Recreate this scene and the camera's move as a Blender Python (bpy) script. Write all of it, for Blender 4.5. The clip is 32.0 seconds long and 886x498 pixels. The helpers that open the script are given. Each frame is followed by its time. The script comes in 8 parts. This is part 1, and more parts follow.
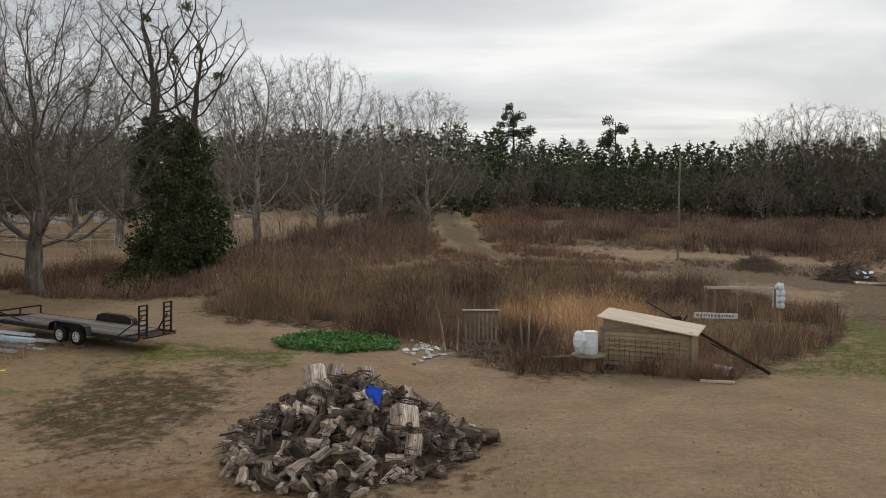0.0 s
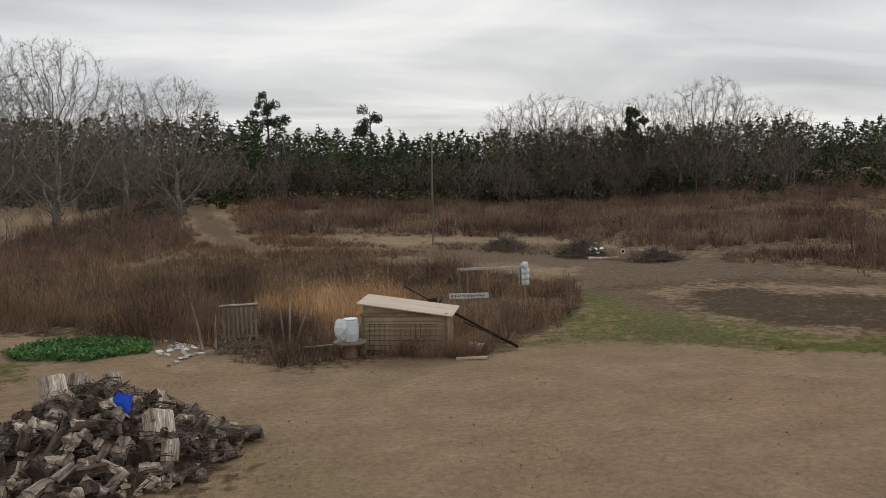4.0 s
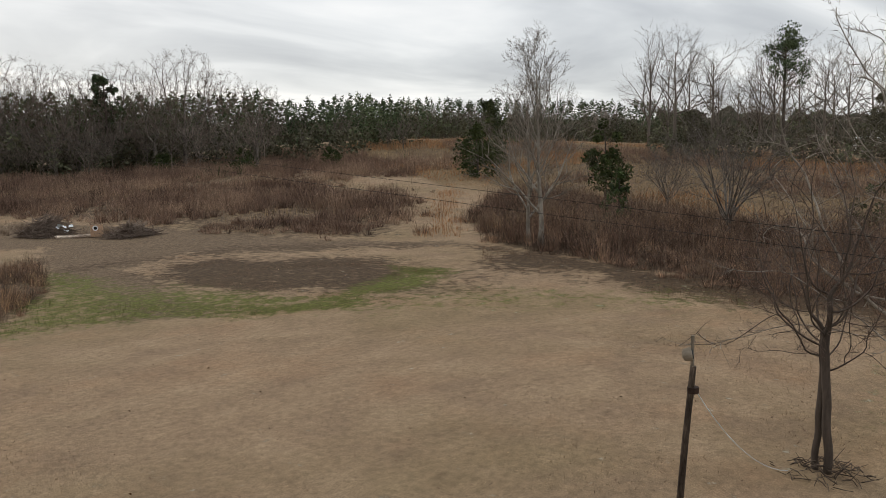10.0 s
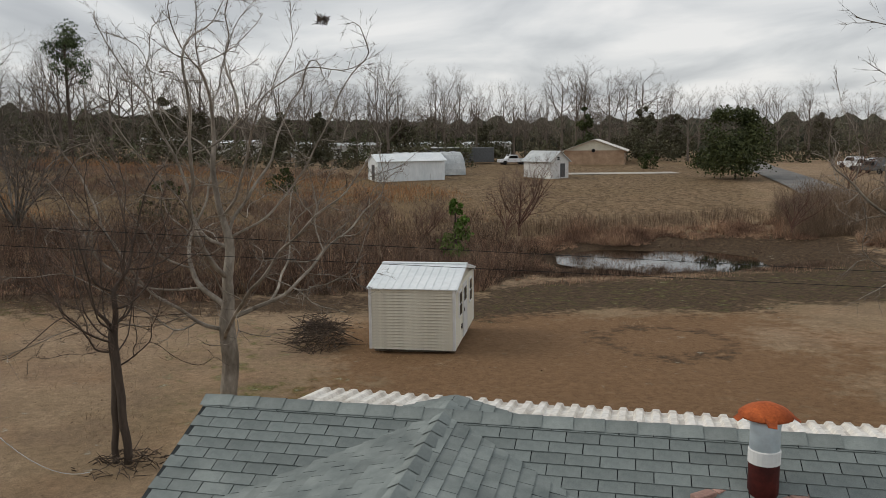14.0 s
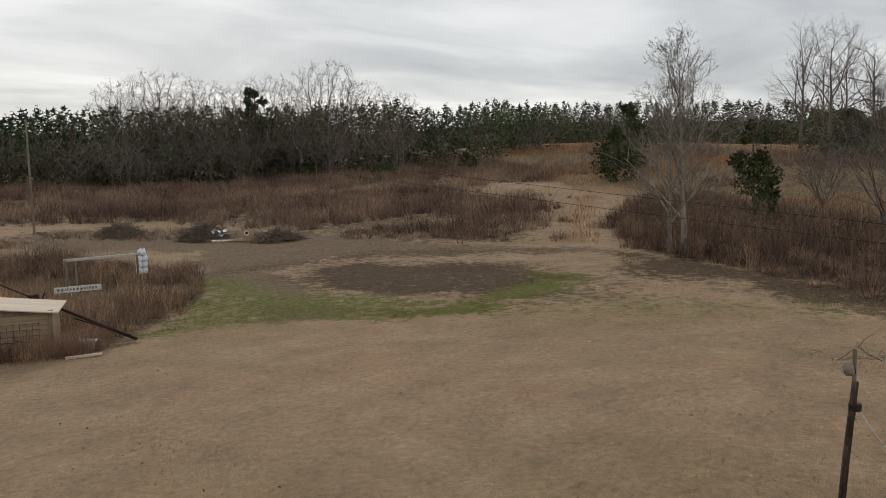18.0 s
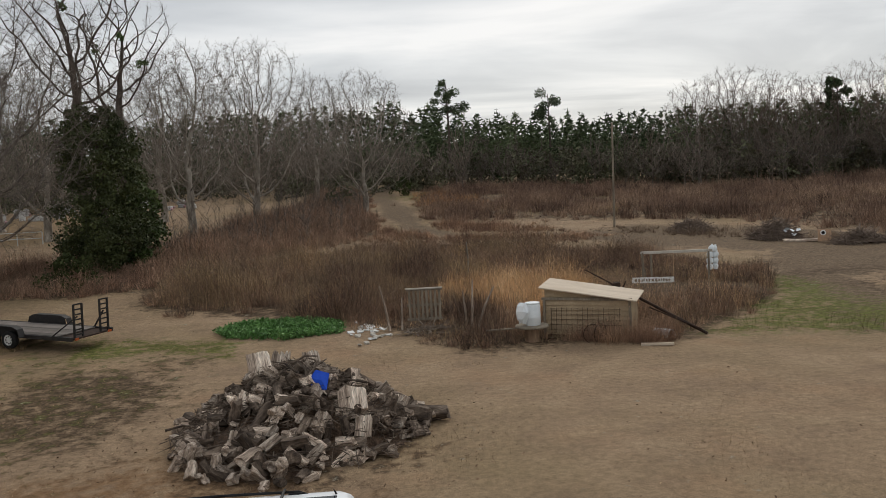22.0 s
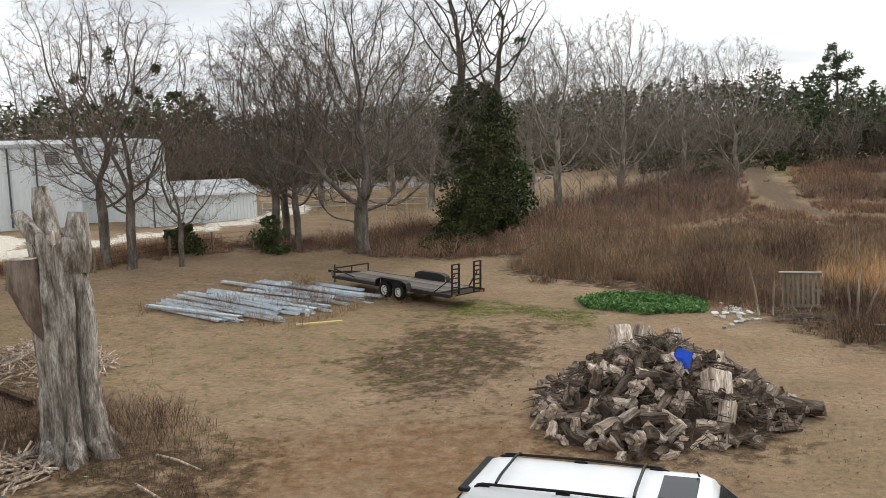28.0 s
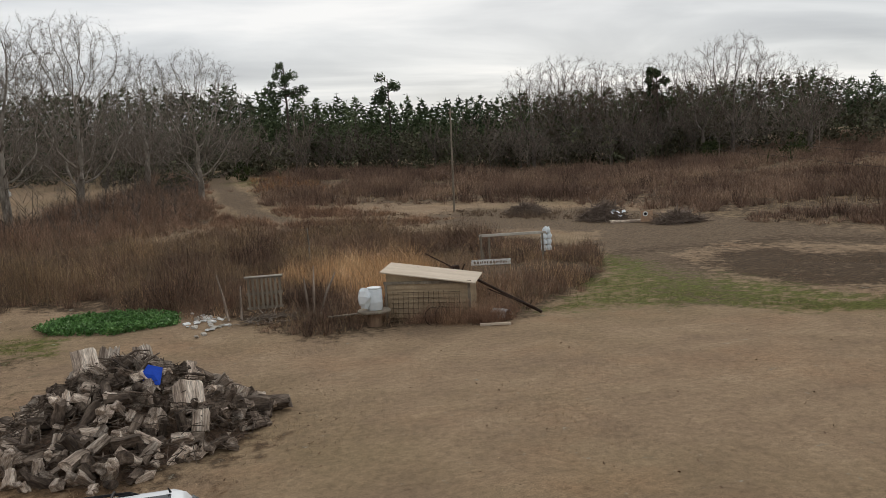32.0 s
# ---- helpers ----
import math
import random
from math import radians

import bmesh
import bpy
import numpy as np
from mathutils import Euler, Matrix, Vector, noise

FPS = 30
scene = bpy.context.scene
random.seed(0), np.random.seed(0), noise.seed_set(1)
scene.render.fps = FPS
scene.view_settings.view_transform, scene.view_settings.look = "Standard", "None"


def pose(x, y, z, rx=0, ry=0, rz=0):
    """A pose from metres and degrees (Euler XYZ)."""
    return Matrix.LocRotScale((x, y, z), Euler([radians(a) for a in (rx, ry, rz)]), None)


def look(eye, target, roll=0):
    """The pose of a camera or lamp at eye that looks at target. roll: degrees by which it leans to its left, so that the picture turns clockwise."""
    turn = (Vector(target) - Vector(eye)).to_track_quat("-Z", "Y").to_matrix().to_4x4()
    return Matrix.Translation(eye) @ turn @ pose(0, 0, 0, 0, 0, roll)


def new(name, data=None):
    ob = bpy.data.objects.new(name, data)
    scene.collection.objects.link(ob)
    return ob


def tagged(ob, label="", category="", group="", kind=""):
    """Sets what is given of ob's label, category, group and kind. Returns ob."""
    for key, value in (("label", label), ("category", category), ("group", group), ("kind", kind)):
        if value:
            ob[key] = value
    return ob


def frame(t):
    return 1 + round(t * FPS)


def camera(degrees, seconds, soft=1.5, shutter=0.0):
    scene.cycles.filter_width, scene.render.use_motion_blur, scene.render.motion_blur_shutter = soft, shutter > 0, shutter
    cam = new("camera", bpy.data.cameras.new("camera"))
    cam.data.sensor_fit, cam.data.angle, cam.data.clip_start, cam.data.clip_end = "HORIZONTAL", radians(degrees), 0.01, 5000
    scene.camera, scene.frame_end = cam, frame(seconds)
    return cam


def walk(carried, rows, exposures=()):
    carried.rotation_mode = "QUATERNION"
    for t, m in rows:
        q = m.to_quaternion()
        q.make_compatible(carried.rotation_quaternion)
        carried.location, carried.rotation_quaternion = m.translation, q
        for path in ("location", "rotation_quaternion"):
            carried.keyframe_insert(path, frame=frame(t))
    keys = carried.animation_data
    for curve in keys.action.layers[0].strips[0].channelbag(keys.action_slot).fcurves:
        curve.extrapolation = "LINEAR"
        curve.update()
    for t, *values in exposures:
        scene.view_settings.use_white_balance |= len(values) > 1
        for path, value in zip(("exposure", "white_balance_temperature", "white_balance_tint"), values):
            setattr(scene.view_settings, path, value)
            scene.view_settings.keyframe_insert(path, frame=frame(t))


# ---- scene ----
cam = camera(56.65, 32.0, soft=0.8)
PATH = [
    (0.0, pose(-0.001, 0.500, 6.3, 86.79, 0.27, 0.10)),
    (0.5, pose(0.010, 0.500, 6.3, 86.54, 0.57, -1.13)),
    (1.0, pose(0.018, 0.500, 6.3, 86.54, 0.46, -2.01)),
    (1.5, pose(0.034, 0.499, 6.3, 86.63, 0.35, -3.88)),
    (2.0, pose(0.045, 0.498, 6.3, 86.82, 0.46, -5.18)),
    (2.5, pose(0.058, 0.497, 6.3, 86.91, 0.56, -6.66)),
    (3.0, pose(0.081, 0.493, 6.3, 86.66, 0.67, -9.31)),
    (3.5, pose(0.114, 0.487, 6.3, 86.08, 1.18, -13.21)),
    (4.0, pose(0.142, 0.479, 6.3, 85.76, 1.67, -16.54)),
    (4.5, pose(0.161, 0.473, 6.3, 85.51, 2.15, -18.84)),
    (6.5, pose(0.212, 0.453, 6.3, 85.70, 1.87, -25.11)),
    (7.0, pose(0.231, 0.443, 6.3, 85.07, 1.94, -27.56)),
    (7.5, pose(0.257, 0.429, 6.3, 84.62, 1.69, -30.90)),
    (8.0, pose(0.278, 0.415, 6.3, 84.64, 1.61, -33.83)),
    (8.5, pose(0.304, 0.397, 6.3, 84.13, 1.54, -37.50)),
    (9.0, pose(0.334, 0.372, 6.3, 83.36, 1.50, -41.94)),
    (9.5, pose(0.363, 0.344, 6.3, 82.90, 1.39, -46.49)),
    (10.0, pose(0.392, 0.310, 6.3, 82.96, 1.27, -51.66)),
    (10.5, pose(0.418, 0.274, 6.3, 82.92, 1.25, -56.73)),
    (11.0, pose(0.438, 0.241, 6.3, 82.50, 1.27, -61.23)),
    (11.5, pose(0.465, 0.183, 6.3, 82.21, 0.66, -68.55)),
    (12.0, pose(0.490, 0.101, 6.3, 82.25, 0.46, -78.35)),
    (12.5, pose(0.499, 0.028, 6.3, 82.52, 0.53, -86.83)),
    (13.0, pose(0.498, -0.042, 6.3, 82.18, 0.45, -94.81)),
    (13.5, pose(0.492, -0.090, 6.3, 82.16, 0.44, -100.38)),
    (15.5, pose(0.483, 0.127, 6.3, 82.62, 1.76, -75.23)),
    (16.0, pose(0.462, 0.191, 6.3, 82.92, 2.01, -67.57)),
    (16.5, pose(0.436, 0.244, 6.3, 83.27, 2.15, -60.78)),
    (17.0, pose(0.413, 0.282, 6.3, 83.54, 2.19, -55.67)),
    (17.5, pose(0.380, 0.325, 6.3, 83.68, 2.09, -49.42)),
    (18.0, pose(0.336, 0.370, 6.3, 83.61, 2.02, -42.26)),
    (18.5, pose(0.286, 0.410, 6.3, 83.56, 2.04, -34.94)),
    (19.0, pose(0.247, 0.435, 6.3, 83.86, 2.26, -29.64)),
    (19.5, pose(0.216, 0.451, 6.3, 84.35, 2.39, -25.55)),
    (20.0, pose(0.190, 0.462, 6.3, 84.61, 2.07, -22.39)),
    (20.5, pose(0.162, 0.473, 6.3, 84.72, 2.32, -18.96)),
    (21.0, pose(0.133, 0.482, 6.3, 85.04, 2.54, -15.40)),
    (21.5, pose(0.090, 0.492, 6.3, 85.23, 2.92, -10.38)),
    (22.0, pose(0.037, 0.499, 6.3, 85.17, 3.11, -4.22)),
    (22.5, pose(-0.032, 0.499, 6.3, 85.13, 3.55, 3.68)),
    (23.0, pose(-0.093, 0.491, 6.3, 85.01, 4.04, 10.73)),
    (23.5, pose(-0.148, 0.478, 6.3, 85.01, 3.63, 17.16)),
    (24.0, pose(-0.211, 0.453, 6.3, 85.19, 3.40, 24.92)),
    (24.5, pose(-0.278, 0.416, 6.3, 85.17, 3.77, 33.75)),
    (26.5, pose(-0.362, 0.345, 6.3, 85.19, 2.83, 46.33)),
    (27.0, pose(-0.301, 0.399, 6.3, 85.10, 2.18, 37.00)),
    (27.5, pose(-0.240, 0.439, 6.3, 84.78, 1.85, 28.66)),
    (28.0, pose(-0.176, 0.468, 6.3, 84.47, 2.28, 20.60)),
    (28.5, pose(-0.112, 0.487, 6.3, 84.12, 2.38, 12.89)),
    (29.0, pose(-0.063, 0.496, 6.3, 83.85, 2.48, 7.19)),
    (29.5, pose(-0.009, 0.500, 6.3, 83.61, 2.60, 1.06)),
    (30.0, pose(0.035, 0.499, 6.3, 83.70, 3.03, -4.05)),
    (30.5, pose(0.071, 0.495, 6.3, 83.59, 3.68, -8.18)),
    (31.0, pose(0.094, 0.491, 6.3, 83.65, 4.05, -10.79)),
    (31.5, pose(0.106, 0.489, 6.3, 83.67, 3.63, -12.27)),
    (32.0, pose(0.131, 0.483, 6.3, 83.53, 3.16, -15.18)),
]
walk(cam, PATH, [(0, 0.06), (2, -0.08), (4, -0.06), (8, -0.08), (9, 0.06), (11, 0.25), (12, 0.2), (13, -0.12), (14.5, 0.05), (16, 0.2), (17, 0.16), (19, -0.06), (21, -0.08), (22, 0.05), (23, 0.3), (24, 0.48), (25.5, 0.34), (27, 0.38), (28, 0.68), (29, 0.58), (30, 0.36), (31, 0.18), (32, 0.06)])

# ---- light ----
world = bpy.data.worlds.new("overcast_sky")
scene.world = world
world.use_nodes = True


def node(tree, kind, **values):
    n = tree.nodes.new(kind)
    for k, v in values.items():
        n.inputs[k.replace("_", " ")].default_value = v
    return n


def ramp(tree, source, stops, fac="Fac"):
    n = tree.nodes.new("ShaderNodeValToRGB")
    while len(n.color_ramp.elements) < len(stops):
        n.color_ramp.elements.new(0.5)
    for e, (p, col) in zip(n.color_ramp.elements, stops):
        e.position, e.color = p, (*col, 1)
    tree.links.new(source, n.inputs["Fac"])
    return n


def sky_light():
    nt = world.node_tree
    nt.nodes.clear()
    out, bg = nt.nodes.new("ShaderNodeOutputWorld"), nt.nodes.new("ShaderNodeBackground")
    tc, mp = nt.nodes.new("ShaderNodeTexCoord"), nt.nodes.new("ShaderNodeSeparateXYZ")
    nt.links.new(tc.outputs["Generated"], mp.inputs[0])
    # cloud sheet: the direction laid onto a flat layer overhead
    zz = nt.nodes.new("ShaderNodeMath")
    zz.operation = "MAXIMUM"
    nt.links.new(mp.outputs["Z"], zz.inputs[0])
    zz.inputs[1].default_value = 0.0
    za = nt.nodes.new("ShaderNodeMath")
    za.operation = "ADD"
    nt.links.new(zz.outputs[0], za.inputs[0])
    za.inputs[1].default_value = 0.10
    div = nt.nodes.new("ShaderNodeVectorMath")
    div.operation = "DIVIDE"
    comb = nt.nodes.new("ShaderNodeCombineXYZ")
    for k in range(3):
        nt.links.new(za.outputs[0], comb.inputs[k])
    nt.links.new(tc.outputs["Generated"], div.inputs[0])
    nt.links.new(comb.outputs[0], div.inputs[1])
    sc = nt.nodes.new("ShaderNodeMapping")
    sc.inputs["Scale"].default_value = (0.55, 0.8, 0.0)
    sc.inputs["Location"].default_value = (3.1, 1.7, 0)
    nt.links.new(div.outputs[0], sc.inputs[0])
    n1 = node(nt, "ShaderNodeTexNoise", Scale=1.0, Detail=6.0, Roughness=0.5, Distortion=0.5)
    nt.links.new(sc.outputs[0], n1.inputs["Vector"])
    clouds = ramp(nt, n1.outputs["Fac"], [(0.31, (0.50, 0.515, 0.54)), (0.45, (0.64, 0.655, 0.67)), (0.55, (0.79, 0.80, 0.805)), (0.66, (0.96, 0.95, 0.935))])
    sky = nt.nodes.new("ShaderNodeTexSky")
    sky.sky_type, sky.sun_disc = "NISHITA", False
    sky.sun_elevation, sky.sun_rotation = radians(32), radians(20)
    sk = nt.nodes.new("ShaderNodeMix")
    sk.data_type, sk.blend_type = "RGBA", "MIX"
    sk.inputs["Factor"].default_value = 0.988
    nt.links.new(sky.outputs[0], sk.inputs["A"])
    nt.links.new(clouds.outputs[0], sk.inputs["B"])
    nt.links.new(sk.outputs["Result"], bg.inputs["Color"])
    bg.inputs["Strength"].default_value = SKY
    nt.links.new(bg.outputs[0], out.inputs[0])


SKY = 0.84
sky_light()
sun = new("sun", bpy.data.lights.new("sun", "SUN"))
sun.data.energy, sun.data.angle, sun.data.color = 1.0, radians(25), (1.0, 0.93, 0.82)
sun.matrix_world = look((0, 0, 50), (-15, -40, 20))


# ---- materials ----
def srgb(r, g, b):
    return tuple((v / 255 / 12.92 if v / 255 < 0.04045 else ((v / 255 + 0.055) / 1.055) ** 2.4) for v in (r, g, b))


def material(name, cols, rough=0.9, scale=3.0, fine=40.0, bump=0.0, vary=0.25, metal=0.0, stretch=(1, 1, 1), island=False, rand=False, spec=0.2, space="Object", spread=.38):
    """cols: two or three colours mixed by broad and fine noise; island/rand: each piece differs in brightness."""
    m = bpy.data.materials.new(name)
    m.use_nodes = True
    nt = m.node_tree
    bs = nt.nodes["Principled BSDF"]
    tc, mp = nt.nodes.new("ShaderNodeTexCoord"), nt.nodes.new("ShaderNodeMapping")
    mp.inputs["Scale"].default_value = stretch
    nt.links.new(tc.outputs[space], mp.inputs[0])
    a = node(nt, "ShaderNodeTexNoise", Scale=scale, Detail=5.0, Roughness=0.6)
    b = node(nt, "ShaderNodeTexNoise", Scale=fine, Detail=3.0, Roughness=0.6)
    for n in (a, b):
        nt.links.new(mp.outputs[0], n.inputs["Vector"])
    stops = [(0.32 + 0.36 * i / max(1, len(cols) - 1), c) for i, c in enumerate(cols)]
    cr = ramp(nt, a.outputs["Fac"], stops)
    hv = nt.nodes.new("ShaderNodeHueSaturation")
    nt.links.new(cr.outputs[0], hv.inputs["Color"])
    val = nt.nodes.new("ShaderNodeMapRange")
    val.inputs["From Min"].default_value, val.inputs["From Max"].default_value = 0.25, 0.75
    val.inputs["To Min"].default_value, val.inputs["To Max"].default_value = 1 - vary, 1 + vary
    nt.links.new(b.outputs["Fac"], val.inputs["Value"])
    last = val.outputs[0]
    if island or rand:
        src = nt.nodes.new("ShaderNodeNewGeometry").outputs["Random Per Island"] if island else nt.nodes.new("ShaderNodeObjectInfo").outputs["Random"]
        rv = nt.nodes.new("ShaderNodeMapRange")
        rv.inputs["To Min"].default_value, rv.inputs["To Max"].default_value = 1 - spread, 1 + spread
        nt.links.new(src, rv.inputs["Value"])
        mu = nt.nodes.new("ShaderNodeMath")
        mu.operation = "MULTIPLY"
        nt.links.new(last, mu.inputs[0])
        nt.links.new(rv.outputs[0], mu.inputs[1])
        last = mu.outputs[0]
    nt.links.new(last, hv.inputs["Value"])
    nt.links.new(hv.outputs[0], bs.inputs["Base Color"])
    bs.inputs["Roughness"].default_value, bs.inputs["Metallic"].default_value = rough, metal
    bs.inputs["Specular IOR Level"].default_value = spec
    if bump:
        bp = node(nt, "ShaderNodeBump", Strength=0.6, Distance=bump)
        nt.links.new(b.outputs["Fac"], bp.inputs["Height"])
        nt.links.new(bp.outputs[0], bs.inputs["Normal"])
    return m


BARK_GREY = material("grey_bark", [srgb(78, 71, 65), srgb(112, 104, 96), srgb(142, 136, 128)], scale=3, fine=18, stretch=(1, 1, .25), bump=.05, vary=.4)
BARK_PALE = material("pale_bark", [srgb(104, 96, 86), srgb(140, 132, 121), srgb(176, 168, 156)], scale=2.2, fine=14, stretch=(1, 1, .4), bump=.01)
BARK_DARK = material("dark_bark", [srgb(66, 58, 52), srgb(98, 88, 80)], scale=2, fine=14, stretch=(1, 1, .25), bump=.02)
BARK_RED = material("reddish_bark", [srgb(92, 68, 60), srgb(120, 92, 80)], scale=2, fine=14, stretch=(1, 1, .25))
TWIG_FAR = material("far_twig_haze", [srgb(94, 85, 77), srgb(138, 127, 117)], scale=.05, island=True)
TWIG = material("twig_bark", [srgb(86, 78, 72), srgb(120, 111, 103)], island=True)
TWIG_PALE = material("pale_twig_bark", [srgb(104, 96, 88), srgb(142, 133, 123)], island=True)
TWIG_BROWN = material("brown_twig_bark", [srgb(96, 80, 72), srgb(126, 108, 96)], island=True)
LEAF_DARK = material("dark_evergreen_leaves", [srgb(50, 58, 34), srgb(84, 90, 54)], scale=.5, island=True, rough=.6)
LEAF_MID = material("evergreen_leaves", [srgb(52, 66, 36), srgb(84, 100, 56)], scale=.5, island=True, rough=.6)
LEAF_LAUREL = material("laurel_leaves", [srgb(54, 68, 34), srgb(92, 106, 56)], scale=.7, island=True, rough=.5)
LEAF_CEDAR = material("cedar_leaves", [srgb(48, 58, 32), srgb(78, 84, 48)], scale=.6, island=True)
# needles of the far pines, greyed and lightened to put air haze into the colour
NEEDLES = material("pine_needles", [srgb(54, 66, 44), srgb(78, 90, 62), srgb(106, 118, 84)], scale=.12, island=True, spread=.45)
WOODS_FAR = material("distant_woods", [srgb(48, 52, 42), srgb(74, 72, 60), srgb(90, 92, 74)], scale=.25, fine=1.6, vary=.45)
# understorey leaves with the haze of distance mixed into their colour
WOODS = material("woodland_leaves", [srgb(66, 70, 52), srgb(94, 90, 72), srgb(108, 114, 86)], scale=.1, island=True, spread=.45)
NEEDLES_BRIGHT = material("young_pine_needles", [srgb(70, 96, 40), srgb(104, 130, 60)], scale=.6, island=True)
LEAF_BED = material("broad_green_leaves", [srgb(66, 104, 50), srgb(116, 154, 90)], scale=1.5, island=True, rough=.5)
WEED = material("brown_weeds", [srgb(94, 73, 60), srgb(142, 113, 94), srgb(190, 159, 130)], scale=.45, island=True, spread=.5)
WEED_RED = material("reddish_weeds", [srgb(112, 86, 72), srgb(156, 126, 106), srgb(194, 164, 138)], scale=.35, island=True, spread=.5)
WEED_FIELD = material("field_brush_twigs", [srgb(98, 79, 67), srgb(134, 110, 94), srgb(170, 145, 122)], scale=.14, island=True, spread=.5)
WEED_DARK = material("dark_bramble_stems", [srgb(60, 46, 40), srgb(92, 75, 64), srgb(124, 104, 88)], scale=.4, island=True, spread=.5)
WEED_GREY = material("grey_brown_brush", [srgb(108, 92, 78), srgb(142, 122, 102)], scale=.1, island=True)
STRAW = material("golden_straw", [srgb(188, 152, 112), srgb(224, 190, 148)], scale=.4, island=True)
STRAW_PALE = material("pale_dead_grass", [srgb(140, 118, 90), srgb(180, 156, 122)], scale=.4, island=True, spread=.5)
STRAW_ORANGE = material("orange_broom_grass", [srgb(150, 108, 74), srgb(182, 138, 98)], scale=.2, island=True)
GRASS = material("short_green_grass", [srgb(78, 82, 42), srgb(110, 112, 60)], scale=.6, island=True)
LITTER = material("dead_leaf_litter", [srgb(92, 73, 59), srgb(132, 108, 87)], scale=.6, island=True)
WOOD_GREY = material("weathered_split_wood", [srgb(104, 90, 79), srgb(164, 148, 133), srgb(214, 201, 186)], scale=5, fine=40, stretch=(1, 1, .12), rand=True, bump=.03, vary=.5, spread=.45)
WOOD_DARK = material("dark_rotten_bark", [srgb(54, 46, 41), srgb(92, 80, 70), srgb(132, 118, 105)], scale=5, fine=30, stretch=(1, 1, .25), rand=True, bump=.04, vary=.5, spread=.4)
WOOD_SMOOTH = material("bare_brown_wood", [srgb(98, 84, 74), srgb(142, 127, 115)], scale=3, fine=22, stretch=(1, 1, .2), vary=.35, bump=.01)
WOOD_RAW = material("fresh_cut_wood", [srgb(148, 120, 98), srgb(178, 150, 124)], scale=3, fine=22, stretch=(1, 1, .2), rand=True, vary=.3)
BOARD = material("bare_plywood", [srgb(198, 182, 162), srgb(216, 202, 184)], scale=1.2, fine=20, stretch=(.3, 2, 1), vary=.1)
SIDING = material("beige_lap_siding", [srgb(150, 132, 108), srgb(178, 158, 130)], scale=1.5, fine=18, vary=.15)
WOOD_OLD = material("old_grey_timber", [srgb(110, 100, 88), srgb(150, 140, 124)], scale=2, fine=20, stretch=(1, 1, .2), vary=.3)
BLACK_STEEL = material("black_painted_steel", [srgb(26, 25, 26), srgb(46, 42, 40)], rough=.6, scale=4, fine=30, spec=.4)
RUST_BLACK = material("rusty_dark_iron", [srgb(40, 33, 30), srgb(74, 56, 46)], rough=.8, scale=4, fine=30)
RUBBER = material("tyre_rubber", [srgb(26, 26, 27), srgb(40, 39, 38)], rough=.85, scale=6)
CHROME_WHITE = material("white_steel_rim", [srgb(196, 196, 194), srgb(222, 222, 220)], rough=.4, scale=5, vary=.1)
DECK_WOOD = material("grey_trailer_planks", [srgb(92, 86, 82), srgb(128, 121, 115)], scale=1.5, fine=14, stretch=(.2, 2, 1), rand=True, vary=.25)
GALV = material("galvanised_steel", [srgb(182, 197, 206), srgb(226, 235, 240)], rough=.4, metal=.0, scale=.8, fine=12, stretch=(.2, 1, 1), vary=.15, spec=.6, rand=True, spread=.18)
CAR_WHITE = material("white_car_paint", [srgb(228, 232, 236), srgb(240, 242, 244)], rough=.25, scale=2, vary=.02, spec=.5)
CAR_GLASS = material("dark_car_glass", [srgb(18, 22, 26), srgb(30, 34, 38)], rough=.08, scale=2, vary=.05, spec=.6)
CAR_BLACK = material("black_car_trim", [srgb(20, 20, 21), srgb(34, 34, 35)], rough=.5, scale=6, vary=.1)
SHINGLE = material("grey_green_shingle", [srgb(110, 118, 117), srgb(144, 151, 148)], scale=2.5, fine=120, rand=True, vary=.18, rough=.95, spread=.13)
SHINGLE_J = material("grey_green_shingles", [srgb(110, 118, 117), srgb(144, 151, 148)], scale=2.5, fine=120, island=True, vary=.18, rough=.95, spread=.13)
SHINGLE_DARK = material("dark_grey_shingle", [srgb(70, 72, 73), srgb(97, 98, 98)], scale=1.2, fine=110, rand=True, vary=.3, rough=.95, spread=.13)
SHINGLE_DARK_J = material("dark_grey_shingles", [srgb(70, 72, 73), srgb(97, 98, 98)], scale=1.2, fine=110, island=True, vary=.3, rough=.95, spread=.13)
FELT = material("roof_felt", [srgb(44, 48, 50), srgb(64, 68, 70)], scale=3, fine=60)
METAL_WHITE = material("white_ribbed_metal", [srgb(220, 227, 229), srgb(238, 242, 243)], rough=.5, scale=.6, fine=4, stretch=(1, 1, .3), vary=.08)
METAL_GREY = material("grey_metal_roofing", [srgb(170, 176, 178), srgb(205, 208, 208)], rough=.5, scale=.7, fine=6, vary=.15)
METAL_STAIN = material("stained_corrugated_metal", [srgb(172, 162, 150), srgb(226, 221, 212), srgb(242, 240, 235)], rough=.5, scale=2.2, fine=14, vary=.2)
VINYL = material("cream_vinyl_siding", [srgb(206, 200, 182), srgb(226, 221, 204)], rough=.55, scale=1.2, fine=10, vary=.07)
WHITE_PAINT = material("white_paint", [srgb(214, 214, 212), srgb(232, 232, 230)], rough=.6, scale=1.0, fine=9, vary=.08)
WALL_WHITE = material("whitewashed_wall", [srgb(212, 212, 211), srgb(234, 234, 233)], rough=.8, scale=.35, fine=5, vary=.1)
ROOF_BROWN = material("red_brown_metal_roof", [srgb(110, 86, 75), srgb(136, 109, 95)], rough=.65, scale=.25, fine=5, vary=.12)
BRICK_RED = material("red_brick", [srgb(112, 62, 48), srgb(142, 84, 66)], scale=1.5, fine=12, rand=True, vary=.2)
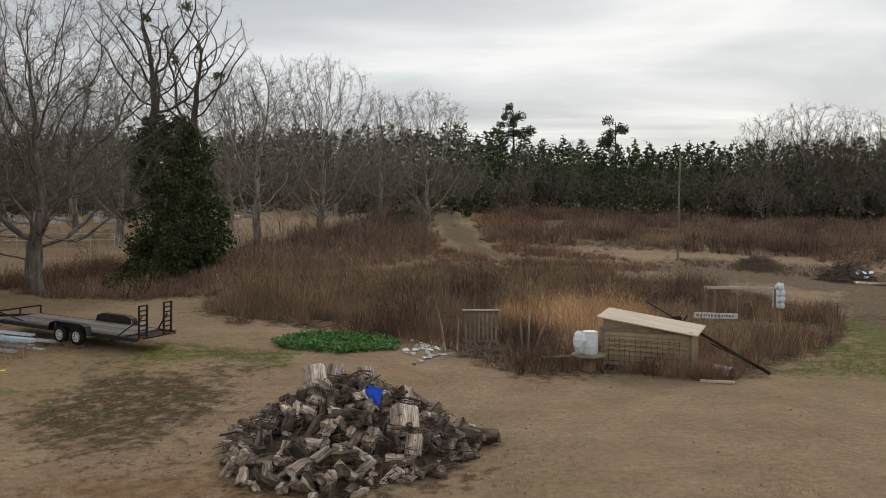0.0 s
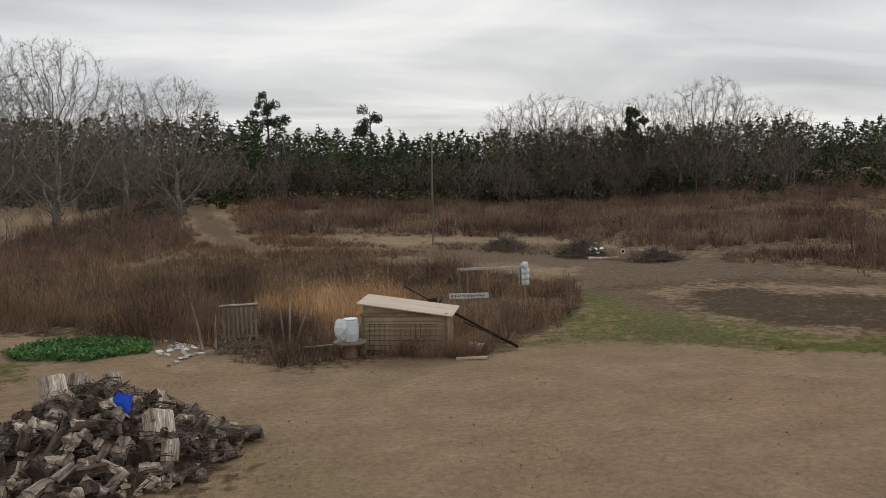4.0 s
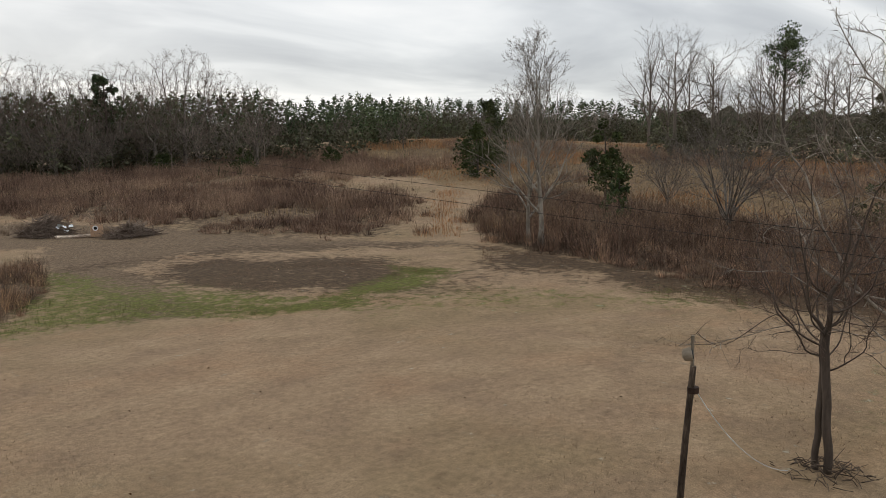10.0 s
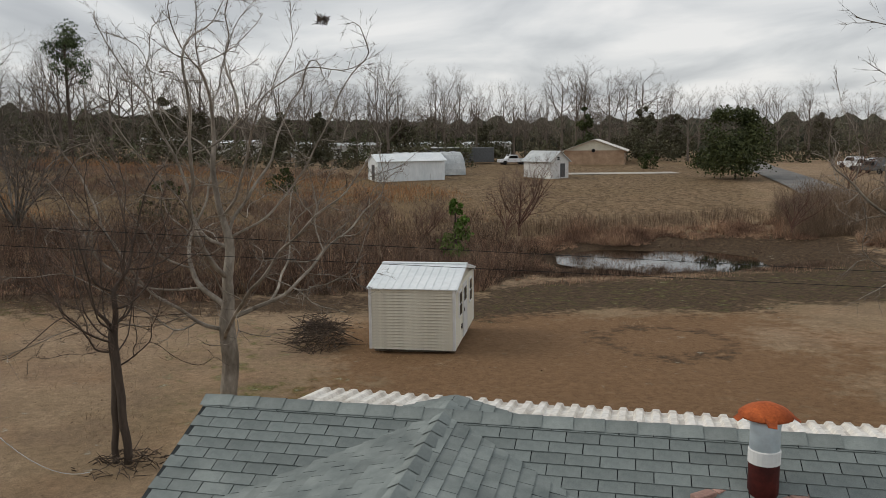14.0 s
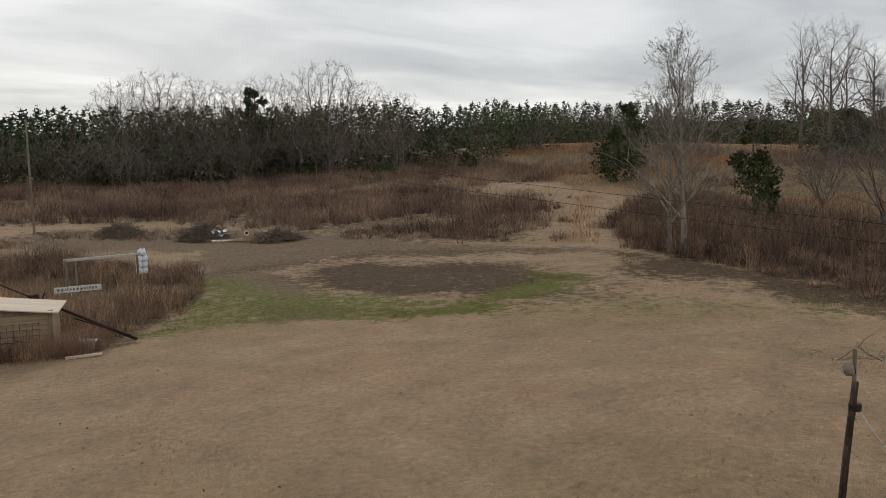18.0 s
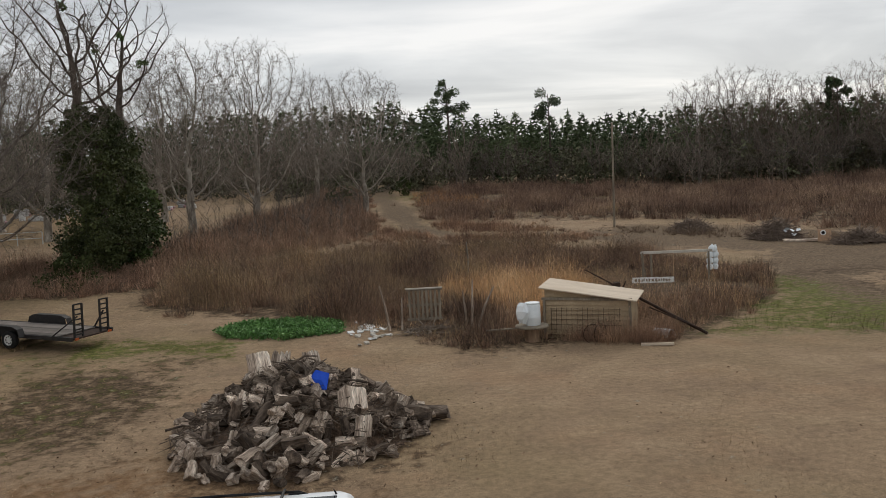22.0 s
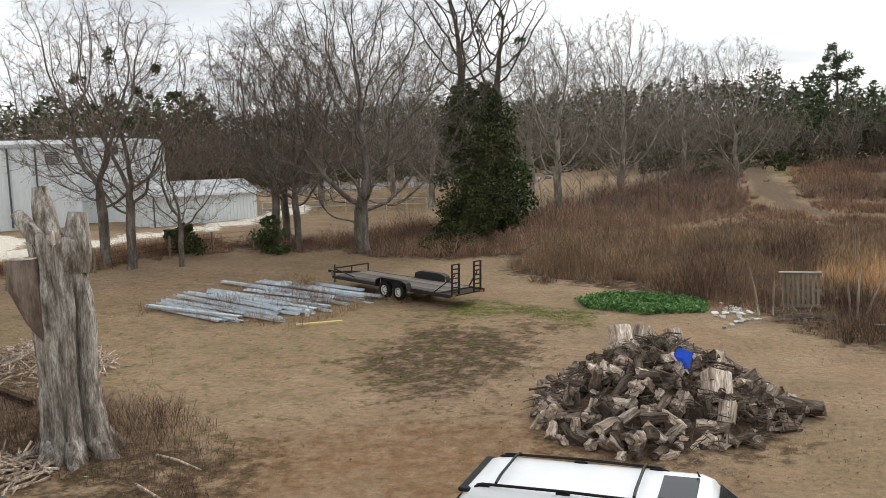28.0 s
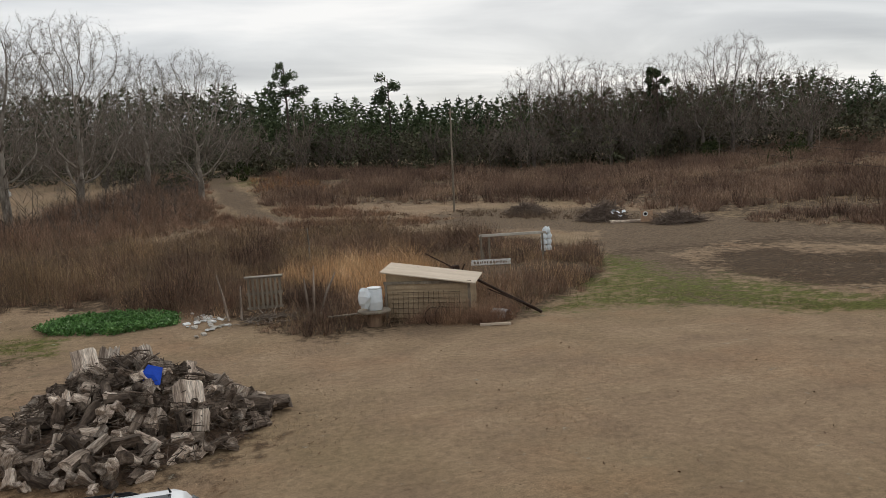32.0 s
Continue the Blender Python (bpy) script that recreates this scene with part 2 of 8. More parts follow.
BRICK_TAN = material("tan_brick", [srgb(160, 132, 108), srgb(188, 160, 134)], scale=1.2, fine=8, vary=.2)
BRICK_PINK = material("pink_grey_brick", [srgb(150, 118, 108), srgb(176, 146, 134)], scale=4, fine=40, rand=True, vary=.2)
CONCRETE = material("pale_concrete", [srgb(168, 162, 152), srgb(200, 194, 184)], scale=1.5, fine=18)
GLASS_DARK = material("dark_window_glass", [srgb(34, 38, 42), srgb(52, 56, 60)], rough=.08, scale=1, spec=.5, vary=.05)
PLASTIC_WHITE = material("translucent_white_plastic", [srgb(214, 222, 226), srgb(236, 240, 242)], rough=.4, scale=2, vary=.06)
PLASTIC_BLUE = material("bright_blue_plastic", [srgb(28, 72, 190), srgb(44, 92, 214)], rough=.45, scale=3, vary=.08)
RUST_ORANGE = material("rusty_orange_metal", [srgb(150, 74, 40), srgb(196, 102, 56)], rough=.8, scale=7, fine=50, vary=.25)
FLUE_RED = material("dark_red_enamel_pipe", [srgb(58, 22, 20), srgb(84, 34, 28)], rough=.5, scale=5, fine=30)
YELLOW = material("yellow_painted_board", [srgb(206, 182, 116), srgb(224, 204, 146)], scale=2)
STONE = material("pale_gravestone", [srgb(158, 158, 156), srgb(206, 206, 204)], scale=2, rand=True)
PINKF = material("faded_artificial_flowers", [srgb(170, 110, 110), srgb(206, 190, 196)], scale=6, rand=True)
CAMO_GREY = material("grey_vehicle_paint", [srgb(70, 72, 74), srgb(96, 98, 100)], rough=.4, spec=.5)
SIGN_BLACK = material("black_lettering", [srgb(34, 34, 36), srgb(48, 48, 50)], rough=.7)
WIRE = material("black_cable", [srgb(26, 26, 26), srgb(38, 38, 38)], rough=.6)


# ---- mesh helpers ----
class Shape:
    """Collects corners and faces of one mesh."""

    def __init__(self):
        self.v, self.f = [], []

    def add(self, verts, faces, m=None):
        k = len(self.v)
        self.v += [tuple(m @ Vector(p)) if m else tuple(p) for p in verts]
        self.f += [tuple(i + k for i in q) for q in faces]
        return self

    def box(self, c, s, m=None, bevel=0.0):
        x, y, z = (a / 2 for a in s)
        b = min(bevel, x * .9, y * .9, z * .9)
        if not b:
            vs = [(c[0] + i * x, c[1] + j * y, c[2] + k * z) for k in (-1, 1) for j in (-1, 1) for i in (-1, 1)]
            return self.add(vs, [(0, 2, 3, 1), (4, 5, 7, 6), (0, 1, 5, 4), (2, 6, 7, 3), (0, 4, 6, 2), (1, 3, 7, 5)], m)
        prof = [(-z, b), (-z + b, 0), (z - b, 0), (z, b)]
        vs, fs = [], []
        for h, ins in prof:
            xx, yy = x - ins, y - ins
            ring = [(-xx + b, -yy), (xx - b, -yy), (xx, -yy + b), (xx, yy - b), (xx - b, yy), (-xx + b, yy), (-xx, yy - b), (-xx, -yy + b)]
            vs += [(c[0] + p, c[1] + q, c[2] + h) for p, q in ring]
        for r in range(3):
            fs += [(r * 8 + i, r * 8 + (i + 1) % 8, r * 8 + 8 + (i + 1) % 8, r * 8 + 8 + i) for i in range(8)]
        fs += [tuple(range(7, -1, -1)), tuple(range(24, 32))]
        return self.add(vs, fs, m)

    def tube(self, pts, radii, sides=6, cap=True, m=None):
        pts = [Vector(p) for p in pts]
        k, n = len(self.v), len(pts)
        for i, p in enumerate(pts):
            d = (pts[min(i + 1, n - 1)] - pts[max(i - 1, 0)]).normalized()
            a = d.orthogonal().normalized() if i == 0 else (a - d * a.dot(d)).normalized()
            b = d.cross(a)
            for s in range(sides):
                t = 2 * math.pi * s / sides
                q = p + (a * math.cos(t) + b * math.sin(t)) * radii[i]
                self.v.append(tuple(m @ q) if m else tuple(q))
        for i in range(n - 1):
            for s in range(sides):
                t = (s + 1) % sides
                self.f.append((k + i * sides + s, k + i * sides + t, k + (i + 1) * sides + t, k + (i + 1) * sides + s))
        if cap:
            self.f.append(tuple(k + s for s in range(sides - 1, -1, -1)))
            self.f.append(tuple(k + (n - 1) * sides + s for s in range(sides)))
        return self

    def turned(self, prof, sides=16, m=None, closed=True):
        """A body of revolution from (radius, height) pairs."""
        vs = [(r * math.cos(2 * math.pi * s / sides), r * math.sin(2 * math.pi * s / sides), h) for r, h in prof for s in range(sides)]
        fs = [(i * sides + s, i * sides + (s + 1) % sides, (i + 1) * sides + (s + 1) % sides, (i + 1) * sides + s) for i in range(len(prof) - 1) for s in range(sides)]
        if closed:
            fs += [tuple(range(sides - 1, -1, -1)), tuple((len(prof) - 1) * sides + s for s in range(sides))]
        return self.add(vs, fs, m)

    def prism(self, outline, depth, m=None):
        """An outline in x and z, from y = -depth/2 to depth/2."""
        n = len(outline)
        vs = [(x, y, z) for y in (-depth / 2, depth / 2) for x, z in outline]
        fs = [(i, (i + 1) % n, n + (i + 1) % n, n + i) for i in range(n)]
        return self.add(vs, fs + [tuple(range(n - 1, -1, -1)), tuple(range(n, 2 * n))], m)

    def mesh(self, name, mat, smooth=False):
        me = bpy.data.meshes.new(name)
        me.from_pydata(self.v, [], self.f)
        me.materials.append(mat)
        if smooth:
            me.shade_smooth()
        return me


def part(name, shape, mat, parent, label="", smooth=False, m=None):
    ob = new(name, shape if isinstance(shape, bpy.types.Mesh) else shape.mesh(name, mat, smooth))
    ob.parent = parent
    if m:
        ob.matrix_basis = m
    return tagged(ob, label)


def thing(name, label, category, m=None, group="", kind=""):
    ob = new(name)
    if m:
        ob.matrix_basis = m
    return tagged(ob, label, category, group, kind)


def solid(name, shape, mat, label, category, m=None, group="", kind="", smooth=False):
    ob = new(name, shape.mesh(name, mat, smooth))
    if m:
        ob.matrix_basis = m
    return tagged(ob, label, category, group, kind)


def many(name, verts, faces, mat):
    """One mesh from numpy arrays of corners and equal faces."""
    me = bpy.data.meshes.new(name)
    n, k = len(faces), faces.shape[1]
    me.vertices.add(len(verts))
    me.vertices.foreach_set("co", np.ascontiguousarray(verts, dtype=np.float32).ravel())
    me.loops.add(n * k)
    me.loops.foreach_set("vertex_index", np.ascontiguousarray(faces, dtype=np.int32).ravel())
    me.polygons.add(n)
    me.polygons.foreach_set("loop_start", np.arange(0, n * k, k, dtype=np.int32))
    me.update(calc_edges=True)
    me.validate()
    me.materials.append(mat)
    return me

# height of the land by bearing (degrees, clockwise from +y) and distance (metres)
LAND_R = (0, 25, 40, 55, 80, 120, 170, 300)
LAND = {
    -180: (0, 0, 0, 0, 0, 0, 0, 0),
    -100: (0, 0, .8, 2.4, 2.8, 3, 3, 3),
    -60: (0, .1, .8, 2.5, 2.9, 3.3, 4, 5),
    -25: (0, 0, .5, 1.5, 2.8, 4, 5, 6),
    0: (0, 0, .3, .8, 2, 4.5, 6.5, 8),
    25: (0, 0, 0, .1, .6, 2.8, 5, 7),
    48: (0, 0, 0, 0, .8, 4, 8, 9),
    65: (0, -.1, -.3, -.3, .4, 3, 6, 7),
    85: (0, -.5, -1.1, -1.5, -1, .8, 2, 4),
    105: (0, -.6, -1.4, -2.1, -1.5, .3, 1.4, 3),
    130: (0, -.3, -.8, -1.2, -.5, .5, 1, 2),
    180: (0, 0, 0, 0, 0, 0, 0, 0),
}


def smooth_at(xs, ys, x):
    if x >= xs[-1]:
        return ys[-1]
    i = max(k for k in range(len(xs) - 1) if xs[k] <= x)
    j, n = i + 1, len(xs)
    def slope(k):
        a, b = max(k - 1, 0), min(k + 1, n - 1)
        return (ys[b] - ys[a]) / (xs[b] - xs[a])
    w = xs[j] - xs[i]
    u = (x - xs[i]) / w
    return ((2*u**3 - 3*u*u + 1) * ys[i] + (u**3 - 2*u*u + u) * w * slope(i)
            + (3*u*u - 2*u**3) * ys[j] + (u**3 - u*u) * w * slope(j))


def land(x, y):
    r, az = math.hypot(x, y), math.degrees(math.atan2(x, y))
    keys = list(LAND)
    return smooth_at(keys, [smooth_at(LAND_R, LAND[k], r) for k in keys], az)


def at(az, r, up=0.0):
    x, y = r * math.sin(radians(az)), r * math.cos(radians(az))
    return Vector((x, y, land(x, y) + up))


def on(x, y, up=0.0):
    return Vector((x, y, land(x, y) + up))


# a table of the land for quick lookups of many places at once
GRID_N, GRID_S = 401, 1.0
GRID = np.array([[land((i - 200) * GRID_S, (j - 200) * GRID_S) for j in range(GRID_N)] for i in range(GRID_N)])


def lands(xs, ys):
    i, j = np.clip(xs / GRID_S + 200, 0, 399.99), np.clip(ys / GRID_S + 200, 0, 399.99)
    a, b = i.astype(int), j.astype(int)
    u, w = i - a, j - b
    return GRID[a, b] * (1-u) * (1-w) + GRID[a+1, b] * u * (1-w) + GRID[a, b+1] * (1-u) * w + GRID[a+1, b+1] * u * w


def inside(xs, ys, poly):
    got = np.zeros(xs.shape, bool)
    for (x0, y0), (x1, y1) in zip(poly, poly[1:] + poly[:1]):
        cross = ((y0 > ys) != (y1 > ys)) & (xs < (x1 - x0) * (ys - y0) / ((y1 - y0) or 1e-9) + x0)
        got ^= cross
    return got


def off_line(xs, ys, line):
    best = np.full(xs.shape, 1e9)
    for (x0, y0), (x1, y1) in zip(line, line[1:]):
        dx, dy = x1 - x0, y1 - y0
        t = np.clip(((xs - x0) * dx + (ys - y0) * dy) / (dx*dx + dy*dy), 0, 1)
        best = np.minimum(best, np.hypot(xs - x0 - t*dx, ys - y0 - t*dy))
    return best


def off_poly(xs, ys, poly):
    d = off_line(xs, ys, poly + poly[:1])
    return np.where(inside(xs, ys, poly), -d, d)


def soft(d, width):
    return np.clip(0.5 - d / width, 0, 1)


# ---- plan of the land ----
THICKET = [(-12.3, 42.4), (-8.5, 40.6), (-5, 38), (-1.7, 35.6), (.6, 33.4), (2, 31.2), (3.4, 30.3), (7, 30.8), (9, 29.4), (11.5, 30.4), (15.6, 34), (18.5, 37.5), (20.7, 42.6), (21, 48), (19, 55), (10, 62), (2, 66), (-3, 62), (-9, 56), (-14, 50)]
LEFT_THICKET = [(-13, 48), (-18, 45.5), (-24, 46), (-30, 44.5), (-34, 43), (-34, 46), (-28, 51), (-22, 58), (-16, 76), (-11, 104), (-10, 122), (-2.4, 122), (-1.3, 90), (-.3, 75), (-3, 68), (-9, 60)]
FIELD_BRUSH = [(4, 82), (14, 84), (24, 82), (34, 78), (38.5, 62), (39, 46), (45, 38.5), (60, 50.5), (69, 58), (67, 68), (76, 74), (68, 90), (50, 118), (20, 126), (5, 120), (3, 100)]
SLOPE_BRUSH = [(6, 116), (22, 120), (50, 112), (68, 88), (80, 66), (92, 74), (104, 104), (80, 124), (50, 134), (20, 136), (5, 132)]
RIGHT_BRUSH = [(44, 30), (41, 22), (39, 16), (38, 8), (39, 0), (41, -7), (46, -12), (60, -15), (66, -4), (66, 12), (70, 30), (76, 50), (63, 46), (50, 36.5)]
STRAW_FIELD = [(66, -4), (80, -20), (120, -10), (150, 20), (150, 80), (120, 120), (84, 90), (78, 62), (74, 46), (70, 25)]
SAND = [(14, 68), (20, 62), (27, 55), (22, 46), (24, 40), (30, 44), (38, 36), (44, 32), (40, 44), (39, 58), (33, 72), (22, 78)]
TRACK = [(14, 72), (6, 72), (2.9, 76), (1.1, 99), (-0.3, 129), (4, 150)]
SAND_PATH = [(19, 30), (22, 40), (27, 52), (34, 56)]
GREEN_A = [(12, 30.5), (15, 30), (19, 27.5), (22, 25), (26, 25), (23, 32), (22, 37), (22.5, 42), (21.5, 45), (19, 40), (15, 34)]
GREEN_B = [(20, 26), (23.5, 23.6), (26, 24.8), (31, 24.2), (34.5, 26.8), (33.5, 30), (31, 28), (25, 26.5)]
DARK_B = [(22.5, 28), (26.7, 24.6), (29.5, 23.4), (32.2, 25.3), (34, 30), (34, 35), (31, 41), (28, 42.6), (24.5, 40)]
DARK_YARD = [(-13.8, 32), (-6.7, 31.3), (-5.6, 28), (-6.2, 24), (-6.8, 19.6), (-9.5, 20), (-12.5, 24)]
GREEN_YARD = [(-13, 31), (-9, 33), (-6, 31), (-6, 34), (-13, 36)]
LITTER_EDGE = [(43, 31), (40, 29), (35, 25), (36.2, 21), (33, 15.6), (34, 10), (34, 0), (35, -4), (41, -7), (40, 8), (43, 22)]
BANK = [(34, -2), (38, -4), (45, -12), (44, -32), (38, -45), (31, -40), (32, -14)]
DRIVE = [(-46, 2), (-44.1, 12.1), (-42, 26.9), (-41, 46), (-40.5, 60), (-41.5, 70), (-46, 76)]
DRIVE_B = [(-42.3, 34), (-47, 42), (-54, 45), (-62, 46)]
STREET = [(30, -37), (56.7, -42.6), (88, -55), (124, -68), (160, -84)]
CEMETERY = [(-46, 66), (-38, 64), (-30, 70), (-24, 90), (-30, 118), (-48, 112), (-55, 80)]
POND = [(53, -15), (50.5, -16.2), (50.2, -18), (48, -19.5), (48.4, -22), (46.8, -24), (47.6, -27), (47, -29.5), (51, -30), (54, -32), (56, -29), (58, -27), (57.5, -23), (59, -20), (57, -16)]
FAR_LAWN = [(66, -8), (62, -20), (66, -40), (100, -56), (140, -72), (170, -60), (170, 0), (100, -4)]


def build_ground():
    az = np.radians(np.concatenate([np.linspace(-95, 140, 440), np.linspace(143, 262, 30)]))
    rr = np.concatenate([np.linspace(0.5, 60, 110), 60 * (2000 / 60) ** (np.arange(1, 66) / 65)])
    A, R = np.meshgrid(az, rr)
    X, Y = R * np.sin(A), R * np.cos(A)
    Z = lands(X, Y)
    far = R > 190
    Z = np.where(far, lands(X * 190 / R, Y * 190 / R) + 0 * R, Z)
    wob = np.array([noise.fractal(Vector((x * .22, y * .22, 0)), 1, 2, 3) for x, y in zip(X.ravel(), Y.ravel())]).reshape(X.shape)
    Z = Z + .05 * wob * np.clip(R / 15, 0, 1)
    bowl = soft(off_poly(X, Y, POND), 5.0)
    Z = Z - 0.75 * bowl
    n, k = X.shape
    V = np.stack([X, Y, Z], -1).reshape(-1, 3)
    i, j = np.meshgrid(np.arange(n - 1), np.arange(k), indexing="ij")
    jn = (j + 1) % k
    Fq = np.stack([i*k + j, (i+1)*k + j, (i+1)*k + jn, i*k + jn], -1).reshape(-1, 4)
    Fq = Fq[:, ::-1]
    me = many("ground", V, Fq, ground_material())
    me.shade_smooth()
    W = wob
    zones = {
        "sand": np.maximum.reduce([soft(off_poly(X, Y, SAND) + 2 * W, 3), soft(off_line(X, Y, TRACK) - 1.6 + W, 1.6), soft(off_line(X, Y, SAND_PATH) - 2.2 + W, 2.2)]),
        "green": np.maximum.reduce([.6 * soft(off_poly(X, Y, GREEN_A) + 1.6 * W, 2.5), .74 * soft(off_poly(X, Y, GREEN_B) + 1.2 * W, 2), .62 * soft(off_poly(X, Y, GREEN_YARD) + W, 2), .24 * soft(off_poly(X, Y, BANK) + 2 * W, 3),
                                    .5 * soft(off_line(X, Y, [(9, 33), (14, 36)]) - 2 + W, 3), .35 * soft(off_line(X, Y, [(22, 2), (30, 3)]) - 2 + W, 3), .26 * soft(off_poly(X, Y, [(-31, 20), (-13, 12), (-8, 20), (-5, 28), (-10, 37), (-24, 43), (-34, 36)]) + 2 * W, 6), .36 * soft(off_line(X, Y, [(24, 24), (34, 14)]) - 3 + W, 4), .6 * soft(off_line(X, Y, [(4, 112), (9, 122)]) - 4 + W, 4)]),
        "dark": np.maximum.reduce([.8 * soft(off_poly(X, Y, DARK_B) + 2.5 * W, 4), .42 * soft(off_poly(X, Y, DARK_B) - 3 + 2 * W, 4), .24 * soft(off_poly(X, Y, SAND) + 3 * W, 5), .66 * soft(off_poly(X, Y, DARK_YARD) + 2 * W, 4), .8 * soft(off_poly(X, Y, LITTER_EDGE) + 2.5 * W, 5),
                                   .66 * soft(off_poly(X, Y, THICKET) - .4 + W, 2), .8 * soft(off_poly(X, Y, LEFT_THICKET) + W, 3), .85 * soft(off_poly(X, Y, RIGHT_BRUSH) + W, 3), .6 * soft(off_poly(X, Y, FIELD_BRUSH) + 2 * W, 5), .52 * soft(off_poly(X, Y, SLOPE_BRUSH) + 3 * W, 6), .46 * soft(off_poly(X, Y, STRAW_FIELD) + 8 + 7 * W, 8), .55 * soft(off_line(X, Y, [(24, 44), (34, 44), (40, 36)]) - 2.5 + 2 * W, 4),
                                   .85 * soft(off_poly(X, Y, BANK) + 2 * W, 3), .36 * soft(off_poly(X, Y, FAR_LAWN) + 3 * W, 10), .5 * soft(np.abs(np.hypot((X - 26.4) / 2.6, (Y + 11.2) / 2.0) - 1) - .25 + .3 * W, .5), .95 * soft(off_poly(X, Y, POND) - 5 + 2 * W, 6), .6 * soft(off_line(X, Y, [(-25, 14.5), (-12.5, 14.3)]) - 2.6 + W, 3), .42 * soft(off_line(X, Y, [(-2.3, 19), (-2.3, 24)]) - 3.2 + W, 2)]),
        "straw": np.maximum.reduce([soft(off_poly(X, Y, STRAW_FIELD) + 4 * W, 8), .6 * soft(off_poly(X, Y, CEMETERY) + W, 5), .6 * soft(off_poly(X, Y, FAR_LAWN) + 2 * W, 8)]),
        "gravel": np.maximum.reduce([soft(off_line(X, Y, DRIVE) - 1.5 + .3 * W, .8), soft(off_line(X, Y, DRIVE_B) - 1.3 + .3 * W, .8)]),
        "red": np.maximum.reduce([.9 * soft(np.hypot((X - 25) / 10, (Y + 8) / 9) - 1 + .6 * W, .8), .6 * soft(np.hypot((X + 6) / 6, (Y - 16) / 5) - 1 + .6 * W, .8)]),
    }
    for name, val in zones.items():
        at_ = me.attributes.new(name, "FLOAT", "POINT")
        at_.data.foreach_set("value", np.ascontiguousarray(val, dtype=np.float32).ravel())
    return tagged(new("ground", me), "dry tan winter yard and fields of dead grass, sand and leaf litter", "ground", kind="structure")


def ground_material():
    m = bpy.data.materials.new("yard_earth")
    m.use_nodes = True
    nt = m.node_tree
    bs = nt.nodes["Principled BSDF"]
    bs.inputs["Roughness"].default_value, bs.inputs["Specular IOR Level"].default_value = 0.97, 0.1
    geo = nt.nodes.new("ShaderNodeNewGeometry")

    def noise_at(scale, detail=5.0, rough=0.6):
        n = node(nt, "ShaderNodeTexNoise", Scale=scale, Detail=detail, Roughness=rough)
        nt.links.new(geo.outputs["Position"], n.inputs["Vector"])
        return n.outputs["Fac"]

    broad, mid, fine, tiny = noise_at(.08), noise_at(.5), noise_at(5.0, 6, .75), noise_at(34.0, 8, .9)
    base = ramp(nt, mid, [(.33, srgb(132, 112, 92)), (.5, srgb(143, 122, 99)), (.68, srgb(153, 132, 108))]).outputs[0]

    def mix(a, b, fac):
        x = nt.nodes.new("ShaderNodeMix")
        x.data_type = "RGBA"
        nt.links.new(a, x.inputs["A"])
        if isinstance(b, tuple):
            x.inputs["B"].default_value = (*b, 1)
        else:
            nt.links.new(b, x.inputs["B"])
        nt.links.new(fac, x.inputs["Factor"])
        return x.outputs["Result"]

    def spotted(src, lo, hi):
        r = nt.nodes.new("ShaderNodeMapRange")
        r.inputs["From Min"].default_value, r.inputs["From Max"].default_value = lo, hi
        nt.links.new(src, r.inputs["Value"])
        return r.outputs[0]

    def times(a, b):
        x = nt.nodes.new("ShaderNodeMath")
        x.operation = "MULTIPLY"
        x.use_clamp = True
        nt.links.new(a, x.inputs[0])
        if isinstance(b, float):
            x.inputs[1].default_value = b
        else:
            nt.links.new(b, x.inputs[1])
        return x.outputs[0]

    def zone(name, src, lo, hi):
        a = nt.nodes.new("ShaderNodeAttribute")
        a.attribute_name = name
        # the zone's strength is its cover: the noise breaks it into flecks with crisp edges
        add = nt.nodes.new("ShaderNodeMath")
        add.operation = "MULTIPLY_ADD"
        nt.links.new(speck, add.inputs[0])
        add.inputs[1].default_value = 2.3
        sub = nt.nodes.new("ShaderNodeMath")
        sub.operation = "SUBTRACT"
        nt.links.new(a.outputs["Fac"], sub.inputs[0])
        sub.inputs[1].default_value = 1.15
        nt.links.new(sub.outputs[0], add.inputs[2])
        return spotted(add.outputs[0], .3, .7)

    speck = noise_at(1.7, 9, .72)
    # faint stains of old grass and bare soil in the yard
    base = mix(base, srgb(118, 104, 74), times(spotted(broad, .45, .62), .4))
    base = mix(base, srgb(156, 118, 88), times(spotted(noise_at(.22), .52, .68), .22))
    base = mix(base, srgb(104, 90, 70), times(spotted(noise_at(1.1), .60, .78), .3))
    streak = node(nt, "ShaderNodeTexNoise", Scale=1.0, Detail=7.0, Roughness=.7, Distortion=.6)
    lay = nt.nodes.new("ShaderNodeMapping")
    lay.inputs["Rotation"].default_value = (0, 0, .35)
    lay.inputs["Scale"].default_value = (.35, 1.3, 1)
    nt.links.new(geo.outputs["Position"], lay.inputs[0])
    nt.links.new(lay.outputs[0], streak.inputs["Vector"])
    base = mix(base, srgb(106, 91, 74), times(spotted(streak.outputs["Fac"], .54, .72), .22))
    base = mix(base, srgb(170, 148, 118), times(spotted(streak.outputs["Fac"], .44, .30), .25))
    base = mix(base, srgb(84, 70, 54), times(spotted(noise_at(9.0, 8, .85), .60, .70), .45))
    base = mix(base, srgb(124, 98, 73), zone("red", mid, .2, .55))
    base = mix(base, ramp(nt, fine, [(.3, srgb(102, 86, 65)), (.7, srgb(132, 110, 82))]).outputs[0], zone("straw", mid, .15, .4))
    base = mix(base, ramp(nt, fine, [(.3, srgb(94, 79, 64)), (.7, srgb(120, 103, 84))]).outputs[0], zone("sand", fine, .2, .45))
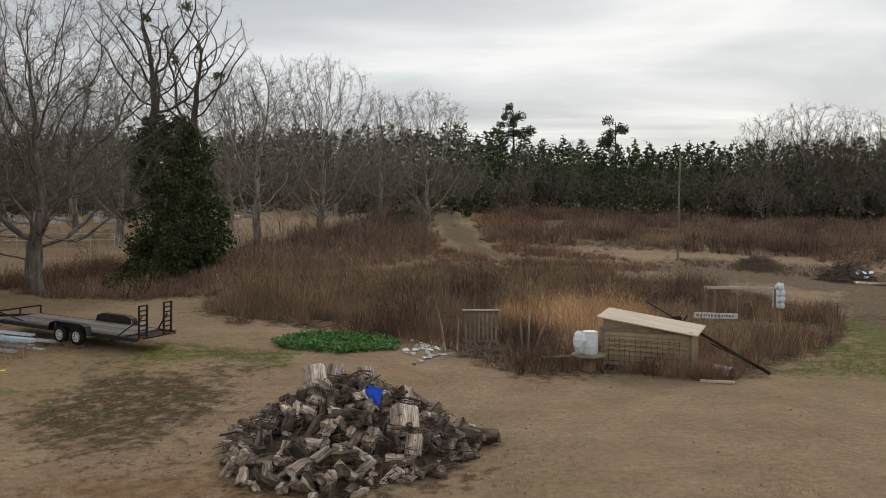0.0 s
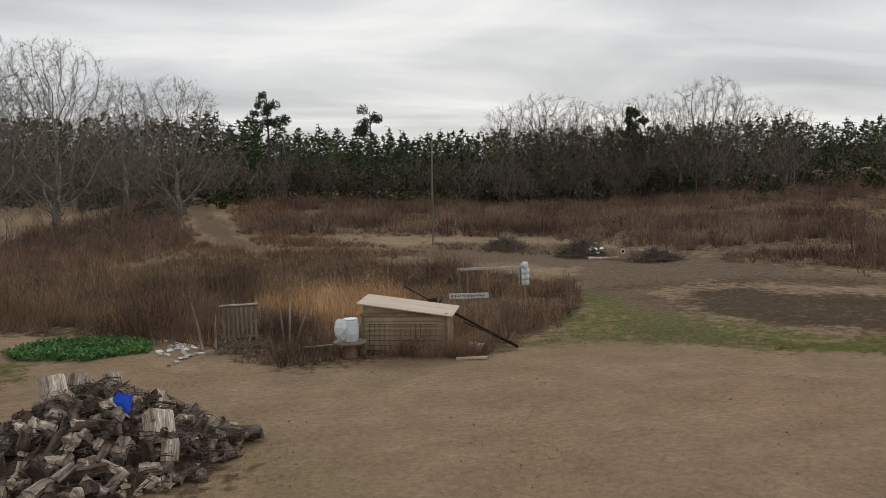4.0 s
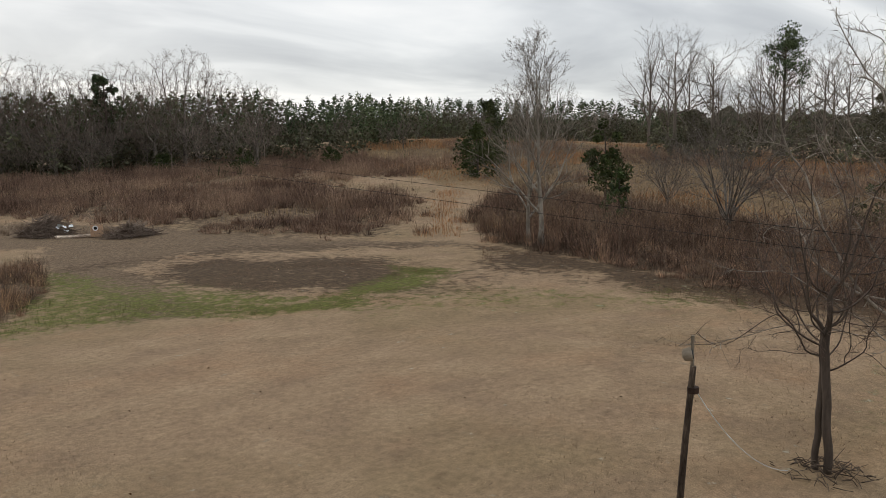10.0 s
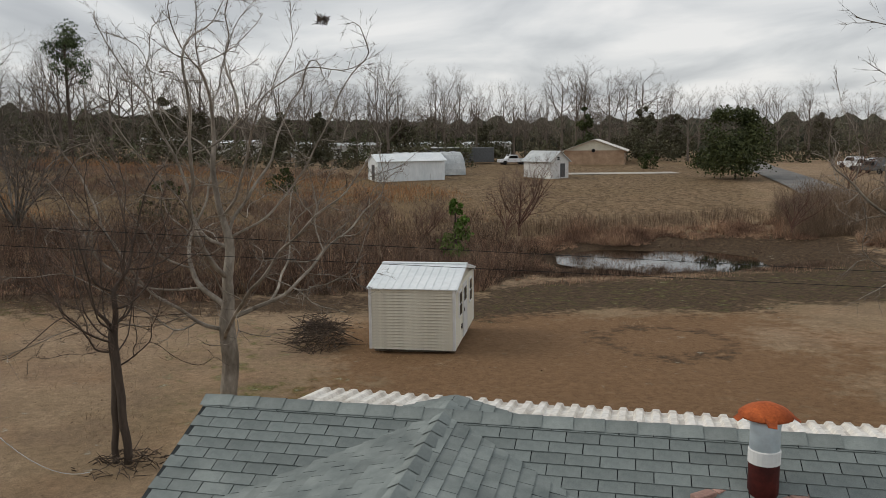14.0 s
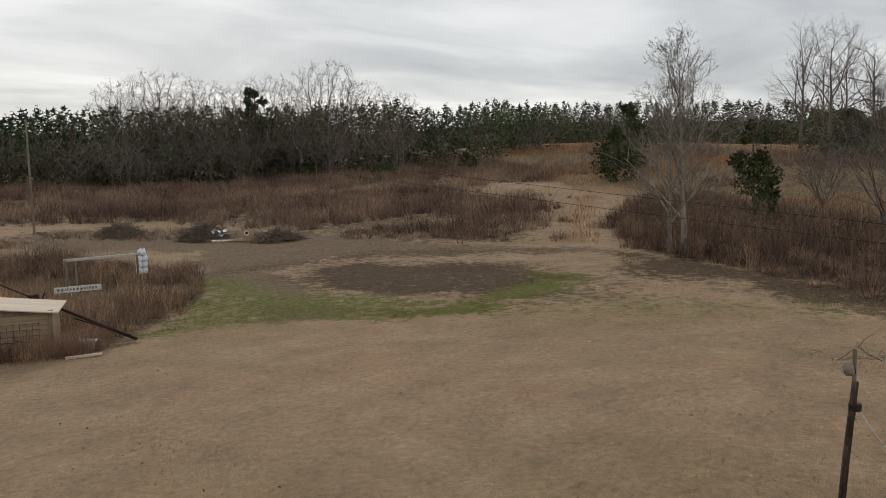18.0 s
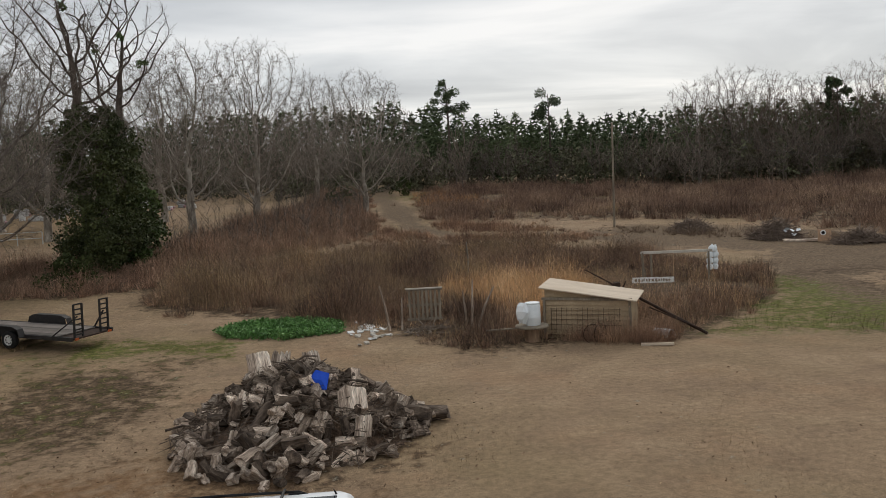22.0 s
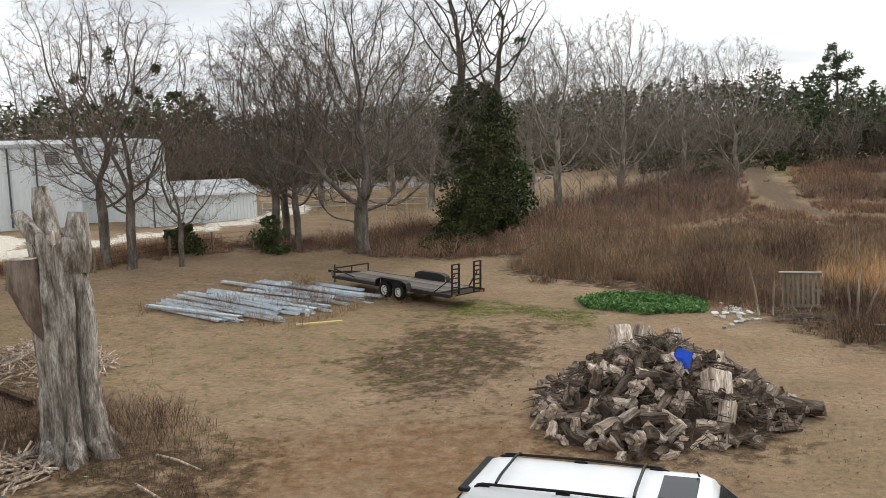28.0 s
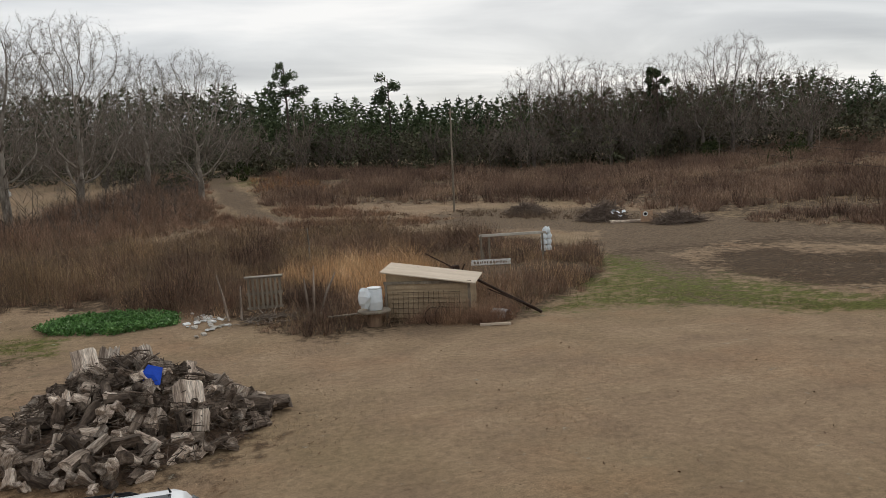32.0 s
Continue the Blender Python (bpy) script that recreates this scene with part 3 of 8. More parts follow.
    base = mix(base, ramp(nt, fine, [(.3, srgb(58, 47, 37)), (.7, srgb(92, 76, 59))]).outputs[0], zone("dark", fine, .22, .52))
    base = mix(base, ramp(nt, fine, [(.3, srgb(72, 76, 38)), (.7, srgb(108, 109, 56))]).outputs[0], zone("green", fine, .3, .6))
    base = mix(base, ramp(nt, fine, [(.3, srgb(206, 200, 186)), (.7, srgb(226, 220, 208))]).outputs[0], zone("gravel", fine, .1, .25))
    hv = nt.nodes.new("ShaderNodeHueSaturation")
    val = nt.nodes.new("ShaderNodeMapRange")
    val.inputs["From Min"].default_value, val.inputs["From Max"].default_value = .40, .60
    val.inputs["To Min"].default_value, val.inputs["To Max"].default_value = .52, 1.48
    mixn = nt.nodes.new("ShaderNodeMath")
    mixn.operation = "MULTIPLY_ADD"
    nt.links.new(tiny, mixn.inputs[0])
    mixn.inputs[1].default_value = .7
    half = times(fine, .3)
    nt.links.new(half, mixn.inputs[2])
    nt.links.new(mixn.outputs[0], val.inputs["Value"])
    nt.links.new(val.outputs[0], hv.inputs["Value"])
    nt.links.new(base, hv.inputs["Color"])
    nt.links.new(hv.outputs[0], bs.inputs["Base Color"])
    bp = node(nt, "ShaderNodeBump", Strength=.45, Distance=.05)
    nt.links.new(mixn.outputs[0], bp.inputs["Height"])
    nt.links.new(bp.outputs[0], bs.inputs["Normal"])
    return m


ground = build_ground()


# ---- plants ----
def scatter(rng, poly, n, extra=None):
    xs = [p[0] for p in poly]
    ys = [p[1] for p in poly]
    out = np.zeros((0, 2))
    while len(out) < n:
        p = np.stack([rng.uniform(min(xs), max(xs), 2 * n), rng.uniform(min(ys), max(ys), 2 * n)], 1)
        ok = inside(p[:, 0], p[:, 1], poly)
        if extra is not None:
            ok &= extra(p[:, 0], p[:, 1])
        if not ok.any():
            break
        out = np.concatenate([out, p[ok]])
    return out[:n]


def stalks(rng, P, height, width, lean=.25, twigs=4, zs=None, hvary=.35, edge=None):
    """Corners and triangles of upright stalks, each with side twigs; P: places on the land."""
    n = len(P)
    z = lands(P[:, 0], P[:, 1]) if zs is None else zs
    h = height * (1 + hvary * rng.standard_normal(n)).clip(.3, 2.0)
    if edge is not None:
        h = h * (.3 + np.clip(-edge, 0, 2.2) / 2.2 * .8)
    h = h * np.array([.7 + .7 * noise.noise(Vector((x * .3, y * .3, 5))) + .7 * noise.noise(Vector((x * .075, y * .075, 2))) for x, y in P]).clip(.22, 1.5)
    base = np.stack([P[:, 0], P[:, 1], z - .03], 1)
    ang = rng.uniform(0, 2 * np.pi, n)
    d = np.stack([np.cos(ang) * lean * rng.random(n), np.sin(ang) * lean * rng.random(n), np.ones(n)], 1)
    tip = base + d * h[:, None]
    roots, tips, wid = [base], [tip], [np.full(n, width)]
    for k in range(twigs):
        s = rng.uniform(.25, .85, n)[:, None]
        r0 = base + (tip - base) * s
        a2 = rng.uniform(0, 2 * np.pi, n)
        out = np.stack([np.cos(a2), np.sin(a2), rng.uniform(.1, 1.4, n)], 1)
        roots.append(r0)
        tips.append(r0 + out * (h * rng.uniform(.12, .32, n))[:, None])
        wid.append(np.full(n, width * .8))
    r0, t0, w = np.concatenate(roots), np.concatenate(tips), np.concatenate(wid)
    a3 = rng.uniform(0, np.pi, len(r0))
    side = np.stack([np.cos(a3), np.sin(a3), 0 * a3], 1) * w[:, None] * .5
    V = np.stack([r0 - side, r0 + side, t0], 1).reshape(-1, 3)
    return V, np.arange(len(V)).reshape(-1, 3)


def bushes(rng, P, height, width, blades=40, edge=None, upright=.5, zs=None):
    """Blades of many low dome-shaped bushes: stems that fan out from the foot and loose twigs among them."""
    n = len(P)
    z = lands(P[:, 0], P[:, 1])
    h = height * rng.uniform(.55, 1.25, n)
    h = h * np.array([.8 + .8 * noise.noise(Vector((x * .33, y * .33, 5))) + .6 * noise.noise(Vector((x * .08, y * .08, 2))) for x, y in P]).clip(.3, 1.5)
    if edge is not None:
        h = h * (.4 + np.clip(-edge, 0, 2.0) / 2.0 * .7)
    R = h * rng.uniform(.45, .95, n) + .15
    k = np.repeat(np.arange(n), blades)
    m = len(k)
    hb, Rb = h[k], R[k]
    base = np.stack([P[k, 0], P[k, 1], z[k] - .03], 1)
    a, u = rng.uniform(0, 2 * np.pi, m), np.sqrt(rng.random(m))
    stem = rng.random(m) < .4
    foot = np.stack([np.cos(a) * Rb * .35 * u, np.sin(a) * Rb * .35 * u, 0 * a], 1)
    tip = np.stack([np.cos(a) * Rb * u, np.sin(a) * Rb * u, hb * rng.uniform(.55, 1.1, m) * (1.08 - .5 * u * u)], 1)
    s = rng.uniform(.2, .95, m)[:, None]
    mid = foot + (tip - foot) * s
    d = rng.standard_normal((m, 3)) * np.array([1, 1, .7]) + np.array([0, 0, upright])
    d /= np.linalg.norm(d, axis=1)[:, None] + 1e-9
    r0 = base + np.where(stem[:, None], foot, mid)
    t0 = base + np.where(stem[:, None], tip, mid + d * (hb * rng.uniform(.12, .42, m))[:, None])
    b = rng.uniform(0, np.pi, m)
    side = np.stack([np.cos(b), np.sin(b), 0 * b], 1) * (width * np.where(stem, .5, .42) * rng.uniform(.6, 1.3, m))[:, None]
    V = np.stack([r0 - side, r0 + side, t0], 1).reshape(-1, 3)
    return V, np.arange(len(V)).reshape(-1, 3)


def stuff(name, V, F, mat, label, category="brush"):
    return tagged(new(name, many(name, V, F, mat)), label, category, kind="stuff")


def leaf_cloud(rng, centres, radii, n, size, flat=.6):
    """Small leaf-shaped quads round many centres."""
    k = rng.integers(0, len(centres), n)
    d = rng.standard_normal((n, 3))
    d /= np.linalg.norm(d, axis=1)[:, None]
    p = centres[k] + d * (radii[k] * rng.uniform(.3, 1.25, n) ** .7)[:, None] * np.array([1, 1, .85])
    a = rng.standard_normal((n, 3))
    a /= np.linalg.norm(a, axis=1)[:, None]
    b = np.cross(a, rng.standard_normal((n, 3)))
    b /= np.linalg.norm(b, axis=1)[:, None] + 1e-9
    s = size * rng.uniform(.6, 1.4, n)[:, None]
    V = np.stack([p - a * s, p - b * s * flat, p + a * s, p + b * s * flat], 1).reshape(-1, 3)
    return V, np.arange(len(V)).reshape(-1, 4)


def grow(rng, shape_by_level, p, d, length, r, lev, maxlev, counts, bend, lift, ratio=.55):
    """One branch and its children: tapered tubes gathered level by level."""
    if lev == maxlev:
        # the finest twigs: one slim blade each
        side = d.orthogonal().normalized() * max(r, .007)
        side.rotate(Matrix.Rotation(rng.uniform(0, 6.28), 3, d))
        k = len(shape_by_level[lev].v)
        shape_by_level[lev].v += [tuple(p - side), tuple(p + side), tuple(p + (d + Vector(rng.normal(0, .12, 3))) * length)]
        shape_by_level[lev].f.append((k, k + 1, k + 2))
        return
    n = (5, 4, 3, 1, 1, 1)[min(lev, 5)]
    pts, dirs = [p.copy()], []
    q = d.copy()
    for _ in range(n):
        q = (q + Vector(rng.normal(0, bend, 3)) + Vector((0, 0, lift))).normalized()
        dirs.append(q.copy())
        pts.append(pts[-1] + q * (length / n))
    radii = [r * (1 - .72 * i / n) for i in range(n + 1)]
    shape_by_level[lev].tube(pts, radii, (6, 4, 3, 3, 3, 3)[min(lev, 5)], cap=False)
    k = counts[lev]
    for c in range(k):
        s = .25 + .75 * (c + rng.random()) / k
        i = min(int(s * n), n - 1)
        start = pts[i].lerp(pts[i + 1], s * n - i)
        side = dirs[i].orthogonal().normalized()
        side.rotate(Matrix.Rotation(rng.uniform(0, 2 * math.pi), 3, dirs[i]))
        ang = rng.uniform(.5, 1.05)
        cd = (dirs[i] * math.cos(ang) + side * math.sin(ang)).normalized()
        grow(rng, shape_by_level, start, cd, length * rng.uniform(.75, 1.2) * ratio * (1.15 - .45 * s), radii[i] * .6, lev + 1, maxlev, counts, bend * 1.1, lift, ratio)


def bare_tree(seed, h, r, fork=.3, limbs=7, spread=.8, counts=(6, 5, 4), bend=.16, lift=.06, bark=None, twig=None, lean=(0, 0), leader=True, ratio=.55, maxlev=3, twist=.05, limb_len=.62):
    """A leafless tree at the origin: meshes of its trunk, limbs and twigs."""
    rng = np.random.default_rng(seed)
    levels = [Shape() for _ in range(maxlev + 1)]
    trunk = Shape()
    top = h * (.72 if leader else fork + .04)
    n = 9
    pts, wob = [], Vector((0, 0, 0))
    for i in range(n + 1):
        t = i / n
        wob = wob + Vector((rng.normal(0, twist), rng.normal(0, twist), 0)) * (h * .06)
        pts.append(Vector((lean[0] * t * h, lean[1] * t * h, -.15 + t * top)) + wob)
    rad = [r * (1.35 if i == 0 else 1.0) * (1 - (.86 if leader else .25) * (i / n) ** .8) for i in range(n + 1)]
    trunk.tube(pts, rad, 9, cap=True)
    a0 = rng.uniform(0, 6.28)
    for k in range(limbs):
        t = fork * h / top + (1 - fork * h / top) * (k / max(1, limbs - 1)) ** .9 * .97
        i = min(int(t * n), n - 1)
        p = pts[i].lerp(pts[i + 1], t * n - i)
        a = a0 + k * 2.4 + rng.normal(0, .3)
        up = .3 + .9 * t if leader else rng.uniform(.45, 1.3)
        d = Vector((math.cos(a) * spread, math.sin(a) * spread, up)).normalized()
        ln = h * limb_len * (1.05 - .5 * t if leader else rng.uniform(.8, 1.1)) * rng.uniform(.85, 1.12)
        grow(rng, levels, p, d, ln, rad[i] * (.55 if leader else .5), 0, maxlev, counts, bend, lift, ratio)
    limb, fine = Shape(), Shape()
    for lv in levels[:2]:
        limb.add(lv.v, lv.f)
    for lv in levels[2:]:
        fine.add(lv.v, lv.f)
    return trunk.mesh("trunk", bark, True), limb.mesh("crown", bark, True), fine.mesh("twig_mass", twig)


def crown_tree(seed, h, r, fork, rx, low, n=420, step=.45, reach=3.2, kill=.95, bark=None, twig=None, twigs=5, twig_len=.8, twig_w=.008, shell=.45, lean=(0, 0), lift=-.03, wob=.12, squash=1.0, arms=(), keep=.3, stray=.3):
    """A leafless tree whose limbs grow toward points strewn through its crown; arms: long low limbs as (x, y, z) tips."""
    rng = np.random.default_rng(seed)
    u = rng.standard_normal((n, 3))
    u /= np.linalg.norm(u, axis=1)[:, None]
    u *= (rng.random(n) ** shell)[:, None]
    mid, half = h * (1 + low) / 2, h * (1 - low) / 2
    goal = np.stack([u[:, 0] * rx, u[:, 1] * rx * squash, mid + u[:, 2] * half], 1)
    # an uneven outline: parts of the crown hold back
    goal[:, :2] *= np.array([.8 + .35 * noise.noise(Vector((math.atan2(q[1], q[0]) * 1.3, q[2] * .18, seed))) + .15 for q in goal])[:, None]
    goal += np.array([lean[0] * h, lean[1] * h, 0])
    for tip in arms:
        k = np.linspace(.25, 1, 9)[:, None]
        goal = np.concatenate([goal, np.array([0, 0, fork * h]) + (np.array(tip) - np.array([0, 0, fork * h])) * k + rng.normal(0, .22, (9, 3))])
    pos, par, kids = [np.array([0, 0, -.2])], [-1], [0]
    m = max(3, int(fork * h / step))
    w = np.zeros(3)
    for i in range(1, m + 1):
        w = w + rng.normal(0, wob, 3) * step * np.array([1, 1, 0])
        pos.append(np.array([lean[0] * .5 * fork * h * i / m, lean[1] * .5 * fork * h * i / m, -.2 + (fork * h + .2) * i / m]) + w)
        par.append(i - 1)
        kids.append(0)
    best, idx = np.full(len(goal), 1e9), np.zeros(len(goal), int)
    seen = int(m * .6)
    far = 1e9
    for it in range(150):
        P = np.array(pos)
        for k in range(seen, len(pos)):
            d = np.linalg.norm(goal - P[k], axis=1)
            near = d < best
            best[near], idx[near] = d[near], k
        seen = len(pos)
        live = best > kill
        goal, best, idx = goal[live], best[live], idx[live]
        if not len(goal):
            break
        pull = best < (far if it < 14 else reach)
        if not pull.any():
            break
        sums = {}
        for k, g in zip(idx[pull], goal[pull]):
            v = g - P[k]
            sums[k] = sums.get(k, 0) + v / (np.linalg.norm(v) + 1e-9)
        made = 0
        for k, v in sums.items():
            if kids[k] > 2:
                continue
            v = v / (np.linalg.norm(v) + 1e-9)
            before = P[k] - P[par[k]] if par[k] >= 0 else np.array([0, 0, 1.0])
            v = v + keep * before / (np.linalg.norm(before) + 1e-9) + rng.normal(0, stray, 3) + np.array([0, 0, lift])
            q = P[k] + v / np.linalg.norm(v) * step
            pos.append(q)
            par.append(k)
            kids.append(0)
            kids[k] += 1
            made += 1
        if not made:
            break
    P, par = np.array(pos), np.array(par)
    N = len(P)
    load, heavy = np.zeros(N), np.full(N, -1)
    for i in range(N - 1, 0, -1):
        load[i] = max(load[i], 1.0)
        load[par[i]] += load[i]
    for i in range(1, N):
        j = heavy[par[i]]
        if j < 0 or load[i] > load[j]:
            heavy[par[i]] = i
    rad = r * (load / load[0]) ** .56
    for i in range(m + 1, N):
        rad[i] = min(rad[i], rad[par[i]] * .97)
    rad[0] = r * 1.35
    rad = np.maximum(rad, .006)
    sm = P.copy()
    for i in range(1, N):
        if heavy[i] >= 0:
            sm[i] = P[i] * .5 + (P[par[i]] + P[heavy[i]]) * .25
    trunk, limb = Shape(), Shape()
    for i in range(N):
        if i and heavy[par[i]] == i:
            continue
        chain = [i]
        while heavy[chain[-1]] >= 0:
            chain.append(heavy[chain[-1]])
        pts = ([sm[par[i]]] if i else []) + [sm[k] for k in chain]
        rr = ([rad[i]] if i else []) + [rad[k] for k in chain]
        if len(pts) < 2:
            continue
        if not i:
            cut = m + 1
            trunk.tube(pts[:cut + 1], rr[:cut + 1], 10, cap=False)
            pts, rr = pts[cut:], rr[cut:]
            if len(pts) < 2:
                continue
        limb.tube(pts, rr, 7 if rr[0] > .08 else 4 if rr[0] > .03 else 3, cap=False)
    # thin twigs along the outer branches, each with finer ones of its own
    out = np.where((rad < max(.03, r * .11)) & (np.arange(N) > m))[0]
    k = np.repeat(out, twigs)
    M = len(k)
    d = P[k] - P[par[k]]
    d /= np.linalg.norm(d, axis=1)[:, None] + 1e-9
    d = d + rng.normal(0, .55, (M, 3)) + np.array([0, 0, .18])
    d /= np.linalg.norm(d, axis=1)[:, None] + 1e-9
    ln = twig_len * rng.uniform(.45, 1.25, M)
    a0 = sm[k] + (sm[par[k]] - sm[k]) * rng.random(M)[:, None]
    A, B, W = [a0], [a0 + d * ln[:, None]], [np.full(M, twig_w)]
    for q in range(5):
        s0 = rng.uniform(.2, .95, M)[:, None]
        e = d + rng.normal(0, .6, (M, 3))
        e /= np.linalg.norm(e, axis=1)[:, None] + 1e-9
        o = a0 + d * ln[:, None] * s0
        A.append(o)
        B.append(o + e * (ln * rng.uniform(.25, .55, M))[:, None])
        W.append(np.full(M, twig_w * .75))
    A, B, W = np.concatenate(A), np.concatenate(B), np.concatenate(W)
    t = rng.standard_normal((len(A), 3))
    side = np.cross(B - A, t)
    side *= (W / (np.linalg.norm(side, axis=1) + 1e-9))[:, None]
    V = np.stack([A - side, A + side, B], 1).reshape(-1, 3)
    return trunk.mesh("trunk", bark, True), limb.mesh("crown", bark, True), many("twig_mass", V, np.arange(len(V)).reshape(-1, 3), twig)


def plant_tree(meshes, where, label, turn=0, size=1.0, group="", name="bare_tree", category="tree"):
    t = thing(name, label, category, Matrix.Translation(where) @ Matrix.Rotation(radians(turn), 4, "Z") @ Matrix.Scale(size, 4), group)
    for nm, me in zip(("trunk", "crown", "twig_mass"), meshes):
        ob = part(nm, me, None, t)
        if nm == "twig_mass":
            ob["kind"] = "stuff"
    return t


def evergreen(seed, h, w, mat, name, label, where, leaf=.16, n=5000, lobes=26, base=.05, shape=1.0, trunk_r=.14, category="tree", lobe=1.0):
    rng = np.random.default_rng(seed)
    t = thing(name, label, category, Matrix.Translation(where))
    z = base + (.97 - base) * rng.uniform(0, 1, lobes) ** 1.15
    rad = w / 2 * np.minimum(1, z / .22) ** .5 * (1.02 - z) ** (.55 * shape) * 1.22
    a = rng.uniform(0, 6.28, lobes)
    rr = rad * rng.uniform(.3, .95, lobes)
    C = np.stack([np.cos(a) * rr, np.sin(a) * rr, z * h], 1)
    part("crown", many("crown", *leaf_cloud(rng, C, np.maximum(rad * .42 * lobe, w * .05) * rng.uniform(.55, 1.2, lobes), n, leaf), mat), mat, t)
    tr = Shape().tube([(0, 0, -.2), (w * .02, 0, h * .4), (0, w * .02, h * .85)], [trunk_r, trunk_r * .7, trunk_r * .2], 7)
    for k in range(7):
        hh = h * (.15 + .1 * k)
        aa = k * 2.4
        tr.tube([(0, 0, hh), (math.cos(aa) * w * .3, math.sin(aa) * w * .3, hh + h * .06)], [trunk_r * .35, trunk_r * .1], 4)
    part("trunk", tr, BARK_DARK, t)
    return t


def pine_mesh(rng, h, w, crown=.45, tiers=9, clumps=5, size=.5):
    """Needle clumps of one pine on the origin, as quads."""
    Vs = []
    for k in range(tiers):
        t = crown + (1 - crown) * (k + .5) / tiers
        rad = w / 2 * (1.02 - (t - crown) / (1 - crown)) ** .6 * (.6 + .4 * min(1, (k + 1) / 2.5))
        for c in range(clumps):
            a = rng.uniform(0, 6.28)
            p = np.array([math.cos(a) * rad * rng.uniform(.3, 1), math.sin(a) * rad * rng.uniform(.3, 1), t * h + rng.normal(0, .02) * h])
            for q in range(2):
                u = rng.standard_normal(3)
                u[2] = abs(u[2]) * .8
                u /= np.linalg.norm(u)
                v = np.cross(u, rng.standard_normal(3))
                v /= np.linalg.norm(v)
                s = size * rng.uniform(.6, 1.3)
                Vs += [p - v * s * .5, p + u * s * .25 - v * s * .1, p + u * s * 1.1, p + v * s * .5]
    tip = np.array([0, 0, h * 1.05])
    Vs += [tip + np.array(v) * h for v in ((-.012, 0, -.09), (.012, 0, -.09), (0, 0, 0), (0, .01, -.05))]
    return np.array(Vs)


# ---- woods far off ----
def far_forest():
    rng = np.random.default_rng(11)
    pines, grey, dark, trunks = [], [], [], []
    kinds = [pine_mesh(rng, 1.0, .36, crown=c, tiers=13, clumps=8, size=.043) for c in (.08, .18, .28)]

    def place(store, V, p, h, w=1.0):
        a = rng.uniform(0, 6.28)
        c, s = math.cos(a), math.sin(a)
        X = V[:, 0] * c - V[:, 1] * s
        Y = V[:, 0] * s + V[:, 1] * c
        store.append(np.stack([X * h * w + p[0], Y * h * w + p[1], V[:, 2] * h + p[2]], 1))

    # rows of planted pines that close the view: bearing, distance, height
    for az0, az1, r, h, step in [(-40, 4, 165, 14.5, .3), (-36, 2, 182, 15, .32), (2, 30, 142, 11.2, .3), (2, 32, 152, 11.4, .3), (2, 34, 165, 11, .36), (28, 40, 150, 10.4, .3), (38, 49, 152, 8.6, .3), (30, 40, 165, 10.6, .3), (38, 51, 166, 8.8, .3),
                                 (44, 66, 205, 9.5, .26), (44, 68, 222, 9.8, .28), (-62, -36, 150, 15, .32), (-60, -36, 165, 17, .34), (-90, -60, 150, 11, .5)]:
        for az in np.arange(az0, az1, step * 1.25):
            p = at(az + rng.normal(0, .12), r + rng.normal(0, 4))
            wide = rng.uniform(1.5, 2.4) if az > 90 else rng.uniform(1.0, 1.5)
            place(pines, kinds[rng.integers(3)], p, h * rng.uniform(.6 if az > 90 else .84, 1.08), wide)
    V = np.concatenate(pines)
    stuff("pine_woods", V, np.arange(len(V)).reshape(-1, 4), NEEDLES, "dark green planted pine woods along the horizon", "woods")

    # leafless hardwoods at the edge of the woods: forked stems with a haze of thin twigs
    def hard(seed, low, flare):
        r2 = np.random.default_rng(seed)
        R, T, W = [], [], []
        def blade(p, q, w):
            R.append(p), T.append(q), W.append(w)
        def unit(v):
            return v / np.linalg.norm(v)
        for k in range(11):
            t = low + (.5 - low) * k / 10
            a = k * 2.4 + r2.normal(0, .3)
            d = unit(np.array([math.cos(a) * flare, math.sin(a) * flare, .75 + .5 * t]))
            p, L = np.array([0, 0, t * .8]), r2.uniform(.38, .52)
            q = p + d * L * .55
            e = q + unit(d + np.array([0, 0, .35]) + r2.normal(0, .2, 3)) * L * .5
            blade(p, q, .007), blade(q, e, .005)
            for b in range(7):
                s0 = r2.uniform(.2, 1)
                o = p + (q - p) * s0 if b < 3 else q + (e - q) * s0
                f = unit(d + r2.normal(0, .55, 3) + np.array([0, 0, .15]))
                g = o + f * L * r2.uniform(.22, .42)
                blade(o, g, .005)
                for c in range(7):
                    o2 = o + (g - o) * r2.uniform(.2, 1)
                    blade(o2, o2 + unit(f + r2.normal(0, .6, 3)) * L * r2.uniform(.1, .22), .0035)
        blade(np.zeros(3), np.array([.01, .01, .62]), .008)
        R, T, W = np.array(R), np.array(T), np.array(W)
        a = r2.uniform(0, np.pi, len(R))
        sd = np.stack([np.cos(a), np.sin(a), 0 * a], 1) * W[:, None]
        V = np.stack([R - sd, R + sd, T], 1).reshape(-1, 3)
        return V, np.arange(len(V)).reshape(-1, 3)

    hk = [hard(s, lo, fl) for s, lo, fl in ((1, .06, .5), (2, .1, .75), (3, .18, 1.0), (4, .28, .9))]
    vs, fs, n0 = [], [], 0
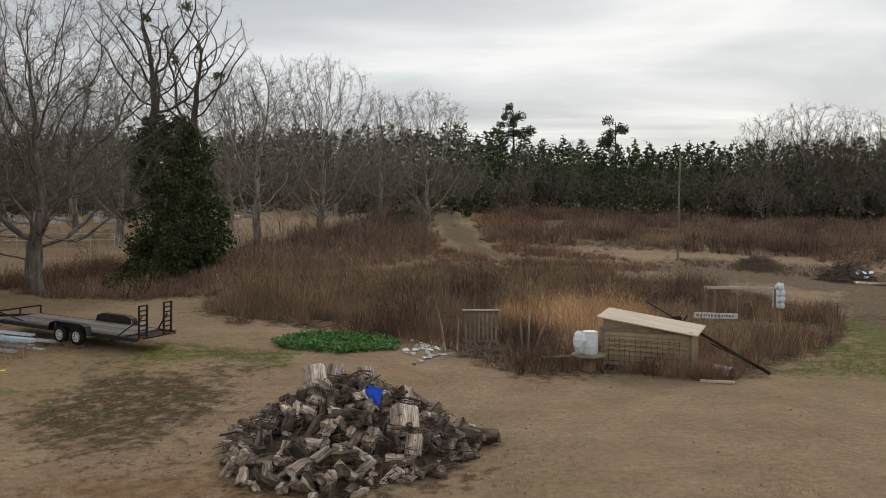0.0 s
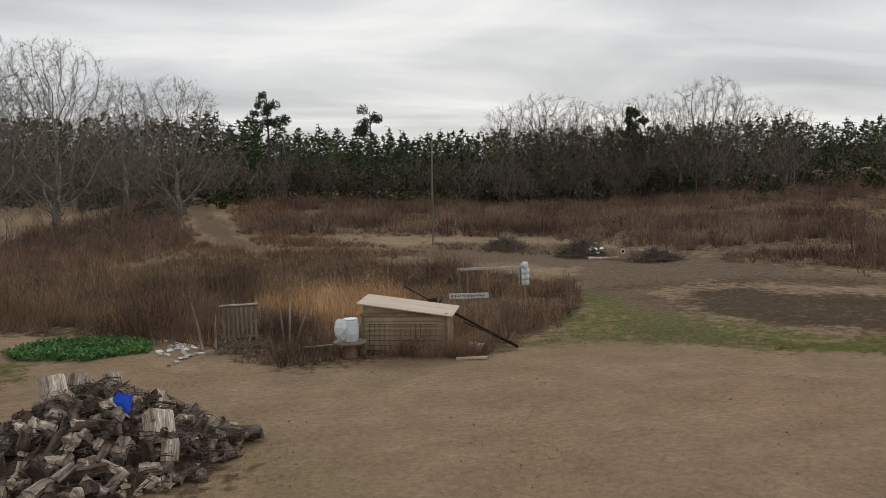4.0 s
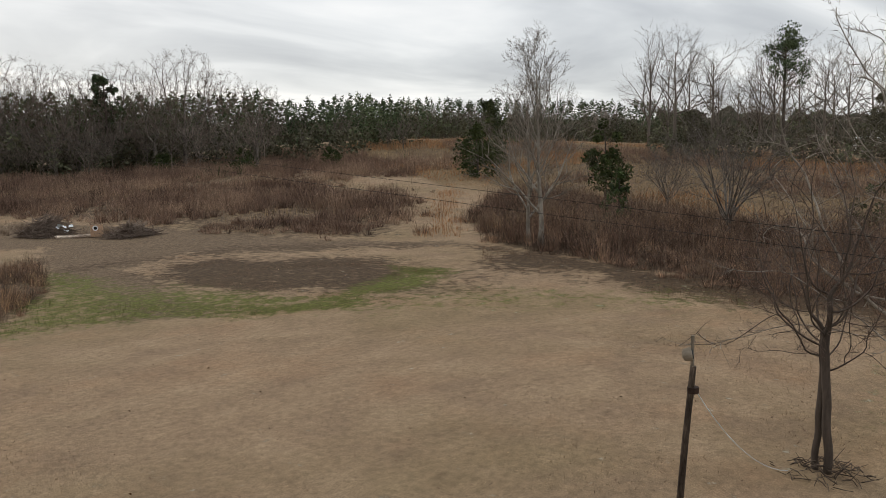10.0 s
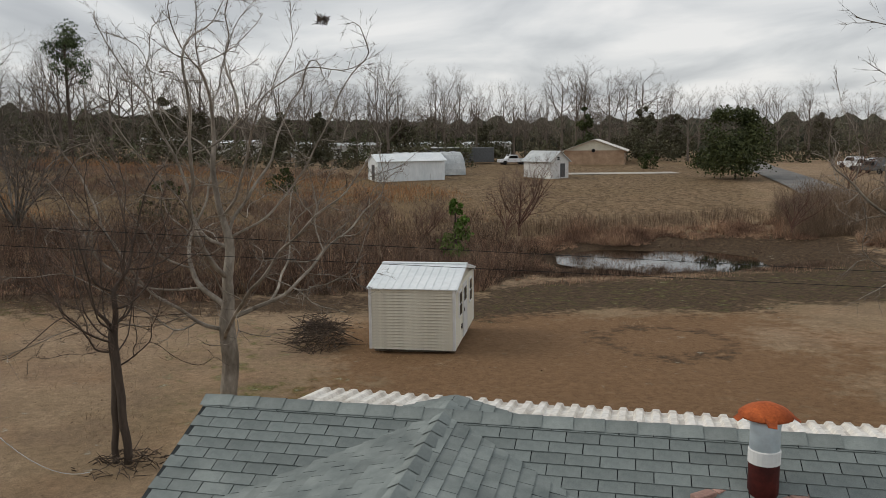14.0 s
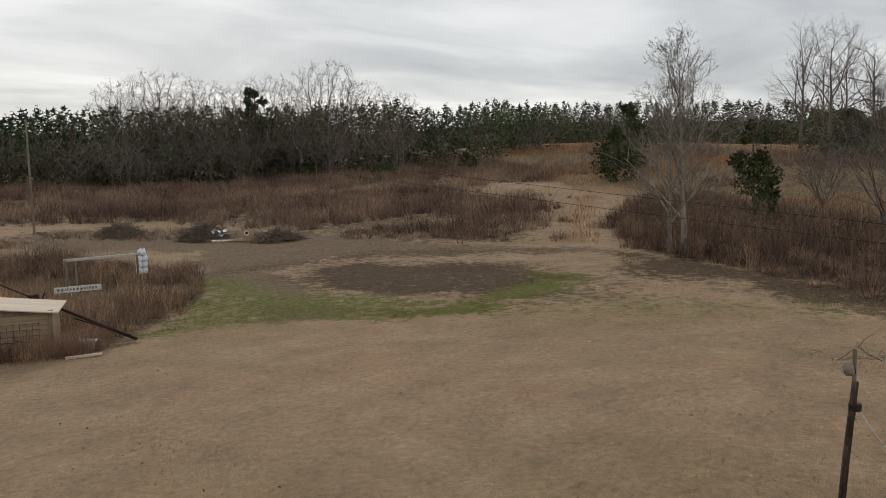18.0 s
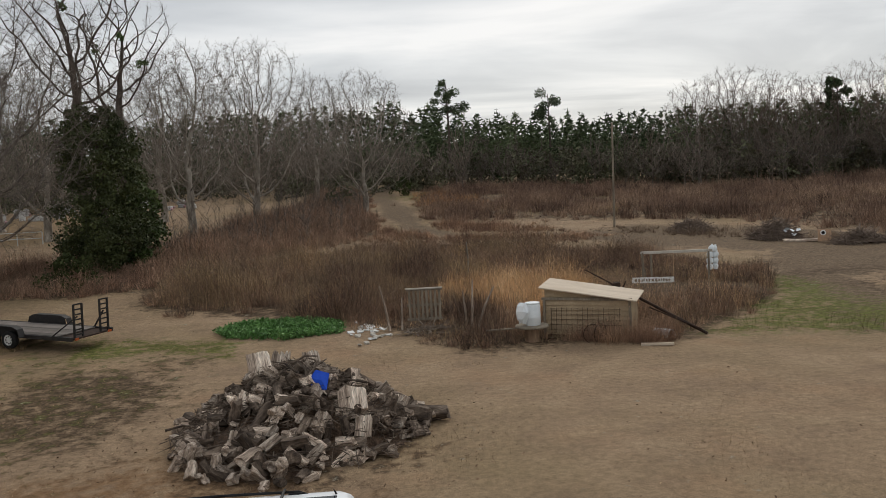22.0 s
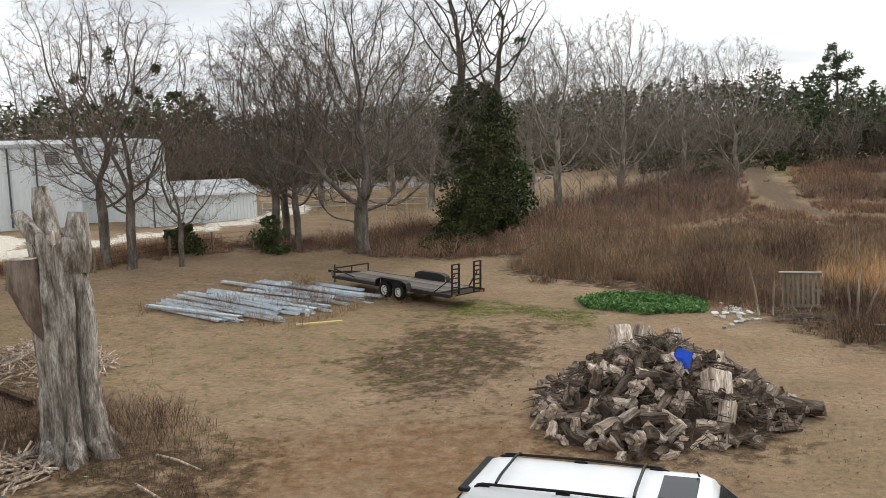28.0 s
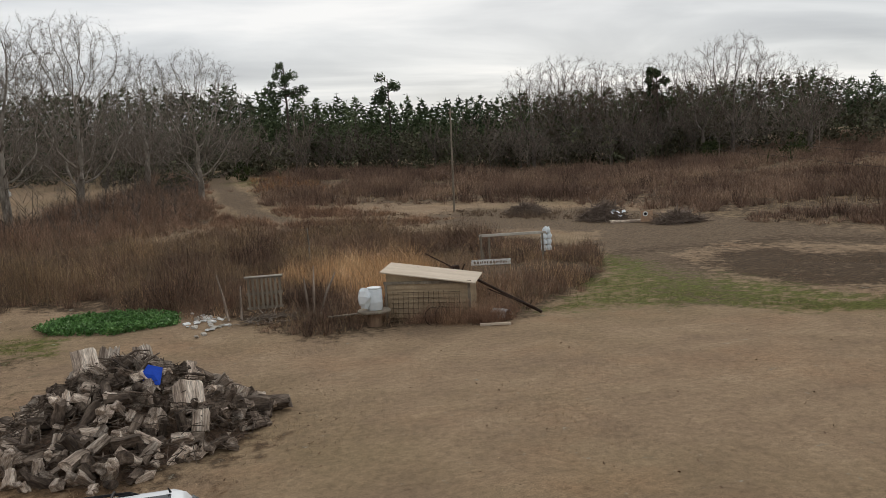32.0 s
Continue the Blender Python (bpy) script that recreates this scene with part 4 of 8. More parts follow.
    for az0, az1, r0, r1, h, step in [(-38, -3, 118, 150, 13, .65), (-10, 6, 120, 140, 9.5, .6), (5, 30, 124, 138, 8.2, .65), (18, 40, 122, 138, 9.5, .6), (36, 50, 135, 160, 7.5, .6),
                                      (66, 110, 195, 230, 13, .8), (108, 135, 195, 225, 9, .9), (-62, -36, 108, 140, 13, .6), (48, 66, 180, 205, 8, .45), (-88, -62, 100, 130, 11, 1.2)]:
        for az in np.arange(az0, az1, step):
            V0, F0 = hk[rng.integers(4)]
            p = at(az + rng.normal(0, .2), rng.uniform(r0, r1))
            hh, a = h * rng.uniform(.5, 1.2), rng.uniform(0, 6.28)
            c, s = math.cos(a), math.sin(a)
            vs.append(np.stack([(V0[:, 0] * c - V0[:, 1] * s) * hh + p[0], (V0[:, 0] * s + V0[:, 1] * c) * hh + p[1], V0[:, 2] * hh + p[2]], 1))
            fs.append(F0 + n0)
            n0 += len(V0)
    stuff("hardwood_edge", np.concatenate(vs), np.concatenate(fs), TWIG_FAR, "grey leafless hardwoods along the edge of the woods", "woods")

    # dark evergreen understorey that fills the foot of the woods
    cs, rs = [], []
    for az0, az1, r, h, step in [(2, 34, 140, 7, .42), (4, 46, 136, 6, .42), (-7, 4, 127, 4, .4), (17, 34, 131, 7.5, .6), (-40, 3, 140, 7.5, .45), (-40, 3, 155, 9, .5), (30, 50, 154, 7.5, .42), (66, 100, 168, 7, .6), (66, 98, 178, 9, .7), (98, 135, 195, 7, .6), (66, 100, 139, 4.5, .55), (96, 135, 162, 4.5, .55), (44, 68, 196, 6.5, .4), (44, 67, 186, 4.5, .5), (-62, -36, 135, 8, .5), (-90, -62, 125, 6, .8)]:
        for az in np.arange(az0, az1, step):
            p = at(az + rng.normal(0, .3), r + rng.normal(0, 3))
            hh = h * rng.uniform(.5, 1.15)
            for q in range(3):
                cs.append((p[0] + rng.normal(0, .7), p[1] + rng.normal(0, .7), p[2] + hh * (.12 + .3 * q)))
                rs.append(hh * (.3 - .04 * q))
    V, F = leaf_cloud(rng, np.array(cs), np.array(rs), 115000, .27)
    stuff("woodland_understorey", V, F, WOODS, "dark evergreen undergrowth at the foot of the woods", "woods")


far_forest()


def build_backdrop():
    """The unbroken mass of woods beyond the planted rows, with an uneven top."""
    vs, fs = [], []
    az = np.arange(-92, 138, .22)
    for a in az:
        p = at(a, 196 if a < 36 else 236)
        h = (8.6 if a < 36 else 6.2 if a < 66 else 8.4) * (1 + .3 * noise.fractal(Vector((a * .9, 0, 3)), 1, 2, 4))
        for f, back in ((-.2, 0), (.45, 1.2), (.8, 2.6), (1.0, 4.5)):
            q = at(a, (196 if a < 36 else 236) + back + 1.2 * noise.noise(Vector((a * 3, f * 5, 1))))
            vs.append((q.x, q.y, p.z + h * f))
    for i in range(len(az) - 1):
        fs += [(4*i + k, 4*i + 4 + k, 4*i + 5 + k, 4*i + 1 + k) for k in range(3)]
    solid("backdrop", Shape().add(vs, fs), WOODS_FAR, "distant dark mass of woods closing the view", "woods", kind="structure")


build_backdrop()

# single trees that stand above or before the woods
def clump_tree(seed, h, w, label, where, mat=NEEDLES, clumps=16, leaf=.4, n=1500, base=.62, name="tall_pine_tree"):
    rng = np.random.default_rng(seed)
    t = thing(name, label, "tree", Matrix.Translation(where))
    tr = Shape().tube([(0, 0, -.2), (.15, .1, h * .5), (0, 0, h * .95)], [h * .016, h * .011, h * .003], 8)
    C, R = [], []
    for k in range(clumps):
        a, z = rng.uniform(0, 6.28), rng.uniform(base, .97)
        rad = w / 2 * rng.uniform(.45, 1) * (1.15 - .75 * (z - base) / (1 - base))
        C.append((math.cos(a) * rad, math.sin(a) * rad, z * h))
        R.append(w * rng.uniform(.10, .19))
        tr.tube([(0, 0, z * h - h * .05), (math.cos(a) * rad * .6, math.sin(a) * rad * .6, z * h - .2), C[-1]], [h * .005, h * .003, h * .001], 4)
    part("trunk", tr, BARK_DARK, t)
    part("crown", many("crown", *leaf_cloud(rng, np.array(C), np.array(R), n, leaf, .35), mat), mat, t)
    return t


clump_tree(21, 17.5, 6.0, "tall dark pine with a clumped crown above the woods", at(4.75, 138), clumps=18, n=2400, base=.68, leaf=.24)
clump_tree(22, 15.5, 5.5, "tall sparse pine with clumped tufts above the woods", at(11.65, 138), clumps=11, n=1300, base=.72, leaf=.24)
clump_tree(23, 21, 7.0, "tall lone pine with a high clumped crown", at(73.9, 140), clumps=30, n=4200, base=.58, leaf=.2)
clump_tree(24, 22, 14, "broad loblolly pine with a rounded green crown", at(-52.7, 118), mat=LEAF_MID, clumps=60, n=15000, leaf=.19, base=.5, name="broad_pine_tree")
clump_tree(25, 15.5, 5, "dark clumped pine at the edge of the field", at(29.7, 136), clumps=12, n=1000, base=.5)

evergreen(31, 9.0, 7.5, LEAF_DARK, "round_evergreen_tree", "dark rounded evergreen tree at the edge of the straw field", at(54.9, 118), leaf=.2, n=3800)
evergreen(32, 6.6, 6.5, LEAF_CEDAR, "cedar_tree", "dull green cedar in the brown field", at(54.0, 104), leaf=.18, n=3200)
evergreen(33, 8.5, 4.6, LEAF_CEDAR, "cedar_tree", "upright dull green cedar among brown weeds", at(62.7, 84), leaf=.17, n=3600)
evergreen(34, 4.5, 2.4, LEAF_MID, "cedar_tree", "small green cedar among brown weeds", at(63.6, 66), leaf=.12, n=1800)
evergreen(35, 4.2, 2.6, NEEDLES_BRIGHT, "young_pine_tree", "bright green young pine beside the pond", at(98.8, 56), leaf=.14, n=2200, shape=1.4)
evergreen(36, 9.5, 9.5, LEAF_DARK, "magnolia_tree", "broad dark magnolia on the far lawn", at(117.4, 116), leaf=.17, n=13000, lobes=60, base=.14, shape=.7)
evergreen(37, 10.5, 5, LEAF_DARK, "dark_cedar_tree", "tall dark cedar behind the tan brick house", at(107.6, 168), leaf=.26, n=2600)
for k, (az, r, s) in enumerate([(112.0, 137, 2.9), (115.0, 138, 2.4), (116.9, 134, 2.6)]):
    evergreen(40 + k, s, s * 1.25, LEAF_CEDAR, "round_shrub", "round clipped evergreen shrub on the far lawn", at(az, r), leaf=.14, n=900, trunk_r=.06, category="shrub")
# ivy-hung evergreen beside the oak
evergreen(44, 10.8, 6.4, LEAF_DARK, "holly_tree", "tall dark green broadleaf evergreen hung with dry vines", at(-18.2, 57), leaf=.095, n=32000, lobes=150, trunk_r=.3, shape=.6, lobe=.66)
evergreen(45, 6.4, 4.6, LEAF_MID, "holly_tree", "mid green evergreen beside the bare trees", at(-16.2, 60), leaf=.14, n=6000, lobes=36, trunk_r=.2)

# ---- bare trees by name ----
oak = crown_tree(3, 19, .46, .16, 9.6, .1, n=2600, step=.42, kill=.62, bark=BARK_GREY, twig=TWIG, twigs=3, twig_len=.9, twig_w=.008)
plant_tree(oak, at(-26.3, 52), "large spreading grey oak without leaves in the brown thicket", 40, name="oak_tree")
tall = crown_tree(5, 23.5, .36, .4, 5.4, .42, n=420, step=.5, reach=4, kill=1.0, bark=BARK_DARK, twig=TWIG, twigs=3, twig_len=1.0, twig_w=.008, wob=.1)
plant_tree(tall, at(-19.2, 68), "tall forked bare tree with mistletoe in its crown", 10)
plant_tree(tall, at(-16.6, 72), "tall slender bare tree behind the holly", 160, .95)
def mistletoe(az, r, spots, seed):
    rg = np.random.default_rng(seed)
    for a, z, sz in spots:
        p = at(az + a, r)
        V, F = leaf_cloud(rg, rg.normal(0, sz * .3, (5, 3)), np.full(5, sz * .42), 230, .085, .5)
        ob = new("mistletoe", many("mistletoe", V, F, LEAF_MID))
        ob.matrix_basis = Matrix.Translation((p.x, p.y, z))
        tagged(ob, "green mistletoe clump high in a bare crown", "mistletoe", kind="stuff")


mistletoe(-18.2, 68, [(-1.2, 20.5, .7), (1.2, 21.5, .8), (2.0, 18.5, .55), (3.0, 16.5, .6), (.4, 17.5, .4)], 2)
mistletoe(-42.4, 50, [(-1.5, 12.0, .5), (.5, 13.2, .6), (2.0, 11.2, .5), (3.2, 12.4, .6), (4.4, 11.0, .5), (-.6, 10.4, .4), (1.2, 9.6, .5)], 3)
mistletoe(-59.6, 62, [(-2.5, 12.2, .6), (-.6, 11.6, .7), (1.2, 12.4, .6)], 4)
syc = crown_tree(7, 18.5, .38, .18, 6.6, .16, n=1700, step=.45, kill=.65, bark=BARK_PALE, twig=TWIG_PALE, twigs=3, twig_len=.9, twig_w=.01)
syc2 = crown_tree(8, 19, .38, .15, 7.8, .12, n=2000, step=.45, kill=.65, bark=BARK_PALE, twig=TWIG_PALE, twigs=3, twig_len=.9, twig_w=.01)
for (az, r, s, turn, me) in [(-12.6, 74, .92, 30, syc), (-8.6, 86, 1.0, 140, syc2), (-1.2, 92, .86, 250, syc2), (-4.4, 110, .9, 80, syc), (-21.5, 80, .9, 200, syc2), (-14.5, 96, 1.0, 300, syc), (-24, 96, 1.0, 20, syc), (-29, 84, .95, 111, syc2)]:
    plant_tree(me, at(az, r), "pale-barked bare sycamore with spreading branches", turn, s, "bare sycamores", "sycamore_tree")
gum = crown_tree(9, 14.5, .25, .24, 6.2, .2, n=1200, step=.4, kill=.6, bark=BARK_GREY, twig=TWIG_BROWN, twigs=3, twig_len=.75, twig_w=.007, lift=-.08, keep=.4)
for (az, r, s, turn) in [(-42.9, 50, 1.08, 0), (-41.5, 49, 1.0, 130), (-32.2, 53, 1.02, 60), (-31.4, 55, 1.0, 220), (-30.6, 54, .9, 300), (-38.4, 49, .62, 80)]:
    plant_tree(gum, at(az, r), "gnarled grey bare tree by the fence", turn, s, "bare trees by the fence", "bare_tree")
for k, (az, sz) in enumerate([(21.4, 1.0), (23.6, 1.12), (24.6, .95), (26.6, 1.0), (28.0, .92), (30.6, 1.05), (32.6, .9), (34.4, 1.15), (36.4, .95), (39.0, .8)]):
    plant_tree(gum, at(az, 128 + 5 * (k % 3)), "grey bare tree rising above the edge of the woods", 47 * k, 1.1 * sz, "bare trees above the woods")
pear = crown_tree(10, 12.6, .26, .2, 6.8, .18, n=1700, step=.38, kill=.55, bark=BARK_GREY, twig=TWIG_BROWN, twigs=3, twig_len=.75, twig_w=.007)
plant_tree(pear, at(-61.2, 41), "wide gnarled bare tree before the white wall", 75)
side_tree = crown_tree(19, 15.5, .2, .45, 5.8, .4, n=1100, step=.36, kill=.55, bark=BARK_GREY, twig=TWIG_BROWN, twigs=3, twig_len=.6, twig_w=.005)
plant_tree(side_tree, at(-77, 20.5), "bare tree beside the house with branches overhanging", 200)
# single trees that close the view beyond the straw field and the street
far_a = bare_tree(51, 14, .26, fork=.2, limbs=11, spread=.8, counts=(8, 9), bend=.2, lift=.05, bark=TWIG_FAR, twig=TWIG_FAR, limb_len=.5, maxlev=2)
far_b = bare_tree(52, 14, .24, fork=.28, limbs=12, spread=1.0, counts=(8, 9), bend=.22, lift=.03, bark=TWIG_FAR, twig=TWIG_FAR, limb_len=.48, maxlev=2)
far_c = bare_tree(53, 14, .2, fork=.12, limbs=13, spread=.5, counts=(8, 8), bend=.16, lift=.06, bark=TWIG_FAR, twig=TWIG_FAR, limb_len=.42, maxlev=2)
rng = np.random.default_rng(62)
for k in range(72):
    az = 65.5 + 69 * (k + rng.uniform(-.4, .4)) / 72
    size = rng.uniform(.8, 1.3) * (1.4 if az < 82 else 1.22 if az < 112 else .95)
    plant_tree((far_a, far_b, far_c)[rng.integers(3)], at(az, rng.uniform(142, 188) + (14 if az > 96 else 0)), "grey bare tree in the far line of trees", rng.uniform(0, 360), size, "far line of bare trees")
for k, (az, r, h, w) in enumerate([(68.4, 150, 7, 8), (79.5, 152, 11, 9), (81.5, 155, 9, 8), (87.0, 158, 9.5, 6), (89.5, 160, 10, 6), (95, 172, 8, 8), (101, 178, 7, 9), (111.5, 172, 10.5, 7), (113.5, 178, 9, 8), (122.5, 182, 9, 9), (127, 176, 8, 8)]):
    evergreen(140 + k, h, w, WOODS, "evergreen_tree", "dark evergreen in the far line of trees", at(az, r), leaf=.2, n=5200, lobes=46, lobe=.9)
walnut = crown_tree(12, 10.6, .2, .24, 4.6, .18, n=640, step=.24, reach=2.5, kill=.4, bark=BARK_PALE, twig=TWIG_PALE, twigs=2, twig_len=.5, twig_w=.006, lift=.0, shell=.6, keep=.5, stray=.24, arms=((-1.5, 5.4, 2.4), (2.2, -3.8, 3.2), (-3.0, 3.6, 4.2), (1.5, 4.4, 4.4), (-2.6, -3.2, 3.6), (-1.0, 4.6, 5.4), (1.6, -4.2, 5.0)))
plant_tree(walnut, at(83.35, 19.5), "pale spreading bare tree with an old nest behind the roof", 0, name="pecan_tree")
twin = crown_tree(14, 6.8, .085, .4, 2.0, .38, n=420, step=.18, reach=1.6, kill=.26, bark=BARK_DARK, twig=TWIG_BROWN, twigs=2, twig_len=.35, twig_w=.004, wob=.1, arms=((-.6, 2.6, 2.75), (.8, -1.6, 3.0)))
plant_tree(twin, at(76.5, 17.6), "slim twin-stemmed bare tree ringed with cut twigs", 0, name="fruit_tree")
plant_tree(twin, at(75.8, 17.7), "slim crooked stem beside its twin", 170, .8, name="fruit_tree")
pop = bare_tree(15, 15.6, .2, fork=.14, limbs=17, spread=.42, counts=(6, 6, 11), bend=.1, lift=.09, bark=BARK_PALE, twig=TWIG_PALE, limb_len=.34)
plant_tree(pop, at(58.3, 53.5), "slender pale poplar standing at the brush edge", 0, name="poplar_tree")
plant_tree(pop, at(57.4, 54.5), "thin second poplar stem", 140, .8, name="poplar_tree")
bush_tree = bare_tree(16, 14.5, .18, fork=.08, limbs=13, spread=.55, counts=(6, 6, 11), bend=.12, lift=.07, bark=BARK_GREY, twig=TWIG, limb_len=.45, leader=False)
plant_tree(bush_tree, at(70.6, 60), "many-stemmed grey bare tree in the brush", 0)
plant_tree(bush_tree, at(66.8, 78), "many-stemmed grey bare tree in the brush", 120, .7)
pondt = bare_tree(17, 8.5, .16, fork=.1, limbs=8, spread=.5, counts=(6, 5, 9), bend=.15, lift=.06, bark=BARK_RED, twig=TWIG_BROWN, limb_len=.6, leader=False)
for (az, r, s, turn) in [(103.2, 68, 1.0, 0), (102.2, 66, .7, 90), (96.5, 62, .6, 30), (93.5, 64, .65, 200), (120.8, 66, .62, 60), (88.0, 66, .6, 10), (124, 100, .8, 50)]:
    plant_tree(pondt, at(az, r), "reddish many-stemmed bare tree beside the pond", turn, s, "bare trees by the pond")
plant_tree(walnut, at(134.5, 19.5), "bare tree whose twigs hang in from beside the house", 200, 1.05)

# ---- brush, weeds and straw ----
rng = np.random.default_rng(5)
GOLD = [(4.6, 35.0), (7, 33.2), (9.5, 33.6), (10.5, 37), (11, 43), (6, 45), (2, 44), (3, 40)]


def zone_brush(name, poly, n, height, width, mat, label, lean=.3, twigs=4, extra=None, hvary=.35, ragged=2.0, bush=0.0):
    xs, ys = [p[0] for p in poly], [p[1] for p in poly]
    P = np.stack([rng.uniform(min(xs) - 2, max(xs) + 2, 4 * n), rng.uniform(min(ys) - 2, max(ys) + 2, 4 * n)], 1)
    e = off_poly(P[:, 0], P[:, 1], poly)
    P, e = P[e < ragged], e[e < ragged]
    e = e + ragged * np.array([noise.fractal(Vector((x * .25, y * .25, 9)), 1, 2, 3) for x, y in P]) + np.abs(rng.normal(0, .55 * ragged, len(P))) * (rng.random(len(P)) < .6)
    ok = e < 0
    if extra is not None:
        ok &= extra(P[:, 0], P[:, 1])
    P, e = P[ok][:n], e[ok][:n]
    if bush:
        k = max(1, len(P) * (1 + twigs) // 40)
        V, F = bushes(rng, P[:k], height, width, edge=e[:k], upright=bush)
    else:
        V, F = stalks(rng, P, height, width, lean, twigs, hvary=hvary, edge=e)
    return stuff(name, V, F, mat, label)


clear = lambda X, Y: (off_line(X, Y, [(13.2, 42.4), (17.8, 41.6)]) > 1.5) & (off_line(X, Y, [(12.8, 40), (17.2, 39.4)]) > 1.4) & (np.hypot(X - 12.4, Y - 37.6) > 1.3) & (np.hypot(X - 1.5, Y - 34.0) > .9) & (off_poly(X, Y, GOLD) > -.3) & (off_line(X, Y, TRACK) > 2.0) & (off_line(X, Y, SAND_PATH) > 2.5)
patchy = lambda s, lim: (lambda X, Y: np.array([noise.noise(Vector((x * s, y * s, 3))) for x, y in zip(X, Y)]) > lim)
zone_brush("thicket_straw", THICKET, 15000, 1.2, .018, STRAW_PALE, "pale dead grass through the thicket", extra=lambda X, Y: clear(X, Y) & patchy(.16, -.05)(X, Y), twigs=2, lean=.5)
zone_brush("brown_thicket", THICKET, 38000, 1.15, .02, WEED, "dense thicket of dead brown weeds", extra=clear, bush=.5)
zone_brush("brown_thicket_twigs", THICKET, 12000, 1.25, .016, WEED_GREY, "grey dead stems in the thicket", extra=clear, twigs=6, bush=.8)
zone_brush("thicket_stems", THICKET, 3600, 1.7, .018, WEED_GREY, "single dead weed stalks above the thicket", extra=clear, twigs=5, lean=.6)
zone_brush("thicket_tan_clumps", THICKET, 6500, 1.5, .018, STRAW, "tan clumps of tall dead grass through the thicket", extra=lambda X, Y: clear(X, Y) & patchy(.3, .28)(X, Y), twigs=2, lean=.5)
zone_brush("thicket_brambles", THICKET, 17000, 1.6, .018, WEED_DARK, "dark brown brambles standing in the thicket", extra=lambda X, Y: clear(X, Y) & patchy(.22, .05)(X, Y), twigs=5, bush=.7)
zone_brush("red_thicket", LEFT_THICKET, 34000, 1.55, .032, WEED_RED, "dense reddish brown thicket below the trees", extra=clear, twigs=5, bush=.5)
zone_brush("red_thicket_stems", LEFT_THICKET, 9000, 1.9, .025, WEED_GREY, "grey dead stems below the trees", extra=clear, twigs=6, bush=.9)
zone_brush("left_saplings", LEFT_THICKET, 420, 4.2, .05, TWIG, "grey bare saplings and undergrowth below the trees", extra=lambda X, Y: clear(X, Y) & (np.hypot(X, Y) > 60), twigs=16, lean=.35)
zone_brush("field_brush", FIELD_BRUSH, 30000, 1.5, .055, WEED_FIELD, "low grey-brown brush over the rising field", twigs=5, bush=.4, extra=patchy(.11, -.28), ragged=4.0)
zone_brush("slope_brush", SLOPE_BRUSH, 30000, 1.3, .06, WEED_FIELD, "low patchy brush on the slope before the woods", twigs=5, bush=.4, extra=patchy(.05, -.3))
zone_brush("dark_shrubs", SLOPE_BRUSH, 1500, 1.7, .12, LEAF_CEDAR, "small dull green shrubs on the slope", twigs=5, bush=.3, extra=patchy(.09, .3))
zone_brush("field_straw", FIELD_BRUSH, 2600, .9, .05, STRAW_PALE, "pale dead grass in the rising field", extra=patchy(.07, .15), twigs=2)
zone_brush("edge_straw", RIGHT_BRUSH, 6000, 1.2, .03, STRAW_PALE, "pale dead stems through the brush", extra=patchy(.1, .05), twigs=2, lean=.5)
zone_brush("edge_brush", RIGHT_BRUSH, 22000, 1.7, .035, WEED, "dense brown brush between yard and field", twigs=5, bush=.6, ragged=3.0)
zone_brush("edge_brambles", RIGHT_BRUSH, 26000, 2.0, .03, WEED_DARK, "dark dense brambles between yard and field", twigs=5, bush=.7, ragged=3.0)
zone_brush("field_brambles", FIELD_BRUSH, 6000, 1.9, .05, WEED_DARK, "dark shrubby clumps over the rising field", twigs=5, bush=.6, extra=patchy(.16, .12), ragged=4.0)
zone_brush("edge_saplings", RIGHT_BRUSH, 1600, 3.4, .035, WEED_GREY, "bare saplings standing in the brush", twigs=9, lean=.2)
zone_brush("orange_field", STRAW_FIELD, 22000, .7, .06, STRAW_ORANGE, "orange broom grass on the rising field", twigs=1, extra=patchy(.035, .05), lean=.6)
zone_brush("straw_field", STRAW_FIELD, 9000, .8, .06, STRAW_PALE, "pale dead grass on the rising field", twigs=1, lean=.4)
zone_brush("field_shrubs", STRAW_FIELD, 12000, 1.6, .06, WEED_FIELD, "grey shrubs scattered over the straw field", twigs=6, extra=patchy(.045, .12), bush=.5)
zone_brush("golden_grass", GOLD, 8000, 1.75, .02, STRAW, "tall golden dead grass behind the coop", twigs=2, lean=.35)
zone_brush("golden_grass", [(-12.5, 46), (-11.5, 42.4), (-7, 40.4), (-2, 39), (0, 41), (-4, 44), (-8, 46)], 2600, 1.5, .02, STRAW_PALE, "tall golden dead grass beside the thicket", twigs=2, lean=.35)
zone_brush("golden_grass", [(-1, 47), (8, 48), (9, 52), (-4, 53)], 2600, 1.2, .03, STRAW_PALE, "pale dead grass among the brown weeds", twigs=2, lean=.35, extra=patchy(.2, -.1))
zone_brush("orange_strip", [(45, 37), (46, 34.8), (62, 47.5), (78, 57.5), (77, 61), (60, 50)], 3600, .7, .04, STRAW_ORANGE, "orange dead grass beside the track", twigs=2)
zone_brush("path_straw", [(4, 100), (12, 96), (14, 116), (3, 124)], 2500, .9, .06, STRAW_ORANGE, "orange dead grass where the track meets the woods", twigs=1)
zone_brush("pond_brush", [(41, -7), (46, -11), (60, -11), (66, -20), (64, -40), (60, -40), (60, -12), (46, -13)], 9000, 1.4, .035, WEED, "brown brush round the pond", twigs=5, bush=.5, extra=lambda X, Y: off_poly(X, Y, POND) > .6)
zone_brush("pond_edge_brush", [(44, -8), (45, -16), (44, -34), (42, -34), (42, -8)], 2000, .4, .03, WEED_RED, "low brown weeds along the pond's near edge", twigs=4)
